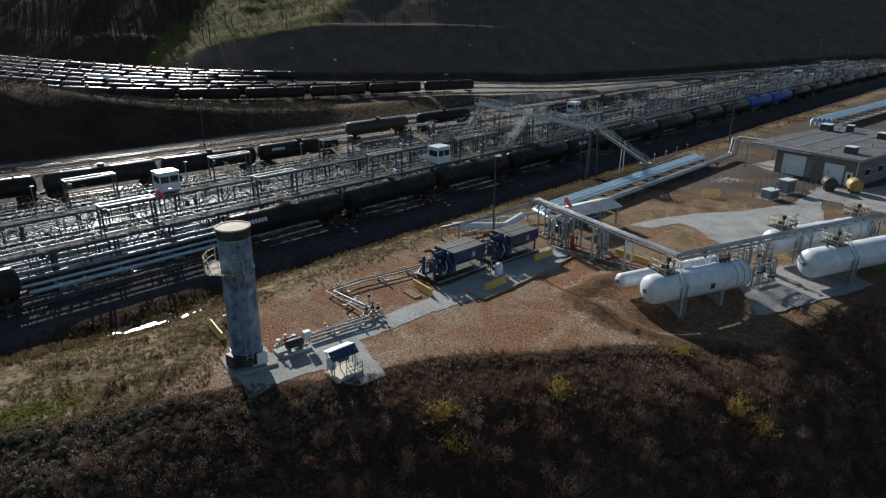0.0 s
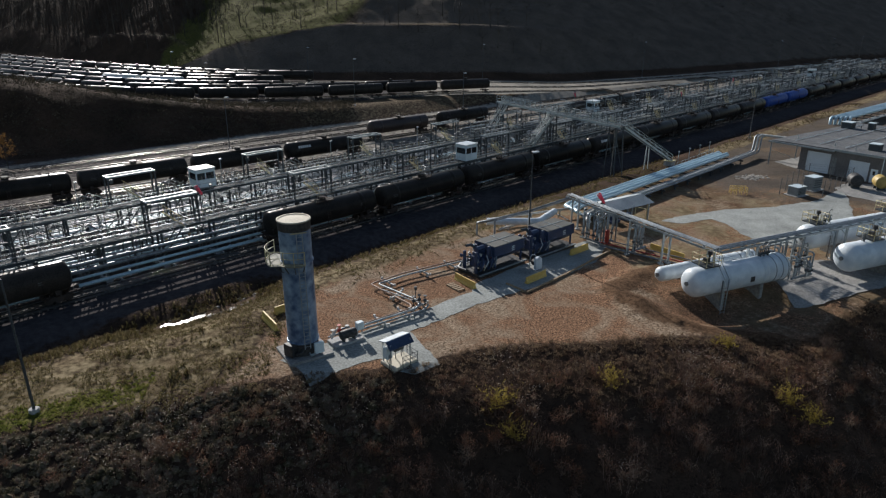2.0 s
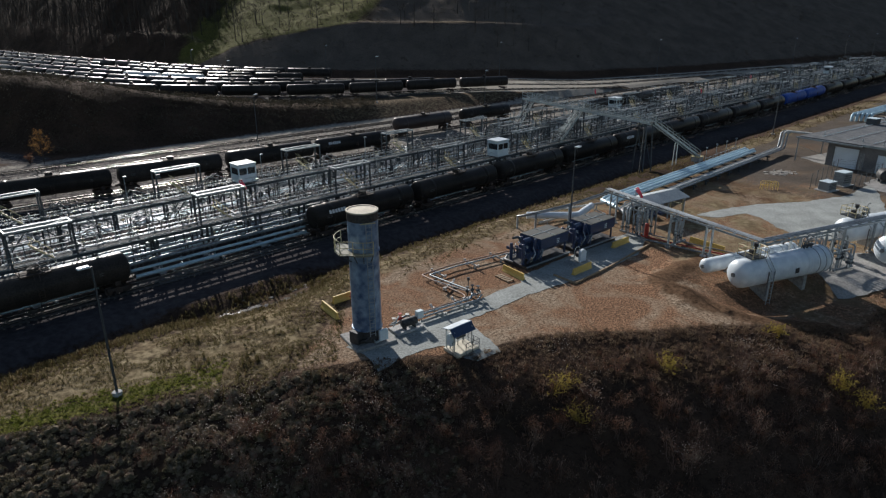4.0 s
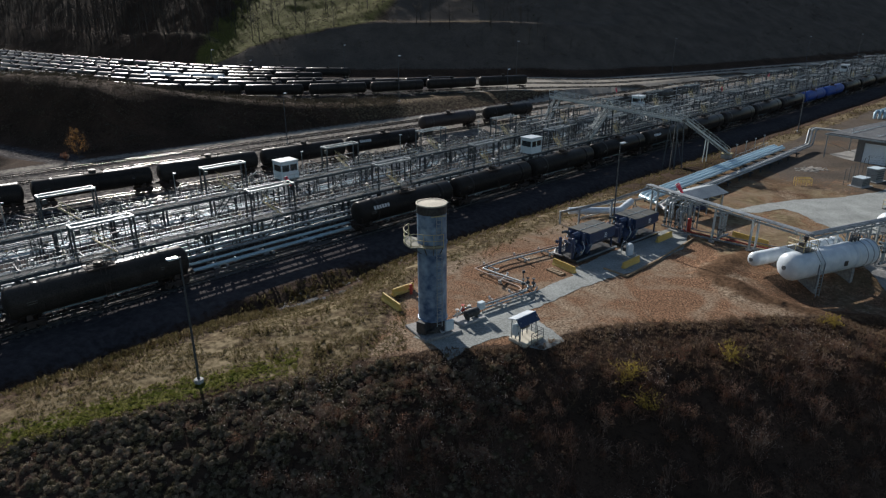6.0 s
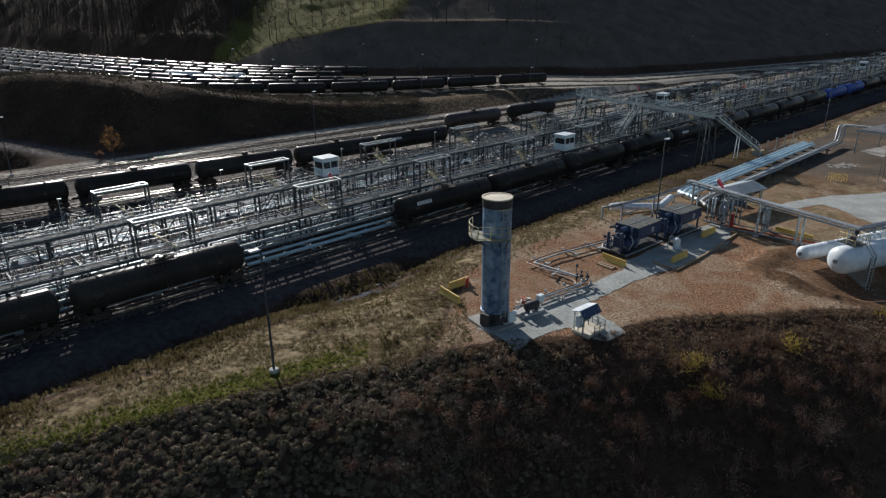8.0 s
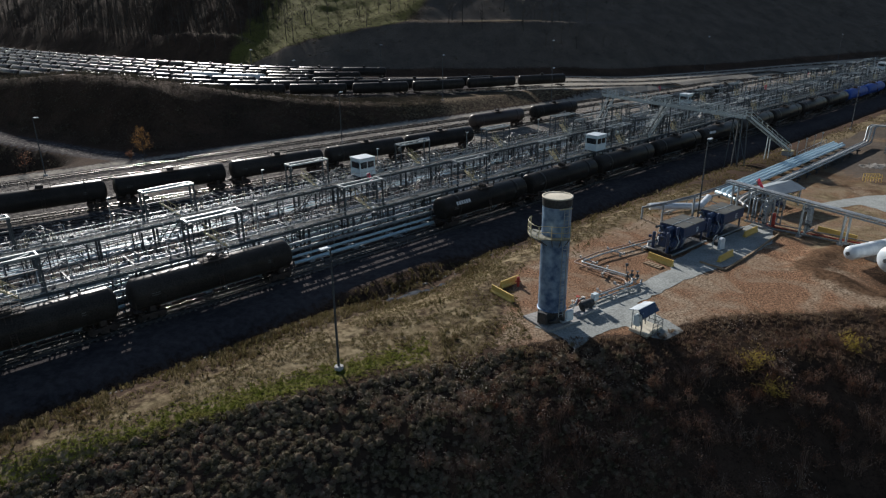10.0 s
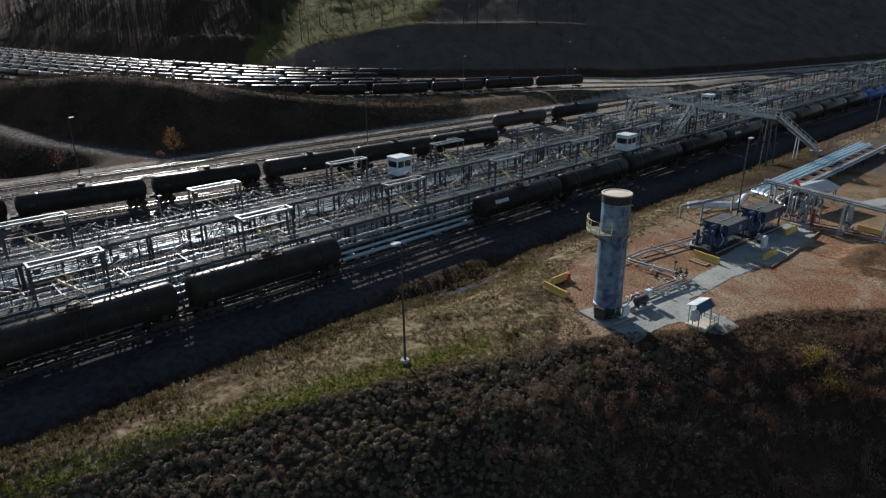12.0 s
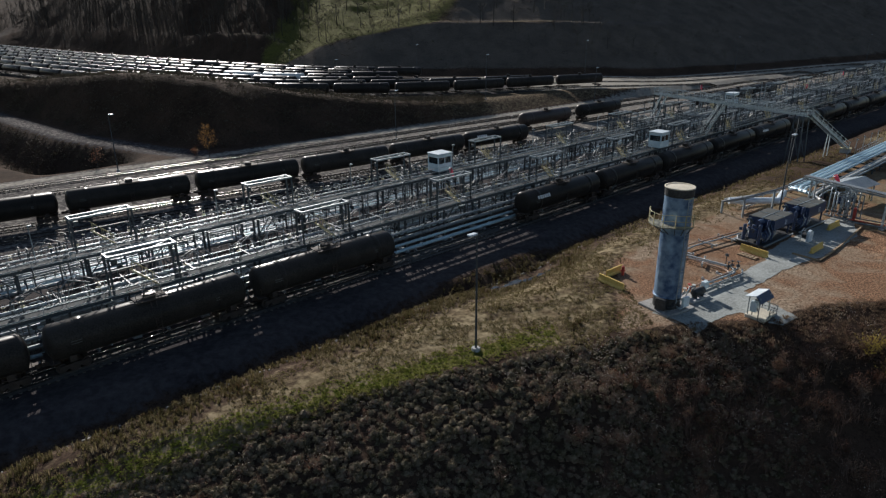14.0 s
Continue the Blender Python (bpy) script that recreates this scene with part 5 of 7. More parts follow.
# ---- meter kiosk ----
kx, ky = -3.6, 42.45
kiosk = thing("meter_kiosk", pose(kx, ky, ground(kx, ky), 0, 0, 38), "small meter kiosk with a white hooded roof on posts", "kiosk")
part("slab", B().box((0, -0.2, 0.02), (2.2, 1.7, 0.4), bevel=0.03), M["tan_lid"], kiosk, "sandy concrete slab")
for x in (-0.92, 0.92):
    for y in (-0.4, 0.5):
        part("post", B().box((x, y, 1.0), (0.07, 0.07, 1.7)), M["galv"], kiosk)
hood = [(0.78, 1.82), (-0.1, 2.06), (-0.62, 1.5)]
for (ya, za), (yb, zb), nm, mt, lb in zip(hood, hood[1:], ("roof", "front_hood"), ("white_paint", "blue_steel"), ("white sheet roof", "dark blue front hood")):
    part(nm, B().beam((0, ya, za), (0, yb, zb), 2.25, 0.05), M[mt], kiosk, lb)
part("ridge_cap", B().cyl((-1.12, -0.1, 2.07), (1.12, -0.1, 2.07), 0.04, 8), M["white_paint"], kiosk)
part("cabinet", B().box((-0.85, 0.05, 1.05), (0.5, 0.5, 0.9), bevel=0.02), M["cabin_white"], kiosk, "white instrument cabinet")
part("meter_body", B().box((0.25, 0.2, 1.1), (0.9, 0.35, 0.6), bevel=0.03), M["steel_dark"], kiosk, "dark meter body")
for x in (-0.85, -0.05, 0.5):
    part("pipe_drop", B().cyl((x, 0.15, 0.15), (x, 0.15, 0.9), 0.04, 8), M["pipe_dull"], kiosk)
part("conduit", B().tube([(-1.15, -0.5, 0.0), (-1.15, -0.5, 0.75), (-1.0, -0.3, 0.9), (-0.85, -0.2, 0.95)], 0.03, 6), M["steel_dark"], kiosk)
for z in (0.55, 0.9):
    part("rail_bar", B().tube([(-0.3, -1.05, z), (1.1, -1.05, z), (1.1, 0.2, z)], 0.022, 6), M["steel_dark"], kiosk)
for x, y in ((-0.3, -1.05), (0.4, -1.05), (1.1, -1.05), (1.1, -0.4), (1.1, 0.2)):
    part("rail_post", B().beam((x, y, 0.0), (x, y, 0.9), 0.04, 0.04), M["steel_dark"], kiosk)


# ---- yellow barriers ----
def barrier(length, h=0.72):
    b = B()
    prof = [(-0.3, 0), (-0.3, 0.12), (-0.14, 0.3), (-0.09, h), (0.09, h), (0.14, 0.3), (0.3, 0.12), (0.3, 0)]
    vs = [(x, y * 0.7, z) for x in (-length / 2, length / 2) for y, z in prof]
    k = len(prof)
    b.add(vs, [tuple(range(k)), tuple(range(2 * k - 1, k - 1, -1))] + [(i, k + i, k + (i + 1) % k, (i + 1) % k) for i in range(k)])
    return b


for a, c in (((-15.06, 50.6), (-13.5, 48.0)), ((-14.2, 51.2), (-12.3, 52.7)), ((2.2, 58.0), (3.8, 55.4)), ((8.9, 56.3), (11.2, 58.2)), ((15.2, 63.7), (17.6, 65.6)), ((24.6, 65.1), (26.9, 61.6))):
    L = math.hypot(c[0] - a[0], c[1] - a[1])
    mx, my = (a[0] + c[0]) / 2, (a[1] + c[1]) / 2
    solid("traffic_barrier", barrier(L), M["yellow"], pose(mx, my, ground(mx, my) - 0.03, 0, 0, math.degrees(math.atan2(c[1] - a[1], c[0] - a[0]))), "yellow painted concrete barrier on the gravel", "barrier", "yellow barriers")
hy = thing("fire_hydrant", pose(-12.5, 51.6, ground(-12.5, 51.6)), "dull red hydrant behind the yellow barriers", "hydrant")
part("barrel", B().cyl((0, 0, 0), (0, 0, 0.75), 0.14, 12).lathe(capsule(0.35, 0.16, 0.6), pose(0, 0, 0.8, 0, 90), 12), M["red_dull"], hy)
part("outlet", B().cyl((-0.25, 0, 0.5), (0.25, 0, 0.5), 0.07, 8), M["red_dull"], hy)
pal = thing("pallet", pose(2.0, 55.9, ground(2.0, 55.9), 0, 0, -58), "small weathered timber pallet on the gravel", "pallet")
for k in range(5):
    part("board", B().box((-0.8 + 0.4 * k, 0, 0.13), (0.25, 0.8, 0.03)), M["wood"], pal)
for y in (-0.35, 0.35):
    part("runner", B().box((0, y, 0.06), (2.0, 0.1, 0.1)), M["wood"], pal)


# ---- compressor packages ----
def compressor(label):
    t = thing("gas_compressor", Matrix.Identity(4), label, "gas compressor", "gas compressors")
    part("skid_frame", B().box((3.3, 1.5, 0.2), (6.7, 3.3, 0.34), bevel=0.02), M["stack_dark"], t, "dark oily skid frame")
    for y in (-0.2, 3.2):
        part("skid_rail", B().box((3.3, y, 0.36), (6.9, 0.16, 0.1)), M["galv"], t, "pale steel skid rail")
    c = B()
    for x in (2.5, 6.3):
        for y in (0.25, 2.75):
            part("cooler_leg", B().box((x, y, 0.9), (0.15, 0.15, 1.1)), M["blue_steel"], t)
    z0, z1 = 1.15, 2.68
    lo = [(2.6, 0.5, z0), (6.2, 0.5, z0), (6.2, 2.5, z0), (2.6, 2.5, z0)]
    mid = [(2.2, 0.05, z0 + 0.5), (6.6, 0.05, z0 + 0.5), (6.6, 2.95, z0 + 0.5), (2.2, 2.95, z0 + 0.5)]
    hi = [(x, y, z1) for x, y, _ in mid]
    c.add(lo + mid + hi, [(3, 2, 1, 0)] + [(i, (i + 1) % 4, 4 + (i + 1) % 4, 4 + i) for i in range(4)] + [(4 + i, 4 + (i + 1) % 4, 8 + (i + 1) % 4, 8 + i) for i in range(4)] + [(8, 9, 10, 11)])
    part("cooler_box", c, M["blue_steel"], t, "navy cooler housing")
    for x in (3.28, 5.5):
        for y in (0.78, 2.22):
            part("cooler_screen", B().box((x, y, 2.71), (2.1, 1.36, 0.06)), M["cooler_top"], t, "dusty mesh screen")
    part("screen_bar", B().box((4.4, 1.5, 2.76), (4.4, 0.09, 0.05)), M["galv"], t)
    part("screen_bar", B().box((4.4, 1.5, 2.75), (0.09, 2.9, 0.05)), M["galv"], t)
    for k in range(3):
        part("louvre", B().box((4.9, 0.03, 1.85 + 0.2 * k), (0.4, 0.03, 0.1)), M["cabin_white"], t, "small white plate")
    eng = B().box((1.3, 1.5, 1.25), (1.5, 0.95, 1.2), bevel=0.08).box((1.3, 1.5, 2.0), (1.2, 0.55, 0.45), bevel=0.06)
    part("engine", eng, M["blue_steel"], t, "navy gas engine")
    for k in range(3):
        part("cylinder", B().cyl((0.55 + 0.7 * k, 0.9, 1.3), (0.55 + 0.7 * k, 0.2, 1.3), 0.26, 12).cyl((0.55 + 0.7 * k, 0.2, 1.3), (0.55 + 0.7 * k, 0.12, 1.3), 0.32, 12), M["blue_steel"], t)
    for x, y, h in ((0.15, 0.6, 2.3), (0.2, 2.3, 2.0), (1.9, 0.55, 2.5), (2.05, 2.5, 2.2)):
        part("scrubber", B().lathe(capsule(h, 0.17, 0.5), pose(x, y, h / 2 + 0.3, 0, 90), 12), M["blue_steel"], t)
    part("exhaust", B().tube([(1.4, 1.9, 2.0), (1.4, 2.2, 2.4), (1.0, 2.2, 2.75), (0.3, 2.2, 2.8)], 0.14, 10), M["steel_dark"], t)
    part("air_filter", B().cyl((0.7, 1.2, 2.55), (1.7, 1.2, 2.55), 0.28, 14), M["blue_steel"], t)
    for k in range(4):
        part("pipe", B().tube([(0.3 + 0.6 * k, 0.2, 0.6), (0.3 + 0.6 * k, -0.1, 0.9 + 0.2 * (k % 2)), (0.6 + 0.6 * k, -0.1, 1.5), (0.7 + 0.6 * k, 0.3, 1.9 + 0.2 * (k % 3))], 0.06, 7), M["galv"] if k % 2 else M["blue_steel"], t)
    er = random.Random(31)
    for k in range(26):
        x, y, z = er.uniform(-0.1, 2.3), er.uniform(-0.05, 2.9), er.uniform(0.5, 2.0)
        dx, dz = er.uniform(-0.5, 0.5), er.uniform(0.3, 0.8)
        mt = er.choice(("blue_steel", "blue_steel", "steel_dark", "galv", "cabin_white"))
        part("engine_pipe", B().tube([(x, y, z), (x, y - 0.12, z + dz * 0.5), (x + dx * 0.4, y - 0.12, z + dz), (x + dx, y + 0.1, z + dz)], er.choice((0.03, 0.045, 0.06)), 6), M[mt], t)
    for k in range(9):
        x, y, z = er.uniform(0.0, 2.2), er.uniform(0.0, 2.8), er.uniform(0.6, 2.2)
        part("fitting", B().box((x, y, z), (er.uniform(0.12, 0.35), er.uniform(0.12, 0.3), er.uniform(0.12, 0.35)), bevel=0.02), M[er.choice(("blue_steel", "steel_dark", "dirty_white"))], t)
    part("flywheel_guard", B().cyl((2.2, 0.35, 1.05), (2.2, 0.2, 1.05), 0.5, 18), M["blue_steel"], t)
    part("panel", B().box((2.45, 0.5, 1.35), (0.3, 0.5, 0.6), bevel=0.03), M["red_dull"], t, "dull red guard")
    part("suction_line", B().tube([(-0.3, 1.5, 0.5), (-0.3, 2.6, 0.5), (0.4, 3.0, 0.7), (6.4, 3.1, 0.7)], 0.12, 8), M["pipe_dull"], t)
    return t


spots(compressor("navy gas compressor package with a finned cooler on top"), [pose(4.5, 57.9, ground(5, 58) - 0.0, 0, 0, 37.5), pose(10.9, 62.5, ground(11, 62), 0, 0, 36.5)])
arch = thing("lube_tank", pose(10.9, 59.9, ground(10.9, 59.9), 0, 0, 32), "white round-topped lubricant tank beside a hoop", "lubricant tank")
for y, mt, nm in ((0.0, "white_paint", "tank_end"), (0.9, "galv", "hoop")):
    pts = [(-0.42, y, 0)] + [(-0.42 * math.cos(math.pi * k / 10), y, 0.95 + 0.42 * math.sin(math.pi * k / 10)) for k in range(11)] + [(0.42, y, 0)]
    if nm == "hoop":
        part(nm, B().tube(pts, 0.045, 8), M[mt], arch)
    else:
        k = len(pts)
        vs2 = pts + [(x, yy + 0.3, z) for x, yy, z in pts]
        part(nm, B().add(vs2, [tuple(range(k)), tuple(range(2 * k - 1, k - 1, -1))] + [(i, (i + 1) % k, k + (i + 1) % k, k + i) for i in range(k)]), M[mt], arch)
part("drum", B().cyl((0, 0.3, 0.6), (0, 0.85, 0.6), 0.33, 16), M["stack_dark"], arch)
edge = [(8.6, 54.2), (13.2, 58.2), (19.6, 64.4)]
for i, (a, c) in enumerate(zip(edge, edge[1:])):
    solid("timber_edging", B().beam((*a, ground(*a) + 0.08), (*c, ground(*c) + 0.08), 0.16, 0.2), M["wood"], Matrix.Identity(4), "weathered timber edging of the stone path", "timber edging", "timber edgings")
solid("timber_edging", B().beam((8.6, 54.2, 0.08), (7.0, 56.4, 0.08), 0.16, 0.2), M["wood"], Matrix.Identity(4), "weathered timber edging of the stone path", "timber edging", "timber edgings")


# ---- overhead pipe rack from the compressors to the vessels ----
RZ = 3.9
K0, K1, K2 = Vector((17.3, 73.4, RZ)), Vector((26.3, 53.9, RZ)), Vector((54.0, 64.6, RZ))
orack = thing("pipe_rack", Matrix.Identity(4), "galvanised overhead pipe rack across the pad", "pipe rack")
for a, c, posts in ((K0, K1, (0.06, 0.3, 0.5, 0.72, 0.97)), (K1, K2, (0.16, 0.38, 0.6, 0.8, 0.98))):
    d = (c - a).normalized()
    s = Vector((-d.y, d.x, 0)) * 0.5
    for k in (-1, 1):
        part("beam", B().beam(a + s * k, c + s * k, 0.12, 0.2), M["galv"], orack, "galvanised beam")
    for j, r in ((-0.33, 0.06), (-0.1, 0.09), (0.16, 0.05), (0.34, 0.07)):
        part("pipe", B().cyl(a + s * 2 * j + Vector((0, 0, 0.24)), c + s * 2 * j + Vector((0, 0, 0.24)), r, 10), M["pipe"], orack, "bright clad pipe")
    nb = int((c - a).length / 1.5)
    for i in range(nb + 1):
        p = a.lerp(c, i / nb)
        part("crosspiece", B().beam(p - s, p + s, 0.1, 0.14), M["galv"], orack)
    for f in posts:
        p = a.lerp(c, f)
        for k in (-1, 1):
            q = p + s * k
            part("post", B().beam(q, (q.x, q.y, ground(q.x, q.y) - 0.05), 0.18, 0.18), M["galv"], orack)
            part("footing", B().box((q.x, q.y, ground(q.x, q.y) + 0.05), (0.5, 0.5, 0.2), bevel=0.03), M["concrete"], orack)
        part("brace", B().beam(p - s + Vector((0, 0, -0.9)), p + s + Vector((0, 0, -0.1)), 0.06, 0.06), M["galv"], orack)


def drop_set(x, y, turn, n, label, seed, h=RZ):
    """A group of vertical pipes that drop from the rack, with valves."""
    rnd = random.Random(seed)
    t = thing("drop_pipes", pose(x, y, ground(x, y), 0, 0, turn), label, "pipe drops", "pipe drops")
    for i in range(n):
        px, py = 0.42 * i, rnd.uniform(-0.3, 0.3)
        hh = h + rnd.uniform(-1.2, 0.2)
        part("drop", B().tube([(px, py, 0.35), (px, py, hh - 0.15), (px, py + 0.15, hh), (px, py + 0.6, hh)], rnd.choice((0.06, 0.08, 0.11)), 8), M["pipe"] if i % 2 else M["galv"], t)
        v = B()
        valve(v, px, py, rnd.uniform(0.7, 1.6))
        part("valve", v, M["steel_dark"], t)
    part("header", B().cyl((-0.4, 0, 0.35), (0.42 * n, 0, 0.35), 0.12, 10), M["pipe"], t)
    part("cross_frame", B().beam((-0.3, 0.4, 0.1), (-0.3, 0.4, h * 0.8), 0.12, 0.12).beam((0.42 * n, 0.4, 0.1), (0.42 * n, 0.4, h * 0.8), 0.12, 0.12).beam((-0.3, 0.4, h * 0.8), (0.42 * n, 0.4, h * 0.8), 0.12, 0.14), M["galv"], t)
    return t


drop_set(17.9, 68.4, -55, 6, "vertical galvanised pipes dropping beside the compressor", 1)
drop_set(19.6, 68.6, -50, 5, "vertical bright pipes dropping from the rack", 2)
drop_set(21.8, 63.4, 35, 6, "vertical pipes with valves under the rack", 3, 3.6)
drop_set(33.8, 57.6, 22, 7, "vertical pipes with valves by the white vessels", 4, 3.4)
drop_set(35.2, 55.2, 22, 6, "valve cluster by the white vessels", 5, 2.6)
drop_set(38.4, 58.6, 110, 5, "vertical pipes with valves between the vessels", 6, 2.8)
rc = thing("extinguisher_post", pose(20.2, 67.0, ground(20.2, 67.0)), "dull red cylinder standing on the pad", "extinguisher")
part("cylinder", B().lathe(capsule(1.6, 0.24, 0.6), pose(0, 0, 0.95, 0, 90), 14), M["red_dull"], rc)
part("stand", B().box((0, 0, 0.1), (0.5, 0.5, 0.2)), M["steel_dark"], rc)
for k, (x0, y0, x1, y1) in enumerate(((18.5, 66.2, 27.0, 58.0), (19.3, 66.8, 27.6, 58.6), (20.2, 67.4, 28.4, 59.4))):
    ground_pipe([(x0, y0), (x1, y1)], 0.35, 0.09 - 0.015 * k, M["pipe"] if k != 1 else M["red_dull"], "low pipe along the pad beneath the rack")

# posts with the overhead line to the west of the compressors
line = thing("pipe_line", Matrix.Identity(4), "overhead pipe on galvanised posts behind the compressors", "pipe line")
LP = [(5.9, 71.2, 1.5), (7.7, 69.3, 2.5), (11.9, 70.4, 3.1), (17.2, 72.8, RZ)]
for k, r in ((0, 0.11), (0.3, 0.06)):
    part("pipe", B().tube([(x + k, y - k, z) for x, y, z in LP], r, 9), M["pipe"], line)
for x, y, z in LP[:3]:
    part("post", B().beam((x, y, ground(x, y) - 0.2), (x, y, z + 0.1), 0.2, 0.2), M["galv"], line)
ground_pipe([(7.2, 72.3), (13.4, 71.9), (16.2, 75.8)], 1.25, 0.42, M["white_paint"], "fat white duct raised behind the compressors")
ground_pipe([(8.6, 71.5), (15.5, 76.4)], 0.5, 0.14, M["dirty_white"], "white pipe resting behind the fat duct")

ground_pipe([(7.6, 74.2), (20.5, 78.6)], 0.9, 0.13, M["dirty_white"], "long white pipe lying behind the compressors")
ground_pipe([(9.4, 73.2), (19.8, 77.2)], 1.45, 0.1, M["dirty_white"], "long white pipe lying behind the compressors")
spots(solid("pipe_trestle", B().box((0, 0, 0.35), (0.12, 2.6, 0.1)).box((0, -0.9, 0.1), (0.1, 0.1, 0.6)).box((0, 0.9, 0.1), (0.1, 0.1, 0.6)).box((0, 0.6, 0.75), (0.1, 0.1, 0.8)), M["galv"], Matrix.Identity(4), "low galvanised trestle under the spare pipes", "trestle", "pipe trestles"), [pose(x, y, ground(x, y), 0, 0, 20) for x, y in ((9.6, 73.6), (13.4, 74.8), (17.4, 76.3))])

# ---- shed on posts ----
shed = thing("open_shed", pose(24.6, 75.2, ground(24.6, 75.2), 0, 0, 30), "open shed with a pale corrugated roof", "shed")
for x in (-3.1, 0, 3.1):
    for y in (-1.6, 1.6):
        part("post", B().box((x, y, 1.2), (0.14, 0.14, 2.5)), M["galv"], shed)
roof = B()
nr = 60
for side in (-1, 1):
    vs = []
    for i in range(nr + 1):
        x = -3.5 + 7.0 * i / nr
        dz = 0.035 if i % 2 else 0.0
        vs += [(x, side * 2.1, 2.35 + dz), (x, 0, 3.0 + dz), (x, side * 2.1, 2.31 + dz), (x, 0, 2.96 + dz)]
    fs = []
    for i in range(nr):
        o = 4 * i
        fs += [(o, o + 4, o + 5, o + 1), (o + 3, o + 7, o + 6, o + 2)]
    roof.add(vs, fs)
part("roof", roof, M["galv"], shed, "corrugated metal roof")
for x in (-3.1, 0, 3.1):
    part("rafter", B().beam((x, -1.9, 2.35), (x, 0, 2.92), 0.08, 0.12).beam((x, 1.9, 2.35), (x, 0, 2.92), 0.08, 0.12), M["galv"], shed)
for x in (-1.8, 0.6):
    part("pump", B().cyl((x, 0.0, 0.6), (x + 1.1, 0.0, 0.6), 0.3, 12).box((x + 0.5, 0, 0.2), (1.6, 0.8, 0.3)), M["blue_steel"], shed)
part("side_frame", B().beam((3.4, -1.2, 0), (3.4, -1.2, 2.2), 0.1, 0.1).beam((3.4, 0.6, 0), (3.4, 0.6, 2.2), 0.1, 0.1).beam((3.4, -1.2, 1.2), (3.4, 0.6, 1.2), 0.1, 0.1), M["yellow_pale"], shed)
windsock(4.4, "red windsock on a pole over the pipe rack").matrix_basis = pose(20.6, 72.6, ground(20.6, 72.6), 0, 0, -20)

# ---- pipeway of pale blue pipes ----
way = thing("pipeway", at_rail(0, 0, 0), "raised bundle of pale blue pipes towards the building", "pipeway")
for k, (v, z, r, kind) in enumerate(((47.6, 1.35, 0.26, "pipe_blue"), (46.9, 1.35, 0.26, "pipe_blue"), (46.2, 1.35, 0.26, "pipe_blue"), (45.6, 1.3, 0.2, "pipe_blue"), (44.6, 0.95, 0.16, "pipe"), (44.1, 0.95, 0.2, "dirty_white"), (43.5, 0.9, 0.13, "pipe"))):
    e = 111.5 - 0.8 * (k % 2) if k < 4 else 118.5
    pts = [(64.0 - 0.3 * k, v - 1.6, z), (64.6 - 0.2 * k, v - 0.4, z), (66.0, v, z), (e, v, z)]
    if k >= 4:
        pts += [(e + 0.5, v, z + 0.4), (e + 0.9, v, z + 2.6), (e + 1.3, v - 0.4, 3.9), (e + 1.6, v - 5.5, 3.9)]
    part("pipe", B().tube(pts, r, 12), M[kind], way, "pale blue clad pipe" if kind == "pipe_blue" else "")
for i in range(12):
    u = 67.0 + 4.0 * i
    part("support", B().beam((u, 43.0, 0.62), (u, 48.2, 0.62), 0.18, 0.22).box((u, 43.4, 0.25), (0.2, 0.2, 0.8)).box((u, 47.8, 0.1), (0.2, 0.2, 1.2)), M["steel_dark"], way)
part("walk_rail", rails_on(B(), (99.0, 49.2, 0.0), (113.0, 49.2, 0.3), 1.2, 0.03), M["galv"], way)
spots(solid("bollard_light", B().cyl((0, 0, -0.5), (0, 0, 2.6), 0.05, 8).box((0, 0, 2.65), (0.25, 0.25, 0.18)), M["galv"], Matrix.Identity(4), "short pole light beside the pipeway", "pole light", "pole lights"), [at_rail(u, 50.0, 0) for u in (97, 101, 105, 109, 113)])
way2 = thing("pipeway", at_rail(0, 0, 0), "further bundle of pale blue pipes beyond the building", "pipeway")
for k in range(5):
    v0 = 45.6 - 0.8 * k
    part("pipe", B().tube([(168.0 + 0.7 * k, v0, 0.0), (168.0 + 0.7 * k, v0, 1.2), (168.7 + 0.7 * k, v0, 1.6), (240, v0 - 5.5, 1.6)], 0.3, 12), M["pipe_blue"], way2)
for k in range(2):
    part("pipe", B().tube([(168, 40.4 - 0.7 * k, 1.0), (240, 35.2 - 0.7 * k, 1.0)], 0.18, 10), M["dirty_white"], way2)
for i in range(14):
    v0 = 46.0 - 0.076 * (3 + 5 * i)
    part("support", B().beam((171 + 5 * i, v0 - 6.2, 1.1), (171 + 5 * i, v0 + 0.4, 1.1), 0.18, 0.22).box((171 + 5 * i, v0 - 1.6, 0.5), (0.2, 0.2, 1.2)), M["steel_dark"], way2)


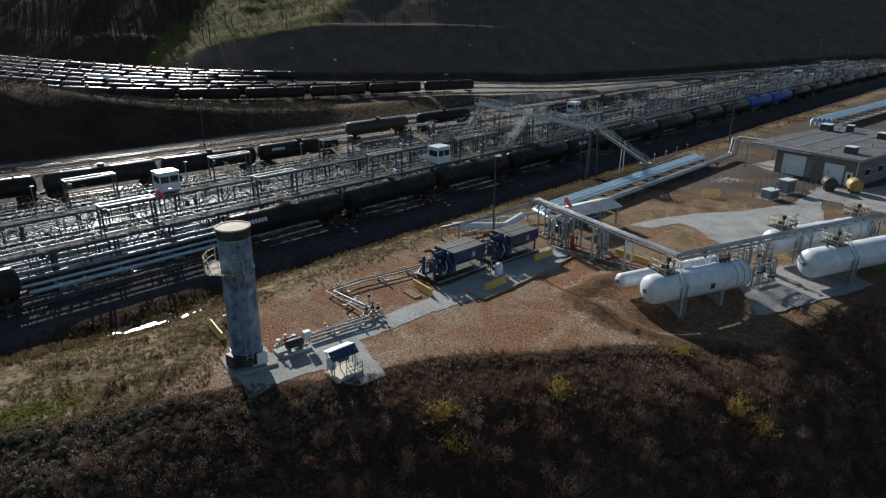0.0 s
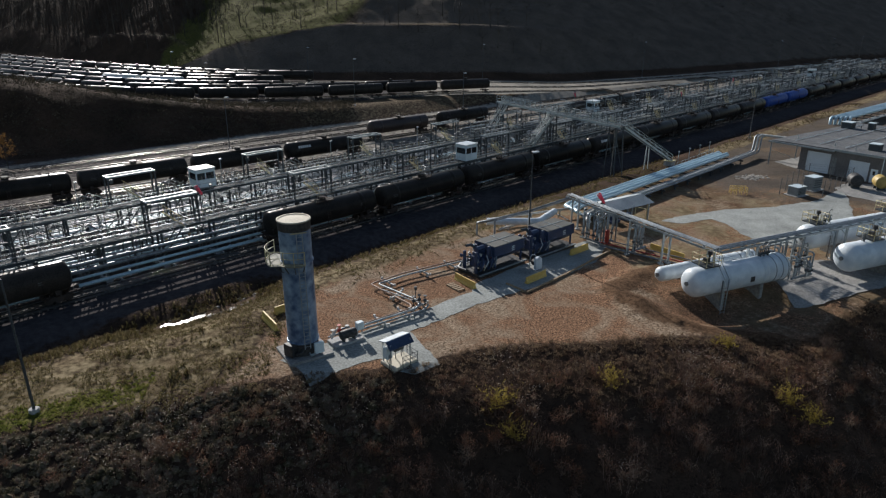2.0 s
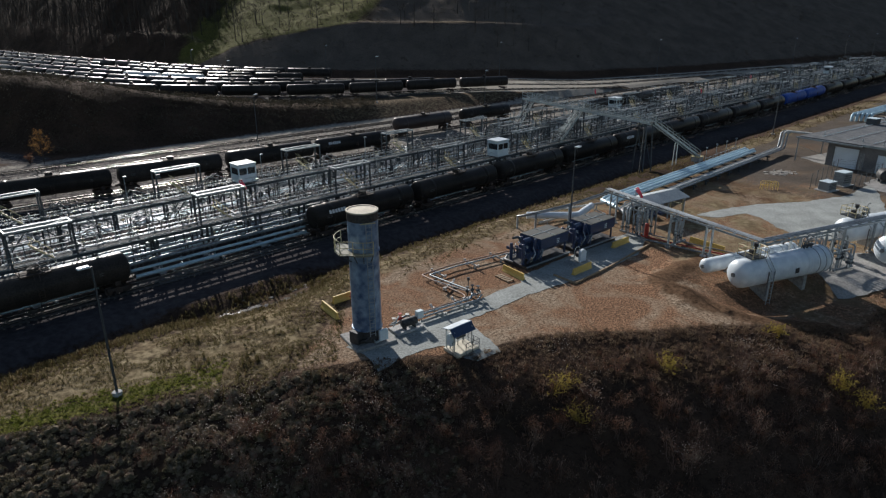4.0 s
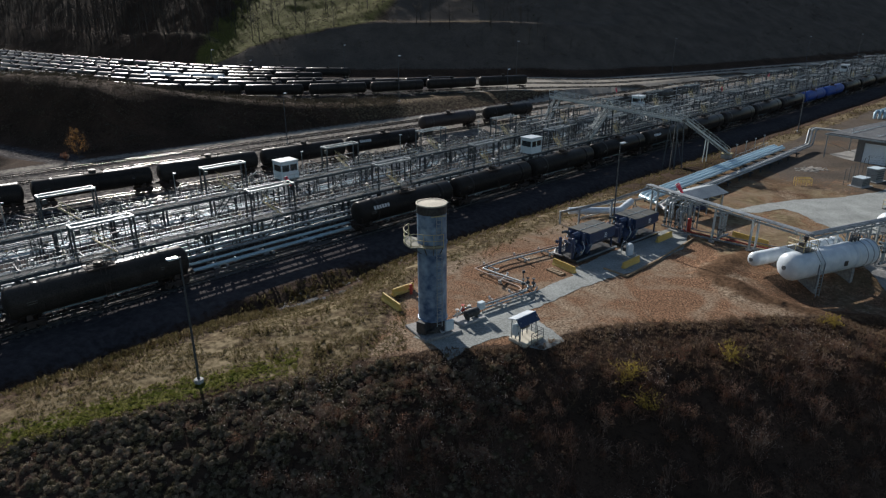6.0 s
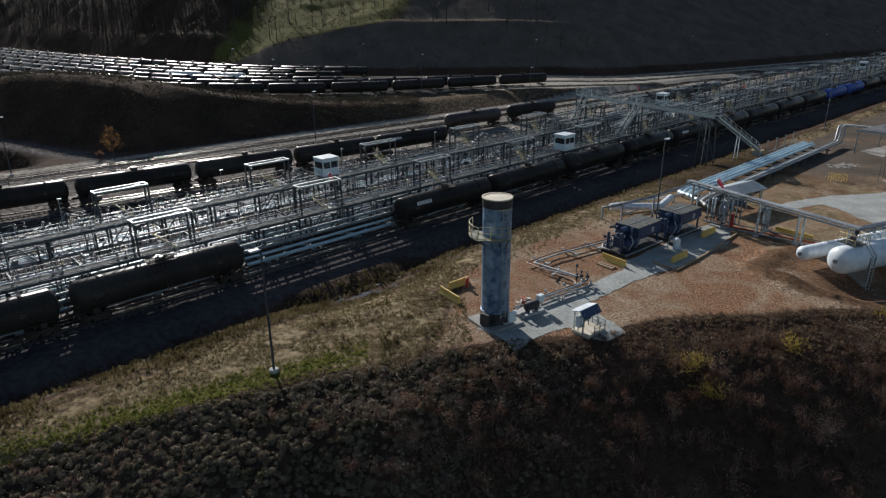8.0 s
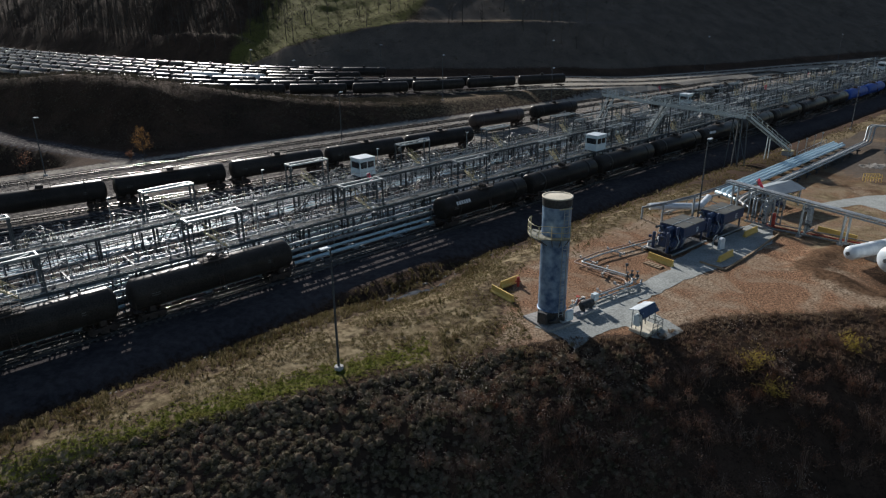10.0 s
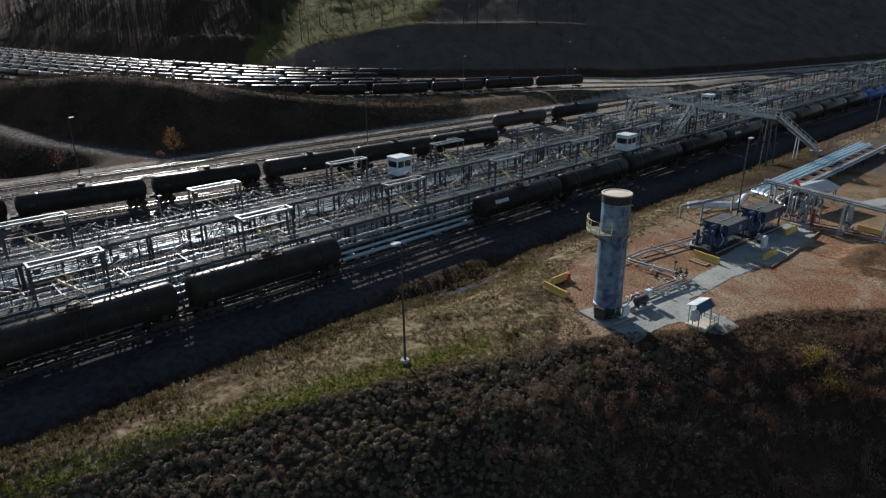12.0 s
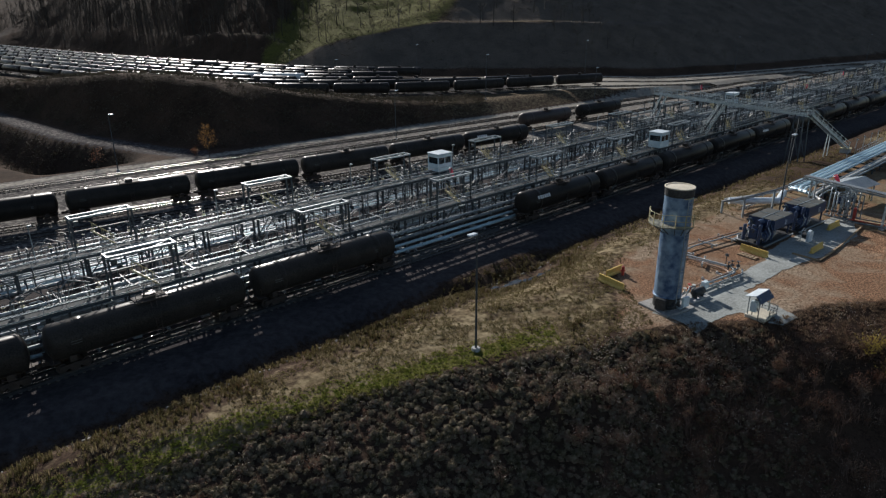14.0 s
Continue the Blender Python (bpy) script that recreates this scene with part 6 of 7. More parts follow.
# ---- white vessels ----
def vessel(length, r, zc, label, platforms=(), valves=(), saddle_x=0.3):
    t = thing("storage_vessel", Matrix.Identity(4), label, "storage vessel", "white storage vessels")
    part("shell", B().lathe(capsule(length, r, 0.62), pose(length / 2, 0, zc), 36), M["white_paint"], t)
    for x in (length * 0.22, length * 0.5, length * 0.78):
        part("weld_band", B().lathe([(x - 0.05, r + 0.001), (x - 0.04, r + 0.012), (x + 0.04, r + 0.012), (x + 0.05, r + 0.001)], pose(0, 0, zc), 36), M["white_paint"], t)
    for f in (saddle_x, 1 - saddle_x):
        x = length * f
        top = zc - 0.5 * r
        part("saddle", B().box((x, 0, (top - 1.6) / 2), (0.42, r * 1.5, top + 1.6), bevel=0.04), M["slab"], t, "grey saddle support")
        part("wear_plate", B().lathe([(x - 0.32, r + 0.002), (x - 0.31, r + 0.02), (x + 0.31, r + 0.02), (x + 0.32, r + 0.002)], pose(0, 0, zc), 36), M["white_paint"], t)
    part("manway", B().cyl((0.02, 0, zc), (-0.1, 0, zc), 0.2, 16), M["pipe_dull"], t)
    part("marking_plate", B().box((length * 0.55, -r - 0.012, zc - 0.1), (0.5, 0.02, 0.5)), M["stack_dark"], t, "small dark sign plate")
    for k, f in enumerate(valves):
        x = length * f
        v = B().cyl((x, 0, zc + r - 0.05), (x, 0, zc + r + 0.3), 0.09, 8)
        valve(v, x, 0, zc + r + 0.3)
        part("top_valve", v, M["steel_dark"], t)
        part("relief_pipe", B().tube([(x, 0.2, zc + r - 0.1), (x, 0.2, zc + r + 0.9 + 0.25 * (k % 2)), (x + 0.15, 0.2, zc + r + 1.05 + 0.25 * (k % 2)), (x + 0.45, 0.2, zc + r + 0.95 + 0.25 * (k % 2))], 0.05, 8), M["pipe_dull"], t)
    for f in (0.8, 0.87, 0.93):
        x = length * f
        part("strap", B().lathe([(x - 0.05, r + 0.002), (x - 0.04, r + 0.03), (x + 0.04, r + 0.03), (x + 0.05, r + 0.002)], pose(0, 0, zc), 36), M["galv"], t, "grey steel strap")
    for f in platforms:
        z, x, y0, y1 = zc + r + 0.08, length * f, -0.5, 1.3
        part("platform", B().box((x, (y0 + y1) / 2, z), (1.7, y1 - y0, 0.07)), M["grating"], t)
        ring = [(x - 0.85, y0), (x + 0.85, y0), (x + 0.85, y1), (x - 0.85, y1)]
        for a, c in zip(ring, ring[1:] + ring[:1]):
            for q in (0.0, 0.5):
                p = (a[0] + (c[0] - a[0]) * q, a[1] + (c[1] - a[1]) * q)
                part("guard_post", B().beam((*p, z), (*p, z + 1.0), 0.045, 0.045), M["yellow_pale"], t)
        for h in (0.5, 1.0):
            part("guard_rail", B().tube([(*p, z + h) for p in ring + ring[:1]], 0.024, 6), M["yellow_pale"], t, "pale yellow guard rail")
        part("control_valve", B().cyl((x + 0.2, 0.3, z), (x + 0.2, 0.3, z + 1.0), 0.1, 8).cyl((x + 0.2, 0.3, z + 0.9), (x + 0.2, 0.3, z + 1.25), 0.22, 10).box((x - 0.3, 0.2, z + 0.45), (0.4, 0.35, 0.5)), M["stack_dark"], t, "black control valve")
        lx, ly = x + 0.75, -r - 0.22
        for dx in (-0.25, 0.25):
            part("ladder_rail", B().tube([(lx + dx, ly, -0.9), (lx + dx, ly, zc + 0.35 * r), (lx + dx, -0.55, z + 0.15), (lx + dx, -0.55, z + 1.0)], 0.035, 6), M["galv"], t)
        lr = B().box((0, 0, 0), (0.5, 0.035, 0.035)).mesh("rung", M["galv"])
        for k in range(int((zc + 0.9) / 0.3)):
            part("rung", lr, None, t).location = (lx, ly, -0.75 + 0.3 * k)
        part("ladder_frame", B().box((lx - 0.35, ly + 0.1, zc - r * 0.6), (0.08, 0.08, 2.4)).box((lx + 0.35, ly + 0.1, zc - r * 0.6), (0.08, 0.08, 2.4)), M["pipe_dull"], t)
    return t


def at_ground(x, y, turn):
    return pose(x, y, ground(x, y), 0, 0, turn)


vessel(11.9, 1.34, 1.95, "white storage vessel on grey saddles at the pad edge", (0.2,), (0.72, 0.76, 0.8)).matrix_basis = pose(22.3, 50.95, 0, 0, 0, 19)
vessel(12.6, 0.72, 1.35, "slim white storage vessel behind the larger one", (), (0.85,)).matrix_basis = pose(21.14, 54.6, 0, 0, 0, 20)
vessel(19.0, 1.42, 2.3, "long white storage vessel on saddles", (0.22,), (0.14,)).matrix_basis = pose(39.6, 55.2, 0, 0, 0, 18)
vessel(15.6, 1.34, 2.3, "long white storage vessel further back on saddles", (0.13, 0.86), (0.2, 0.24)).matrix_basis = pose(39.3, 61.3, 0, 0, 0, 18)
drape("vessel_slab", [(33.0, 51.0), (37.5, 51.2), (41.5, 52.6), (47, 55), (46, 60), (40.5, 60.5), (33.5, 57.5)], 0.07, M["slab"], "grey concrete slab under the vessels, darkened for shade", "slab", 1.5)

drape("apron", [(63.4, 101.2), (72, 105.2), (70.5, 110.5), (62.6, 106.6)], 0.06, M["slab"], "grey concrete apron beside the canopy", "apron", 2.0)
drape("apron", [(61.7, 88.6), (61.0, 84.3), (65.3, 77.6), (86, 84), (86, 95), (71, 89.6), (66, 91.6)], 0.06, M["slab"], "grey concrete walk beside the air conditioners", "apron", 2.0)

# ---- block building with roller doors ----
M["door_white"] = material("pale_roller_door", (0.68, 0.74, 0.78), (0.78, 0.84, 0.88), 0.5, scale=1, fine=6, bump=0.03)
HB, LU, LV, ROOF_V = 4.25, 30.0, 12.6, 17.4
bld = thing("control_building", pose(70.2, 90.6, 0, 0, 0, 31), "single-storey grey block building with a flat roof", "building")


def wall_u(y0, y1, z0, z1):
    part("wall", B().box((0.15, (y0 + y1) / 2, (z0 + z1) / 2), (0.3, y1 - y0, z1 - z0)), M["red_brick"], bld)


DOORS = [(1.9, 4.9, 2.95), (7.7, 11.5, 3.3)]
y = 0.0
for a, c, h in DOORS:
    wall_u(y, a, -0.2, HB - 0.3)
    wall_u(a, c, h, HB - 0.3)
    d = part("roller_door", B().box((0.2, (a + c) / 2, h / 2), (0.08, c - a, h)), M["door_white"], bld, "pale closed roller door")
    for k in range(6):
        part("slat", B().box((0.155, (a + c) / 2, 0.25 + h / 6 * k), (0.03, c - a - 0.05, 0.05)), M["door_white"], d)
    y = c
wall_u(y, LV, -0.2, HB - 0.3)
person = part("person_door", B().box((-0.03, 1.05, 1.05), (0.06, 1.0, 2.1)), M["door_white"], bld, "pale steel door")
part("door_window", B().box((-0.07, 1.05, 1.5), (0.02, 0.35, 0.6)), M["glass"], person, "dark door window")
part("door_panel", B().box((-0.03, 7.1, 1.5), (0.06, 0.75, 2.7)), M["slab"], bld, "grey steel side panel")
part("downpipe", B().box((-0.06, 0.06, 2.0), (0.1, 0.1, 4.0)), M["cabin_white"], bld, "pale downpipe")
part("wall", B().box((LU / 2 + 0.15, 0.15, (HB - 0.5) / 2), (LU - 0.3, 0.3, HB - 0.1)), M["red_brick"], bld)
part("wall", B().box((LU / 2 + 0.15, LV - 0.15, (HB - 0.5) / 2), (LU - 0.3, 0.3, HB - 0.1)), M["red_brick"], bld)
part("wall", B().box((LU - 0.15, LV / 2, (HB - 0.5) / 2), (0.3, LV - 0.62, HB - 0.1)), M["red_brick"], bld)
for x in (3.5, 8.0, 13.0):
    w = part("window", B().box((x, -0.02, 1.9), (1.4, 0.06, 1.0)), M["glass"], bld, "dark window")
    part("frame", B().box((x, -0.05, 1.38), (1.5, 0.1, 0.06)).box((x, -0.05, 2.42), (1.5, 0.1, 0.06)), M["cabin_white"], w)
part("roof", B().box((LU / 2, ROOF_V / 2 - 0.2, HB - 0.15), (LU + 0.9, ROOF_V + 0.4, 0.25), bevel=0.03), M["roof"], bld, "dark gravelled flat roof")
part("roof_trim", B().box((LU / 2, -0.43, HB - 0.12), (LU + 1.0, 0.06, 0.36)), M["galv"], bld, "pale metal roof edging")
part("roof_trim", B().box((-0.48, 3.4, HB - 0.12), (0.06, 7.6, 0.36)), M["galv"], bld, "pale metal roof edging")
part("canopy", B().box((-0.75, 12.2, HB - 0.24), (0.9, 10.6, 0.14), bevel=0.02), M["steel_dark"], bld, "dark canopy over the doors")
part("canopy_gutter", B().box((-1.25, 12.2, HB - 0.2), (0.12, 10.7, 0.22)), M["galv"], bld, "pale gutter")
for xx, yy in ((-0.9, 17.2), (8.0, 17.2)):
    part("canopy_post", B().box((xx, yy, (HB - 0.3) / 2), (0.14, 0.14, HB - 0.3)), M["galv"], bld)
part("canopy_brace", B().beam((-0.9, 17.2, 2.6), (0.3, 12.7, 1.4), 0.05, 0.05), M["galv"], bld)
for x, yy, sx, sy, h in ((4.1, 3.2, 1.6, 1.5, 1.0), (22.4, 15.6, 2.0, 1.7, 1.1), (21.6, 5.6, 1.8, 1.5, 1.0), (24.0, 12.2, 1.2, 1.0, 1.2)):
    a = part("roof_unit", B().box((x, yy, HB + h / 2 - 0.02), (sx, sy, h), bevel=0.04), M["steel_dark"], bld, "grey rooftop unit")
    part("unit_lid", B().box((x, yy, HB + h + 0.02), (sx + 0.15, sy + 0.15, 0.08)), M["cabin_white"], a, "pale lid")
    part("unit_grille", B().box((x, yy - sy / 2 - 0.01, HB + h * 0.45), (sx * 0.7, 0.04, h * 0.5)), M["stack_dark"], a)
for yy, zz in ((6.5, 0.1), (10.5, 0.12), (14.5, 0.1)):
    part("roof_pipe", B().cyl((1.5, yy, HB + zz), (28, yy + 1.0, HB + zz), 0.05, 8), M["cabin_white"], bld)
for k in range(7):
    part("roof_seam", B().box((2.5 + 4.0 * k, ROOF_V / 2 - 0.2, HB - 0.015), (0.12, ROOF_V - 0.6, 0.03)), M["slab"], bld)
for x, yy in ((2.2, 8.4), (4.2, 15.5), (12, 3.4), (20, 4.4), (24, 14.0), (1.6, 5.0)):
    part("roof_vent", B().cyl((x, yy, HB - 0.05), (x, yy, HB + 0.5), 0.09, 8), M["galv"], bld)
part("roof_rail", rails_on(B(), (8, 0.0, HB), (28, 0.0, HB), 1.0, 0.02, 2.0, False), M["galv"], bld)


M["cabinet_grey"] = material("blue_grey_cabinet_paint", (0.16, 0.18, 0.185), (0.26, 0.285, 0.29), 0.5, scale=1, fine=9, bump=0.04)
M["faded_yellow"] = material("faded_yellow_paint", (0.3, 0.21, 0.06), (0.44, 0.32, 0.1), 0.55, scale=0.8, fine=6)


def hvac(label):
    t = thing("air_conditioner", Matrix.Identity(4), label, "air conditioner", "air conditioners")
    part("cabinet", B().box((0, 0, 0.95), (2.0, 1.4, 1.7), bevel=0.04), M["cabinet_grey"], t)
    part("top_cover", B().box((0, 0, 1.83), (2.05, 1.45, 0.08), bevel=0.02), M["cabin_white"], t)
    for k in range(4):
        part("louvre", B().box((0, -0.71, 0.5 + 0.3 * k), (1.6, 0.04, 0.16)), M["steel_dark"], t)
    part("pad", B().box((0, 0, 0.05), (2.6, 2.0, 0.14)), M["concrete"], t)
    return t


spots(hvac("grey air conditioning cabinet on a concrete pad"), [at_ground(58.0, 88.4, 25) @ Matrix.Diagonal((1.05, 1.1, 1.1, 1)), at_ground(53.9, 85.6, 25) @ Matrix.Diagonal((0.95, 1.0, 0.66, 1))])
pen = thing("chain_fence", Matrix.Identity(4), "wire fence pen round the air conditioners", "fence")
corners = [(51.8, 86.3), (57.0, 84.3), (66.5, 91.8), (61.5, 95.0), (51.8, 86.3)]
for a, c in zip(corners, corners[1:]):
    n = max(1, round(math.hypot(c[0] - a[0], c[1] - a[1]) / 2.6))
    for i in range(n):
        x, y = a[0] + (c[0] - a[0]) * i / n, a[1] + (c[1] - a[1]) * i / n
        part("post", B().beam((x, y, -0.1), (x, y, 2.4), 0.06, 0.06), M["steel_dark"], pen)
    for z in (0.1, 0.5, 0.9, 1.3, 1.7, 2.1, 2.35):
        part("wire", B().beam((*a, z), (*c, z), 0.016, 0.016), M["steel_dark"], pen)


def small_tank(mat, label, r=0.9, ln=2.2):
    t = thing("fuel_tank", Matrix.Identity(4), label, "fuel tank", "fuel tanks")
    part("shell", B().lathe(capsule(ln, r, 0.25), pose(0, 0, r + 0.35), 22), mat, t)
    for x in (-ln * 0.28, ln * 0.28):
        part("saddle", B().box((x, 0, 0.3), (0.2, r * 1.3, 0.6)), M["steel_dark"], t)
    return t


small_tank(M["faded_yellow"], "yellow fuel tank beside the building").matrix_basis = at_ground(67.9, 87.6, 70)
small_tank(M["stack_dark"], "black fuel tank beside the building").matrix_basis = at_ground(64.9, 88.9, 70)
stands = thing("hose_rack", at_ground(44.6, 86.4, -10), "yellow pipe stand on the gravel", "pipe stand")
part("frame", rails_on(rails_on(B(), (0, 0, 0), (2.2, 0, 0), 1.1, 0.035, 0.7, False), (0, 0.8, 0), (2.2, 0.8, 0), 1.1, 0.035, 0.7, False), M["yellow"], stands)
M["rubble"] = material("pale_rubble", (0.2, 0.185, 0.16), (0.36, 0.335, 0.295), 0.9, scale=1, fine=4)
rub = B()
rr = random.Random(9)
for k in range(150):
    x, y = rr.gauss(0, 1.1), rr.gauss(0, 0.75)
    rub.box((x, y, 0.0 + 0.22 * math.exp(-x * x - 2 * y * y)), (rr.uniform(0.15, 0.6), rr.uniform(0.15, 0.45), rr.uniform(0.08, 0.2)), rz=rr.uniform(0, 90), bevel=0.05)
tagged(solid("rubble_heap", rub, M["rubble"], at_ground(52.9, 95.9, 10), "low heap of pale rubble by the pipeway", "rubble heap", kind="stuff"))

# ---- standing water in the ditch ----
wm = bpy.data.materials.new("still_water")
wm.use_nodes = True
wb = wm.node_tree.nodes["Principled BSDF"]
wb.inputs["Base Color"].default_value, wb.inputs["Roughness"].default_value = (0.02, 0.022, 0.02, 1), 0.13
wtc, wno, wbp = wm.node_tree.nodes.new("ShaderNodeTexCoord"), wm.node_tree.nodes.new("ShaderNodeTexNoise"), wm.node_tree.nodes.new("ShaderNodeBump")
wno.inputs["Scale"].default_value, wno.inputs["Detail"].default_value = 3.5, 4
wbp.inputs["Strength"].default_value, wbp.inputs["Distance"].default_value = 0.55, 0.03
wm.node_tree.links.new(wtc.outputs["Object"], wno.inputs["Vector"])
wm.node_tree.links.new(wno.outputs["Fac"], wbp.inputs["Height"])
wm.node_tree.links.new(wbp.outputs[0], wb.inputs["Normal"])


# ---- plants ----
def soup(name, tris, mat, label, category):
    """One mesh from an array of triangles (n, 3, 3)."""
    tris = np.asarray(tris, dtype=np.float32).reshape(-1, 3, 3)
    n = len(tris)
    me = bpy.data.meshes.new(name)
    me.vertices.add(3 * n)
    me.vertices.foreach_set("co", tris.ravel())
    me.loops.add(3 * n)
    me.loops.foreach_set("vertex_index", np.arange(3 * n, dtype=np.int32))
    me.polygons.add(n)
    me.polygons.foreach_set("loop_start", np.arange(0, 3 * n, 3, dtype=np.int32))
    me.materials.append(mat)
    me.update(calc_edges=True)
    return me


rng = np.random.default_rng(7)


def spikes(base, tip, r):
    """Thin three-sided spikes from base points to tips, as triangles."""
    d = tip - base
    ln = np.linalg.norm(d, axis=1, keepdims=True) + 1e-6
    d = d / ln
    a = np.cross(d, np.array([0.31, 0.77, 0.55]))
    a /= np.linalg.norm(a, axis=1, keepdims=True) + 1e-6
    b = np.cross(d, a)
    r = np.broadcast_to(np.asarray(r, dtype=float).reshape(-1, 1), (len(base), 1))
    c = [base + r * (a * math.cos(q) + b * math.sin(q)) for q in (0, 2.094, 4.189)]
    return np.concatenate([np.stack([c[i], c[(i + 1) % 3], tip], 1) for i in range(3)])


def leaves(points, size):
    """Small folded diamonds at points, turned every way."""
    n = len(points)
    d = rng.normal(size=(n, 3))
    d /= np.linalg.norm(d, axis=1, keepdims=True)
    e = np.cross(d, rng.normal(size=(n, 3)))
    e /= np.linalg.norm(e, axis=1, keepdims=True)
    s = size * rng.uniform(0.6, 1.3, (n, 1))
    a, b, c, f = points - d * s, points + e * s * 0.5, points + d * s, points - e * s * 0.5
    return np.concatenate([np.stack([a, b, c], 1), np.stack([a, c, f], 1)])


def shrub(stems, h, spread, twigs, leaf_n, leaf_size, droop=0.2):
    """Triangles of stems and of leaves for a shrub about the origin."""
    ang = rng.uniform(0, 2 * math.pi, stems)
    lean = rng.uniform(0.05, 1.0, stems) * spread
    hh = h * rng.uniform(0.55, 1.0, stems)
    base = np.stack([rng.normal(0, 0.12, stems), rng.normal(0, 0.12, stems), np.full(stems, -0.15)], 1)
    mid = base + np.stack([np.cos(ang) * lean * 0.4, np.sin(ang) * lean * 0.4, hh * 0.6], 1)
    tip = base + np.stack([np.cos(ang) * lean, np.sin(ang) * lean, hh - droop * lean], 1)
    wood = [spikes(base, mid * 1.02 - base * 0.02, 0.014), spikes(mid - (mid - base) * 0.1, tip, 0.009)]
    f = rng.uniform(0.3, 1.0, (stems, twigs, 1))
    start = mid[:, None] * (1 - f) + tip[:, None] * f
    start = np.where(f < 0.5, base[:, None] * (1 - 2 * f) + mid[:, None] * 2 * f, mid[:, None] * (2 - 2 * f) + tip[:, None] * (2 * f - 1)).reshape(-1, 3)
    dirs = rng.normal(size=start.shape) * 0.5 + np.array([0, 0, 0.45])
    end = start + dirs * h * 0.22
    wood.append(spikes(start, end, 0.006))
    pick = rng.integers(0, len(start), leaf_n)
    g = rng.uniform(0.2, 1.1, (leaf_n, 1))
    lv = leaves(start[pick] * (1 - g) + end[pick] * g, leaf_size) if leaf_n else np.zeros((0, 3, 3))
    return np.concatenate(wood), lv


def tuft(n, h, spread, w):
    """Arching blades."""
    ang = rng.uniform(0, 2 * math.pi, n)
    out = rng.uniform(0.2, 1.0, n) * spread
    hh = h * rng.uniform(0.5, 1.0, n)
    base = np.stack([np.cos(ang) * 0.06, np.sin(ang) * 0.06, np.full(n, -0.05)], 1)
    mid = np.stack([np.cos(ang) * out * 0.5, np.sin(ang) * out * 0.5, hh], 1)
    tip = np.stack([np.cos(ang) * out, np.sin(ang) * out, hh * 0.75], 1)
    side = np.stack([-np.sin(ang), np.cos(ang), np.zeros(n)], 1) * w
    return np.concatenate([np.stack([base - side, base + side, mid + side], 1), np.stack([base - side, mid + side, mid - side], 1), np.stack([mid - side, mid + side, tip], 1)])


def scatter(protos, places, smin, smax, flat=1.0, grow=None):
    """Copies of triangle sets at places (x, y), each turned and scaled."""
    out = []
    for x, y in places:
        t = protos[rng.integers(len(protos))]
        a, s = rng.uniform(0, 2 * math.pi), rng.uniform(smin, smax)
        if grow:
            s *= grow(x, y)
        c, q = math.cos(a) * s, math.sin(a) * s
        m = np.array([[c, -q, 0], [q, c, 0], [0, 0, s * flat * rng.uniform(0.8, 1.2)]])
        out.append(t @ m.T + np.array([x, y, ground(x, y)]))
    return np.concatenate(out)


def plant_material(name, tones, through=0.35, patch=1.3, rough=0.85, gloss=0.08):
    """Foliage or stems: a patchwork of tones by place, some light passing through."""
    m = bpy.data.materials.new(name)
    m.use_nodes = True
    n, l = m.node_tree.nodes, m.node_tree.links
    b, out = n["Principled BSDF"], n["Material Output"]
    tc, no, geo = n.new("ShaderNodeTexCoord"), n.new("ShaderNodeTexNoise"), n.new("ShaderNodeNewGeometry")
    no.inputs["Scale"].default_value, no.inputs["Detail"].default_value = 1 / patch, 3
    l.new(tc.outputs["Object"], no.inputs["Vector"])
    add = n.new("ShaderNodeMath")
    add.operation = "MULTIPLY_ADD"
    add.inputs[1].default_value = 0.3
    l.new(geo.outputs["Random Per Island"], add.inputs[0])
    l.new(no.outputs["Fac"], add.inputs[2])
    r = n.new("ShaderNodeValToRGB")
    while len(r.color_ramp.elements) < len(tones):
        r.color_ramp.elements.new(0.5)
    for k, (e, c) in enumerate(zip(r.color_ramp.elements, tones)):
        e.position, e.color = 0.42 + 0.46 * k / max(1, len(tones) - 1), (*c, 1)
    l.new(add.outputs[0], r.inputs[0])
    l.new(r.outputs[0], b.inputs["Base Color"])
    b.inputs["Roughness"].default_value, b.inputs["Specular IOR Level"].default_value = rough, gloss
    if through:
        tr, mx = n.new("ShaderNodeBsdfTranslucent"), n.new("ShaderNodeMixShader")
        mx.inputs[0].default_value = through
        l.new(r.outputs[0], tr.inputs["Color"])
        l.new(b.outputs[0], mx.inputs[1])
        l.new(tr.outputs[0], mx.inputs[2])
        l.new(mx.outputs[0], out.inputs["Surface"])
    return m


M["twig"] = plant_material("bare_twigs", ((0.07, 0.05, 0.04), (0.15, 0.095, 0.075), (0.25, 0.2, 0.165)), 0.2)
M["seed"] = plant_material("pale_seed_heads", ((0.45, 0.38, 0.32), (0.68, 0.62, 0.56)), 0.5, 0.5)
M["leaf_brown"] = plant_material("withered_leaves", ((0.075, 0.05, 0.025), (0.15, 0.06, 0.04), (0.2, 0.125, 0.08), (0.3, 0.23, 0.17)), 0.45)
M["leaf_yellow"] = plant_material("yellow_leaves", ((0.24, 0.18, 0.04), (0.4, 0.32, 0.085)), 0.5, 0.4)
M["leaf_orange"] = plant_material("orange_leaves", ((0.16, 0.08, 0.03), (0.24, 0.14, 0.05)), 0.35, 0.4)
M["tussock"] = plant_material("grey_green_tussock", ((0.06, 0.054, 0.03), (0.105, 0.09, 0.056), (0.2, 0.168, 0.122), (0.14, 0.082, 0.062)), 0.25, 1.1)
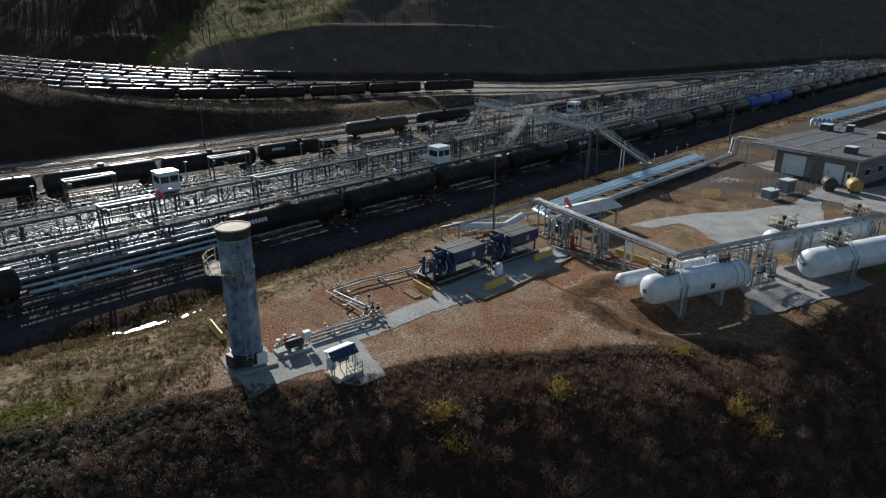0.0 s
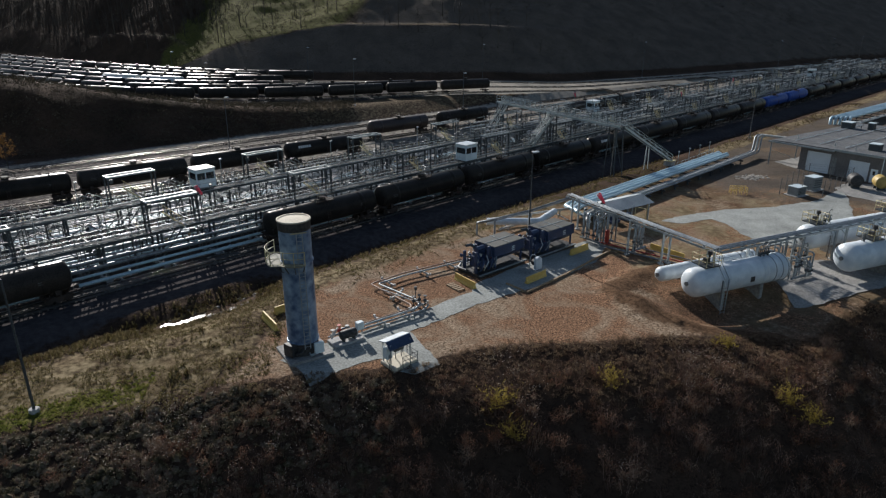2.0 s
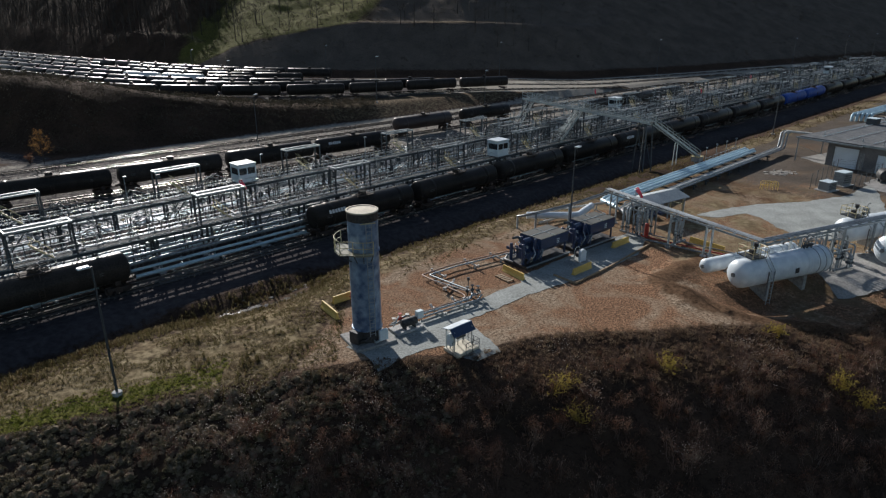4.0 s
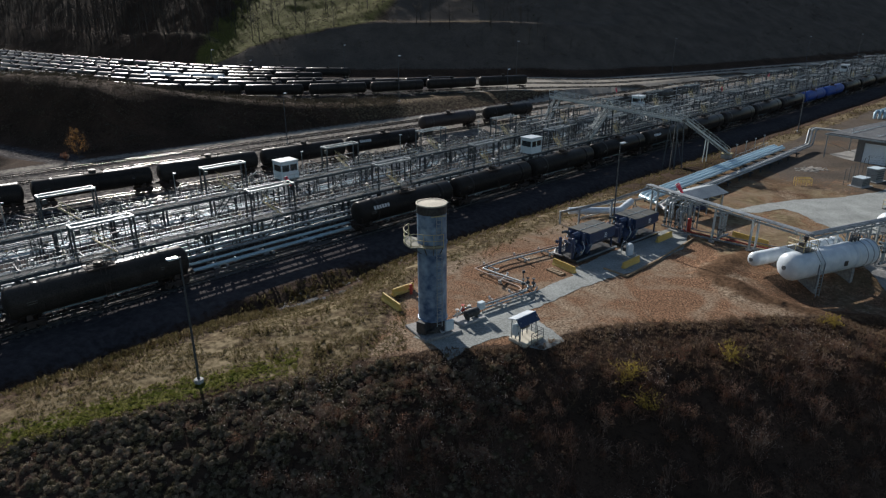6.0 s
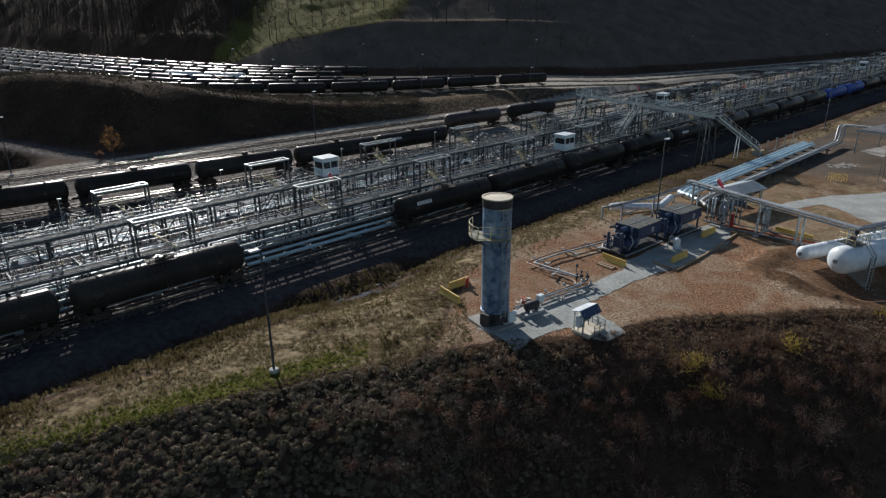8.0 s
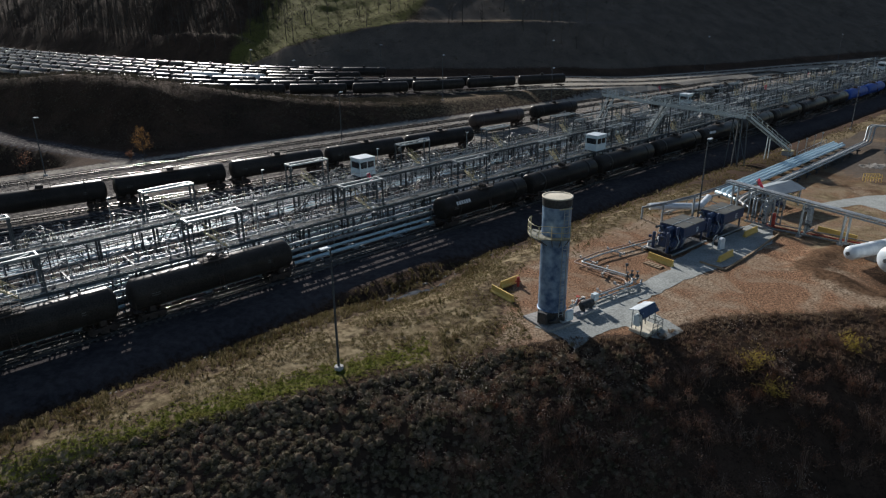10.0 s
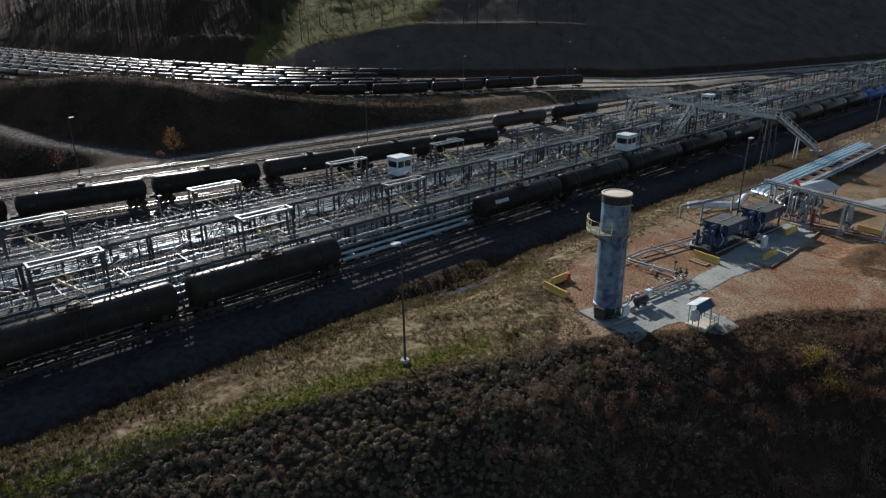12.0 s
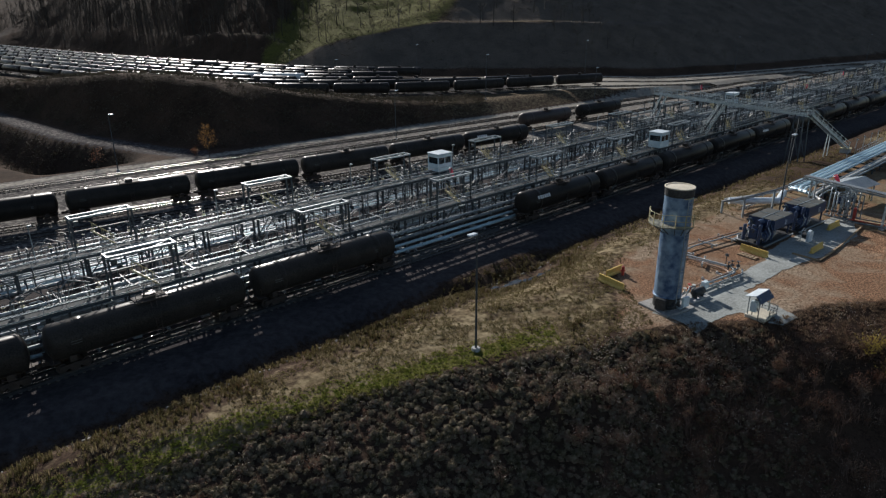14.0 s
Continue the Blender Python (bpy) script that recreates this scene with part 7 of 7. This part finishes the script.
M["dry_weed"] = plant_material("dry_weeds", ((0.085, 0.05, 0.03), (0.1, 0.095, 0.035), (0.18, 0.14, 0.075), (0.27, 0.22, 0.14)), 0.5, 2.0)
M["lip_weed"] = plant_material("rusty_weeds", ((0.11, 0.068, 0.045), (0.17, 0.12, 0.08), (0.24, 0.18, 0.12)), 0.5, 1.6)
M["turf"] = plant_material("short_turf", ((0.12, 0.15, 0.02), (0.2, 0.22, 0.04), (0.28, 0.255, 0.08)), 0.5, 1.5)
M["verge_grass"] = plant_material("verge_grass", ((0.09, 0.088, 0.035), (0.16, 0.14, 0.06), (0.12, 0.078, 0.045), (0.25, 0.205, 0.12)), 0.45, 1.8)
M["bark"] = plant_material("grey_bark", ((0.035, 0.03, 0.027), (0.065, 0.056, 0.048), (0.11, 0.094, 0.08)), 0.0, 12.0)


def stuff(name, tris, mat, label, category):
    return tagged(new(name, soup(name, tris, mat, label, category)), label, category, kind="stuff")


def below_edge(x, y):
    return pad_edge(x) - y


# thicket on the near bank
def lip_grow(x, y):
    return 0.22 + 0.78 * smooth(0.5, 6.5, below_edge(x, y))


brush_at = []
while len(brush_at) < 1150:
    x, y = rng.uniform(-48, 56), rng.uniform(22, 52)
    d = below_edge(x, y)
    if d < (1.3 if -13 < x < 1 else 0.6) or d > 17 or (d > 11 and rng.uniform() < 0.4):
        continue
    if x < -12 and rng.uniform() > 1 - 0.93 * smooth(-14, -30, x + 0.9 * (y - 33)):
        continue
    brush_at.append((x, y))
protos = [shrub(15, h, sp, 5, ln, ls) for h, sp, ln, ls in ((1.7, 0.8, 130, 0.05), (1.3, 1.0, 180, 0.045), (2.1, 1.0, 40, 0.05), (1.1, 0.9, 240, 0.04), (1.9, 1.2, 20, 0.05), (0.9, 0.8, 160, 0.05))]
state = rng.bit_generator.state
stuff("brush_stems", scatter([p[0] for p in protos], brush_at, 0.7, 1.25, 1.0, lip_grow), M["twig"], "tangled bare stems of the bank thicket", "brush")
rng.bit_generator.state = state
stuff("brush_leaves", scatter([p[1] for p in protos], brush_at, 0.7, 1.25, 1.0, lip_grow), M["leaf_brown"], "withered brown leaves of the bank thicket", "brush")

# pale seed heads in drifts over the thicket
seeds = []
for x, y in brush_at:
    drift = fbm(x, y, 3.5, 5) + 0.35 * smooth(6, -8, x)
    if drift > 0.22 + 0.1 * smooth(2, 12, x):
        k = rng.integers(8, 40)
        g = lip_grow(x, y)
        q = rng.normal(0, 1, (k, 3)) * [0.55, 0.55, 0.16] + [x, y, ground(x, y) + 1.15 * g]
        seeds.append(q)
stuff("seed_heads", leaves(np.concatenate(seeds), 0.033), M["seed"], "pale fluffy seed heads scattered over the thicket", "seed heads")

# low growth at the lip of the bank
lip = []
while len(lip) < 5000:
    x = rng.uniform(-16, 54)
    y = pad_edge(x) - rng.uniform(-0.6, 1.0) - rng.uniform(0, 1) ** 1.5 * 7
    if -13 < x < 0.5 and y > pad_edge(x) - 0.5:
        continue
    lip.append((x, y))
stuff("lip_weeds", scatter([tuft(11, 0.16, 0.36, 0.011) for _ in range(4)], lip, 0.5, 1.4), M["lip_weed"], "dry brown weeds along the pad edge", "weeds")


def dome(n, r, w):
    """A rounded clump: blades that fan out all over a half ball."""
    ang, up = rng.uniform(0, 2 * math.pi, n), rng.uniform(0.1, 1.0, n)
    flat_r = np.sqrt(1 - up * up)
    d = np.stack([np.cos(ang) * flat_r, np.sin(ang) * flat_r, up * 0.85], 1)
    rr = r * rng.uniform(0.7, 1.1, (n, 1))
    base, mid = d * rr * 0.35, d * rr
    tip = mid + np.stack([np.cos(ang) * 0.25, np.sin(ang) * 0.25, np.full(n, -0.12)], 1) * r
    side = np.stack([-np.sin(ang), np.cos(ang), np.zeros(n)], 1) * w
    return np.concatenate([np.stack([base - side, base + side, mid + side], 1), np.stack([base - side, mid + side, mid - side], 1), np.stack([mid - side, mid + side, tip], 1)])


# grey-green tussocks on the western bank
tus = []
while len(tus) < 6800:
    x, y = rng.uniform(-70, -4), rng.uniform(17, 42)
    d = below_edge(x, y)
    if x < -22 and y > line_y(GREEN_STRIP, x) - 1.0 + 0.8 * fbm(x, y, 4, 3):
        continue
    if d < 0.3 + 0.8 * fbm(x, y, 4, 3) or d > 18 or (x > -14 and (d < 1.2 or rng.uniform() < 0.6)):
        continue
    tus.append((x, y))


def lump(r, n):
    """A rounded low shrub: a rough core under many short leafy shoots."""
    sides, rows = 6, ((1.0, -0.35), (0.8, 0.5))
    ring = []
    for w, h in rows:
        k = rng.uniform(0.78, 1.08, sides)
        ring.append([(math.cos(q) * r * w * f * 0.9, math.sin(q) * r * w * f * 0.9, h * r * f * 0.85) for q, f in zip(np.linspace(0, 2 * math.pi, sides, endpoint=False), k)])
    core = []
    for lo, hi in zip(ring, ring[1:]):
        for k in range(sides):
            a, b, c, d = lo[k], lo[(k + 1) % sides], hi[(k + 1) % sides], hi[k]
            core += [(a, b, c), (a, c, d)]
    core += [(ring[-1][k], ring[-1][(k + 1) % sides], (0, 0, 0.8 * r)) for k in range(sides)]
    ang, up = rng.uniform(0, 2 * math.pi, n), rng.uniform(-0.1, 1.0, n)
    flat_r = np.sqrt(1 - up * up)
    p = np.stack([np.cos(ang) * flat_r, np.sin(ang) * flat_r, up * 0.85], 1) * r * rng.uniform(0.82, 1.06, (n, 1))
    d = p / r * 0.6 + rng.normal(0, 0.6, (n, 3)) + [0, 0, 0.2]
    d *= 0.045 / np.linalg.norm(d, axis=1, keepdims=True) * rng.uniform(0.7, 1.9, (n, 1))
    e = np.cross(d, rng.normal(size=(n, 3)))
    e *= 0.028 / np.linalg.norm(e, axis=1, keepdims=True)
    return np.concatenate([np.array(core), np.stack([p - e, p + e, p + d * 1.6], 1)])


stuff("tussock_grass", scatter([lump(r, int(230 * r)) for r in (0.12, 0.16, 0.2, 0.25, 0.3, 0.18)], tus, 0.65, 1.4, 0.95), M["tussock"], "grey-green rounded tussock grass on the bank", "tussock grass")

# short turf and dry grass beside the lamp post
turf, straw = [], []
while len(turf) + len(straw) < 13000:
    x, y = rng.uniform(-80, -13), rng.uniform(12, 62)
    u, v = to_uv(x, y)
    off = y - line_y(GREEN_STRIP, x)
    if below_edge(x, y) > 3.0 and x > -24 or off < -2 and x < -22 or v > 56 or fbm(x, y, 3, 6) < -0.2 and abs(off) > 2:
        continue
    if x < -21 and abs(off) < 2.2 and rng.uniform() < 1.15 - 0.5 * abs(off):
        turf.append((x, y))
    else:
        straw.append((x, y))
stuff("turf", scatter([dome(9, 0.13, 0.02) for _ in range(4)], turf, 0.6, 1.6), M["turf"], "bright green strip of turf along the bank", "grass")
stuff("dry_grass", scatter([tuft(5, 0.09, 0.22, 0.014) for _ in range(4)], straw, 0.5, 1.6), M["dry_weed"], "short straw-coloured dry grass around the lamp post", "grass")

# tall dry weeds on the bank between the pad and the yard road
weeds = []
while len(weeds) < 4600:
    u, v = rng.uniform(-62, 110) if rng.uniform() < 0.45 else rng.uniform(-62, 28), rng.normal(56.8, 1.4)
    if v < 53.5 or v > 60.0 or (u > 60 and rng.uniform() < 0.5) or fbm(u, v, 5, 2) < -0.45 or (15 < u < 26 and 55.6 < v < 57.8):
        continue
    weeds.append(rail(u, v))
for k in range(700):
    x, y = rng.normal(-21, 4.0), rng.normal(44.5, 3.0)
    if fbm(x, y, 2.4, 5) > 0.2 and x < -15:
        weeds.append((x, y))
for k in range(700):
    u = rng.uniform(98, 215)
    v = rng.normal(51.8, 1.3) - 0.02 * max(0.0, u - 150)
    if fbm(u, v, 7, 4) > -0.1:
        weeds.append(rail(u, v))
for k in range(900):
    u, v = rng.uniform(0, 36), rng.uniform(57.4, 61.2)
    if fbm(u, v, 3, 8) > -0.25 and not (14 < u < 26 and v < 58.0):
        weeds.append(rail(u, v))
wp = []
for k in range(5):
    a = shrub(4, 0.75, 0.35, 2, 0, 0.03)[0]
    wp.append(np.concatenate([a, tuft(8, 0.45, 0.4, 0.017)]))
stuff("dry_weeds", scatter(wp, weeds, 0.4, 1.1), M["dry_weed"], "tall dry weeds along the ditch bank", "weeds")

# short rough grass between the pad and the ditch
verge = []
while len(verge) < 4200:
    u, v = rng.uniform(14, 105), rng.normal(52.3, 2.0)
    if 48.2 < v < 58 and fbm(u, v, 4, 6) > -0.3 and (u < 58 or v > 50):
        verge.append(rail(u, v))
stuff("verge_grass", scatter([tuft(7, 0.1, 0.26, 0.014) for _ in range(4)], verge, 0.5, 1.6), M["verge_grass"], "rough olive and straw grass along the pad verge", "grass")

# pale stones along the ditch
stones = B()
for k in range(260):
    u, v = rng.uniform(-45, 34), rng.normal(58.6, 0.5)
    x, y = rail(u, v)
    s = rng.uniform(0.05, 0.2) * rng.uniform(0.6, 1.4)
    stones.box((x, y, ground(x, y) + s * 0.2), (s * 1.4, s, s * 0.8), rz=rng.uniform(0, 180), bevel=s * 0.2)
tagged(solid("ditch_stones", stones, M["rubble"], Matrix.Identity(4), "pale broken stones along the ditch", "stones", kind="stuff"))


def puddle(u, v, a, b2, label):
    pts = []
    x0, y0 = rail(u, v)
    for k in range(22):
        q = 2 * math.pi * k / 22
        w = 1 + 0.28 * math.sin(3 * q + u) + 0.18 * math.sin(5 * q + v)
        pts.append((a * w * math.cos(q), b2 * w * math.sin(q), 0))
    z = ground(x0, y0) + 0.07
    bb = B().add(pts + [(x, y, -0.5) for x, y, _ in pts], [tuple(range(22))] + [(k, 22 + k, 22 + (k + 1) % 22, (k + 1) % 22) for k in range(22)])
    return solid("puddle", bb, wm, pose(x0, y0, z, 0, 0, RA), label, "water", "ditch puddles", "structure")


for u, v, a, b2 in ((18.8, 56.5, 1.1, 0.5), (20.7, 56.3, 0.8, 0.3), (22.6, 56.1, 0.6, 0.25), (23.8, 56.0, 0.6, 0.15), (17.9, 56.8, 0.7, 0.25), (16.6, 57.2, 0.5, 0.2), (19.6, 57.2, 0.6, 0.2)):
    puddle(u, v, a, b2, "shallow water standing in the ditch")


# single shrubs and trees
def bush_thing(name, x, y, h, spread, leaf_n, size, leaf_mat, label, category, stems=26):
    t = thing(name, pose(x, y, ground(x, y)), label, category, "single shrubs")
    w, lv = shrub(stems, h, spread, 6, leaf_n, size)
    part("branchwork", soup("branchwork", w, M["twig"], "", ""), None, t)
    if leaf_n:
        part("foliage", soup("foliage", lv, leaf_mat, "", ""), None, t)
    return t


for x, y, h in ((3.3, 37.6, 2.5), (24.2, 37.3, 2.5), (11.9, 39.2, 2.1), (4.3, 36.0, 2.0), (25.6, 36.2, 1.9), (22.6, 43.6, 1.1)):
    bush_thing("yellow_bush", x, y, h, 1.5, 1100, 0.06, M["leaf_yellow"], "shrub with sparse yellow autumn leaves on the bank", "shrub")
for x, y, h in ((17.5, 40.0, 2.6), (30.0, 42.0, 3.0), (36.0, 44.5, 2.8), (20.5, 37.5, 2.4), (42.0, 46.5, 3.2), (33.0, 39.0, 2.6), (-2.0, 37.0, 2.2)):
    bush_thing("bare_bush", x, y, h, 1.7, 0, 0.05, None, "leafless grey shrub on the bank", "shrub", 44)


def tree(x, y, h, leaf_mat, leaf_n, label):
    t = thing("tree", pose(x, y, ground(x, y)), label, "tree", "yard trees")
    part("trunk", B().tube([(0, 0, -0.2), (0.1, 0.05, h * 0.3), (0.05, 0.1, h * 0.6), (0.1, 0.1, h)], 0.07, 7), M["bark"], t)
    limbs, lf = [], []
    for k in range(26):
        z = h * rng.uniform(0.25, 0.95)
        a = rng.uniform(0, 6.28)
        r = (h - z) * 0.32 + 0.5
        b0 = np.array([[0.05, 0.05, z]])
        tip = b0 + np.array([[math.cos(a) * r, math.sin(a) * r, r * 0.7]])
        limbs.append(spikes(b0, tip, 0.03))
        for f in np.linspace(0.35, 1.0, 6):
            c = b0 * (1 - f) + tip * f
            limbs.append(spikes(c, c + rng.normal(0, 0.3, (1, 3)) + np.array([[0, 0, 0.2]]), 0.012))
            lf.append(leaves(c + rng.normal(0, 0.22, (leaf_n, 3)), 0.13))
    part("crown", soup("crown", np.concatenate(limbs), M["bark"], "", ""), None, t)
    part("foliage", soup("foliage", np.concatenate(lf), leaf_mat, "", ""), None, t)
    return t


tree(-73.8, 119.8, 6.2, M["leaf_orange"], 4, "small tree with orange autumn leaves by the tracks")
tree(-92.0, 112.5, 4.4, M["leaf_brown"], 1, "thin nearly bare sapling beside the gravel road")
tree(-101, 118.5, 4.0, M["leaf_brown"], 1, "thin nearly bare sapling beside the gravel road")
bush_thing("bush", *rail(20.5, 141.5), 2.0, 1.2, 500, 0.1, M["leaf_brown"], "round rust-brown bush at the foot of the mound", "shrub")


# bare woods on the hills
def bare_tree(h):
    n = 8
    trunk = spikes(np.array([[0, 0, -0.5]]), np.array([[rng.normal(0, 0.3), rng.normal(0, 0.3), h]]), 0.2)
    z = h * rng.uniform(0.3, 0.95, n)
    a = rng.uniform(0, 6.28, n)
    r = (h - z) * 0.3 + 0.9
    b0 = np.stack([0 * z, 0 * z, z], 1)
    tip = b0 + np.stack([np.cos(a) * r, np.sin(a) * r, r * 1.1], 1)
    f = rng.uniform(0.3, 0.9, (n, 3, 1))
    s0 = (b0[:, None] * (1 - f) + tip[:, None] * f).reshape(-1, 3)
    return np.concatenate([trunk, spikes(b0, tip, 0.07), spikes(s0, s0 + rng.normal(0, 0.6, s0.shape) + [0, 0, 0.9], 0.04)])


woods = []
while len(woods) < 3400:
    x, y = rng.uniform(-420, 60), rng.uniform(255, 560)
    k = y - line_y(BACK_ROW, x) - 13
    if k < 16 or x < -0.95 * y + 40:
        continue
    dense = 1.0 - 0.9 * smooth(-118, -84, x - 0.25 * (y - 300))
    if k < 30 and x < -80:
        dense *= 0.3
    if rng.uniform() > dense:
        continue
    woods.append((x, y))
stuff("bare_woods", scatter([bare_tree(h) for h in (7, 8, 9, 10, 11, 8)], woods, 0.7, 1.25), M["bark"], "bare grey woods on the far hillside", "woods")
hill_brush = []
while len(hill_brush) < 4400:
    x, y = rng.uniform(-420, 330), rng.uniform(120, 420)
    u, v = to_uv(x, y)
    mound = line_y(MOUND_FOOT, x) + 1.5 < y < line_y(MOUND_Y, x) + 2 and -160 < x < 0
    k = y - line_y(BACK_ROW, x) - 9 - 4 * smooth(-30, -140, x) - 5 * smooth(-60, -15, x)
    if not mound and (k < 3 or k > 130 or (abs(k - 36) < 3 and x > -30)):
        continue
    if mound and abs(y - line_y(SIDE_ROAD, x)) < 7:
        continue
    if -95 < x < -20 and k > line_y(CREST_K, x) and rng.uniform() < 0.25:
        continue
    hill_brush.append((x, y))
# extra scrub packed over the mound top, standing in for shade on that band
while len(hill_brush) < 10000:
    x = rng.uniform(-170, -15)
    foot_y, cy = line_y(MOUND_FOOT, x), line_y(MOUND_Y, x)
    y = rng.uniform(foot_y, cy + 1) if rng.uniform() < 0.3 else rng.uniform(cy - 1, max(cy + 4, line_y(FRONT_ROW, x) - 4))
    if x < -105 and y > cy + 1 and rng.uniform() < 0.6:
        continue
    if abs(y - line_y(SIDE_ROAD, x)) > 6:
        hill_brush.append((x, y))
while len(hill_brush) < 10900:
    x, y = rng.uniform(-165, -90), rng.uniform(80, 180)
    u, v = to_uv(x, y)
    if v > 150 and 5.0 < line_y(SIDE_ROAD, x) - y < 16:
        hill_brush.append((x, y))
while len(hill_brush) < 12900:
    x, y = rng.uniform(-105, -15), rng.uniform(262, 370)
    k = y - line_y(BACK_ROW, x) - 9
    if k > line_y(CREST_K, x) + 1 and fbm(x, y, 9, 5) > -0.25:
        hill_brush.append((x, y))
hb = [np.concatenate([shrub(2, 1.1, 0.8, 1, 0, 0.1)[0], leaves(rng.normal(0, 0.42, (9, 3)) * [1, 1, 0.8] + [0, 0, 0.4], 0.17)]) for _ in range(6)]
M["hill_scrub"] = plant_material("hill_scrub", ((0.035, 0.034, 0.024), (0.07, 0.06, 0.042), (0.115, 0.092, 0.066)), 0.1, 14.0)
stuff("hill_scrub", scatter(hb, hill_brush, 0.6, 1.35), M["hill_scrub"], "low dark scrub on the hill, packed for shade on the mound", "scrub")
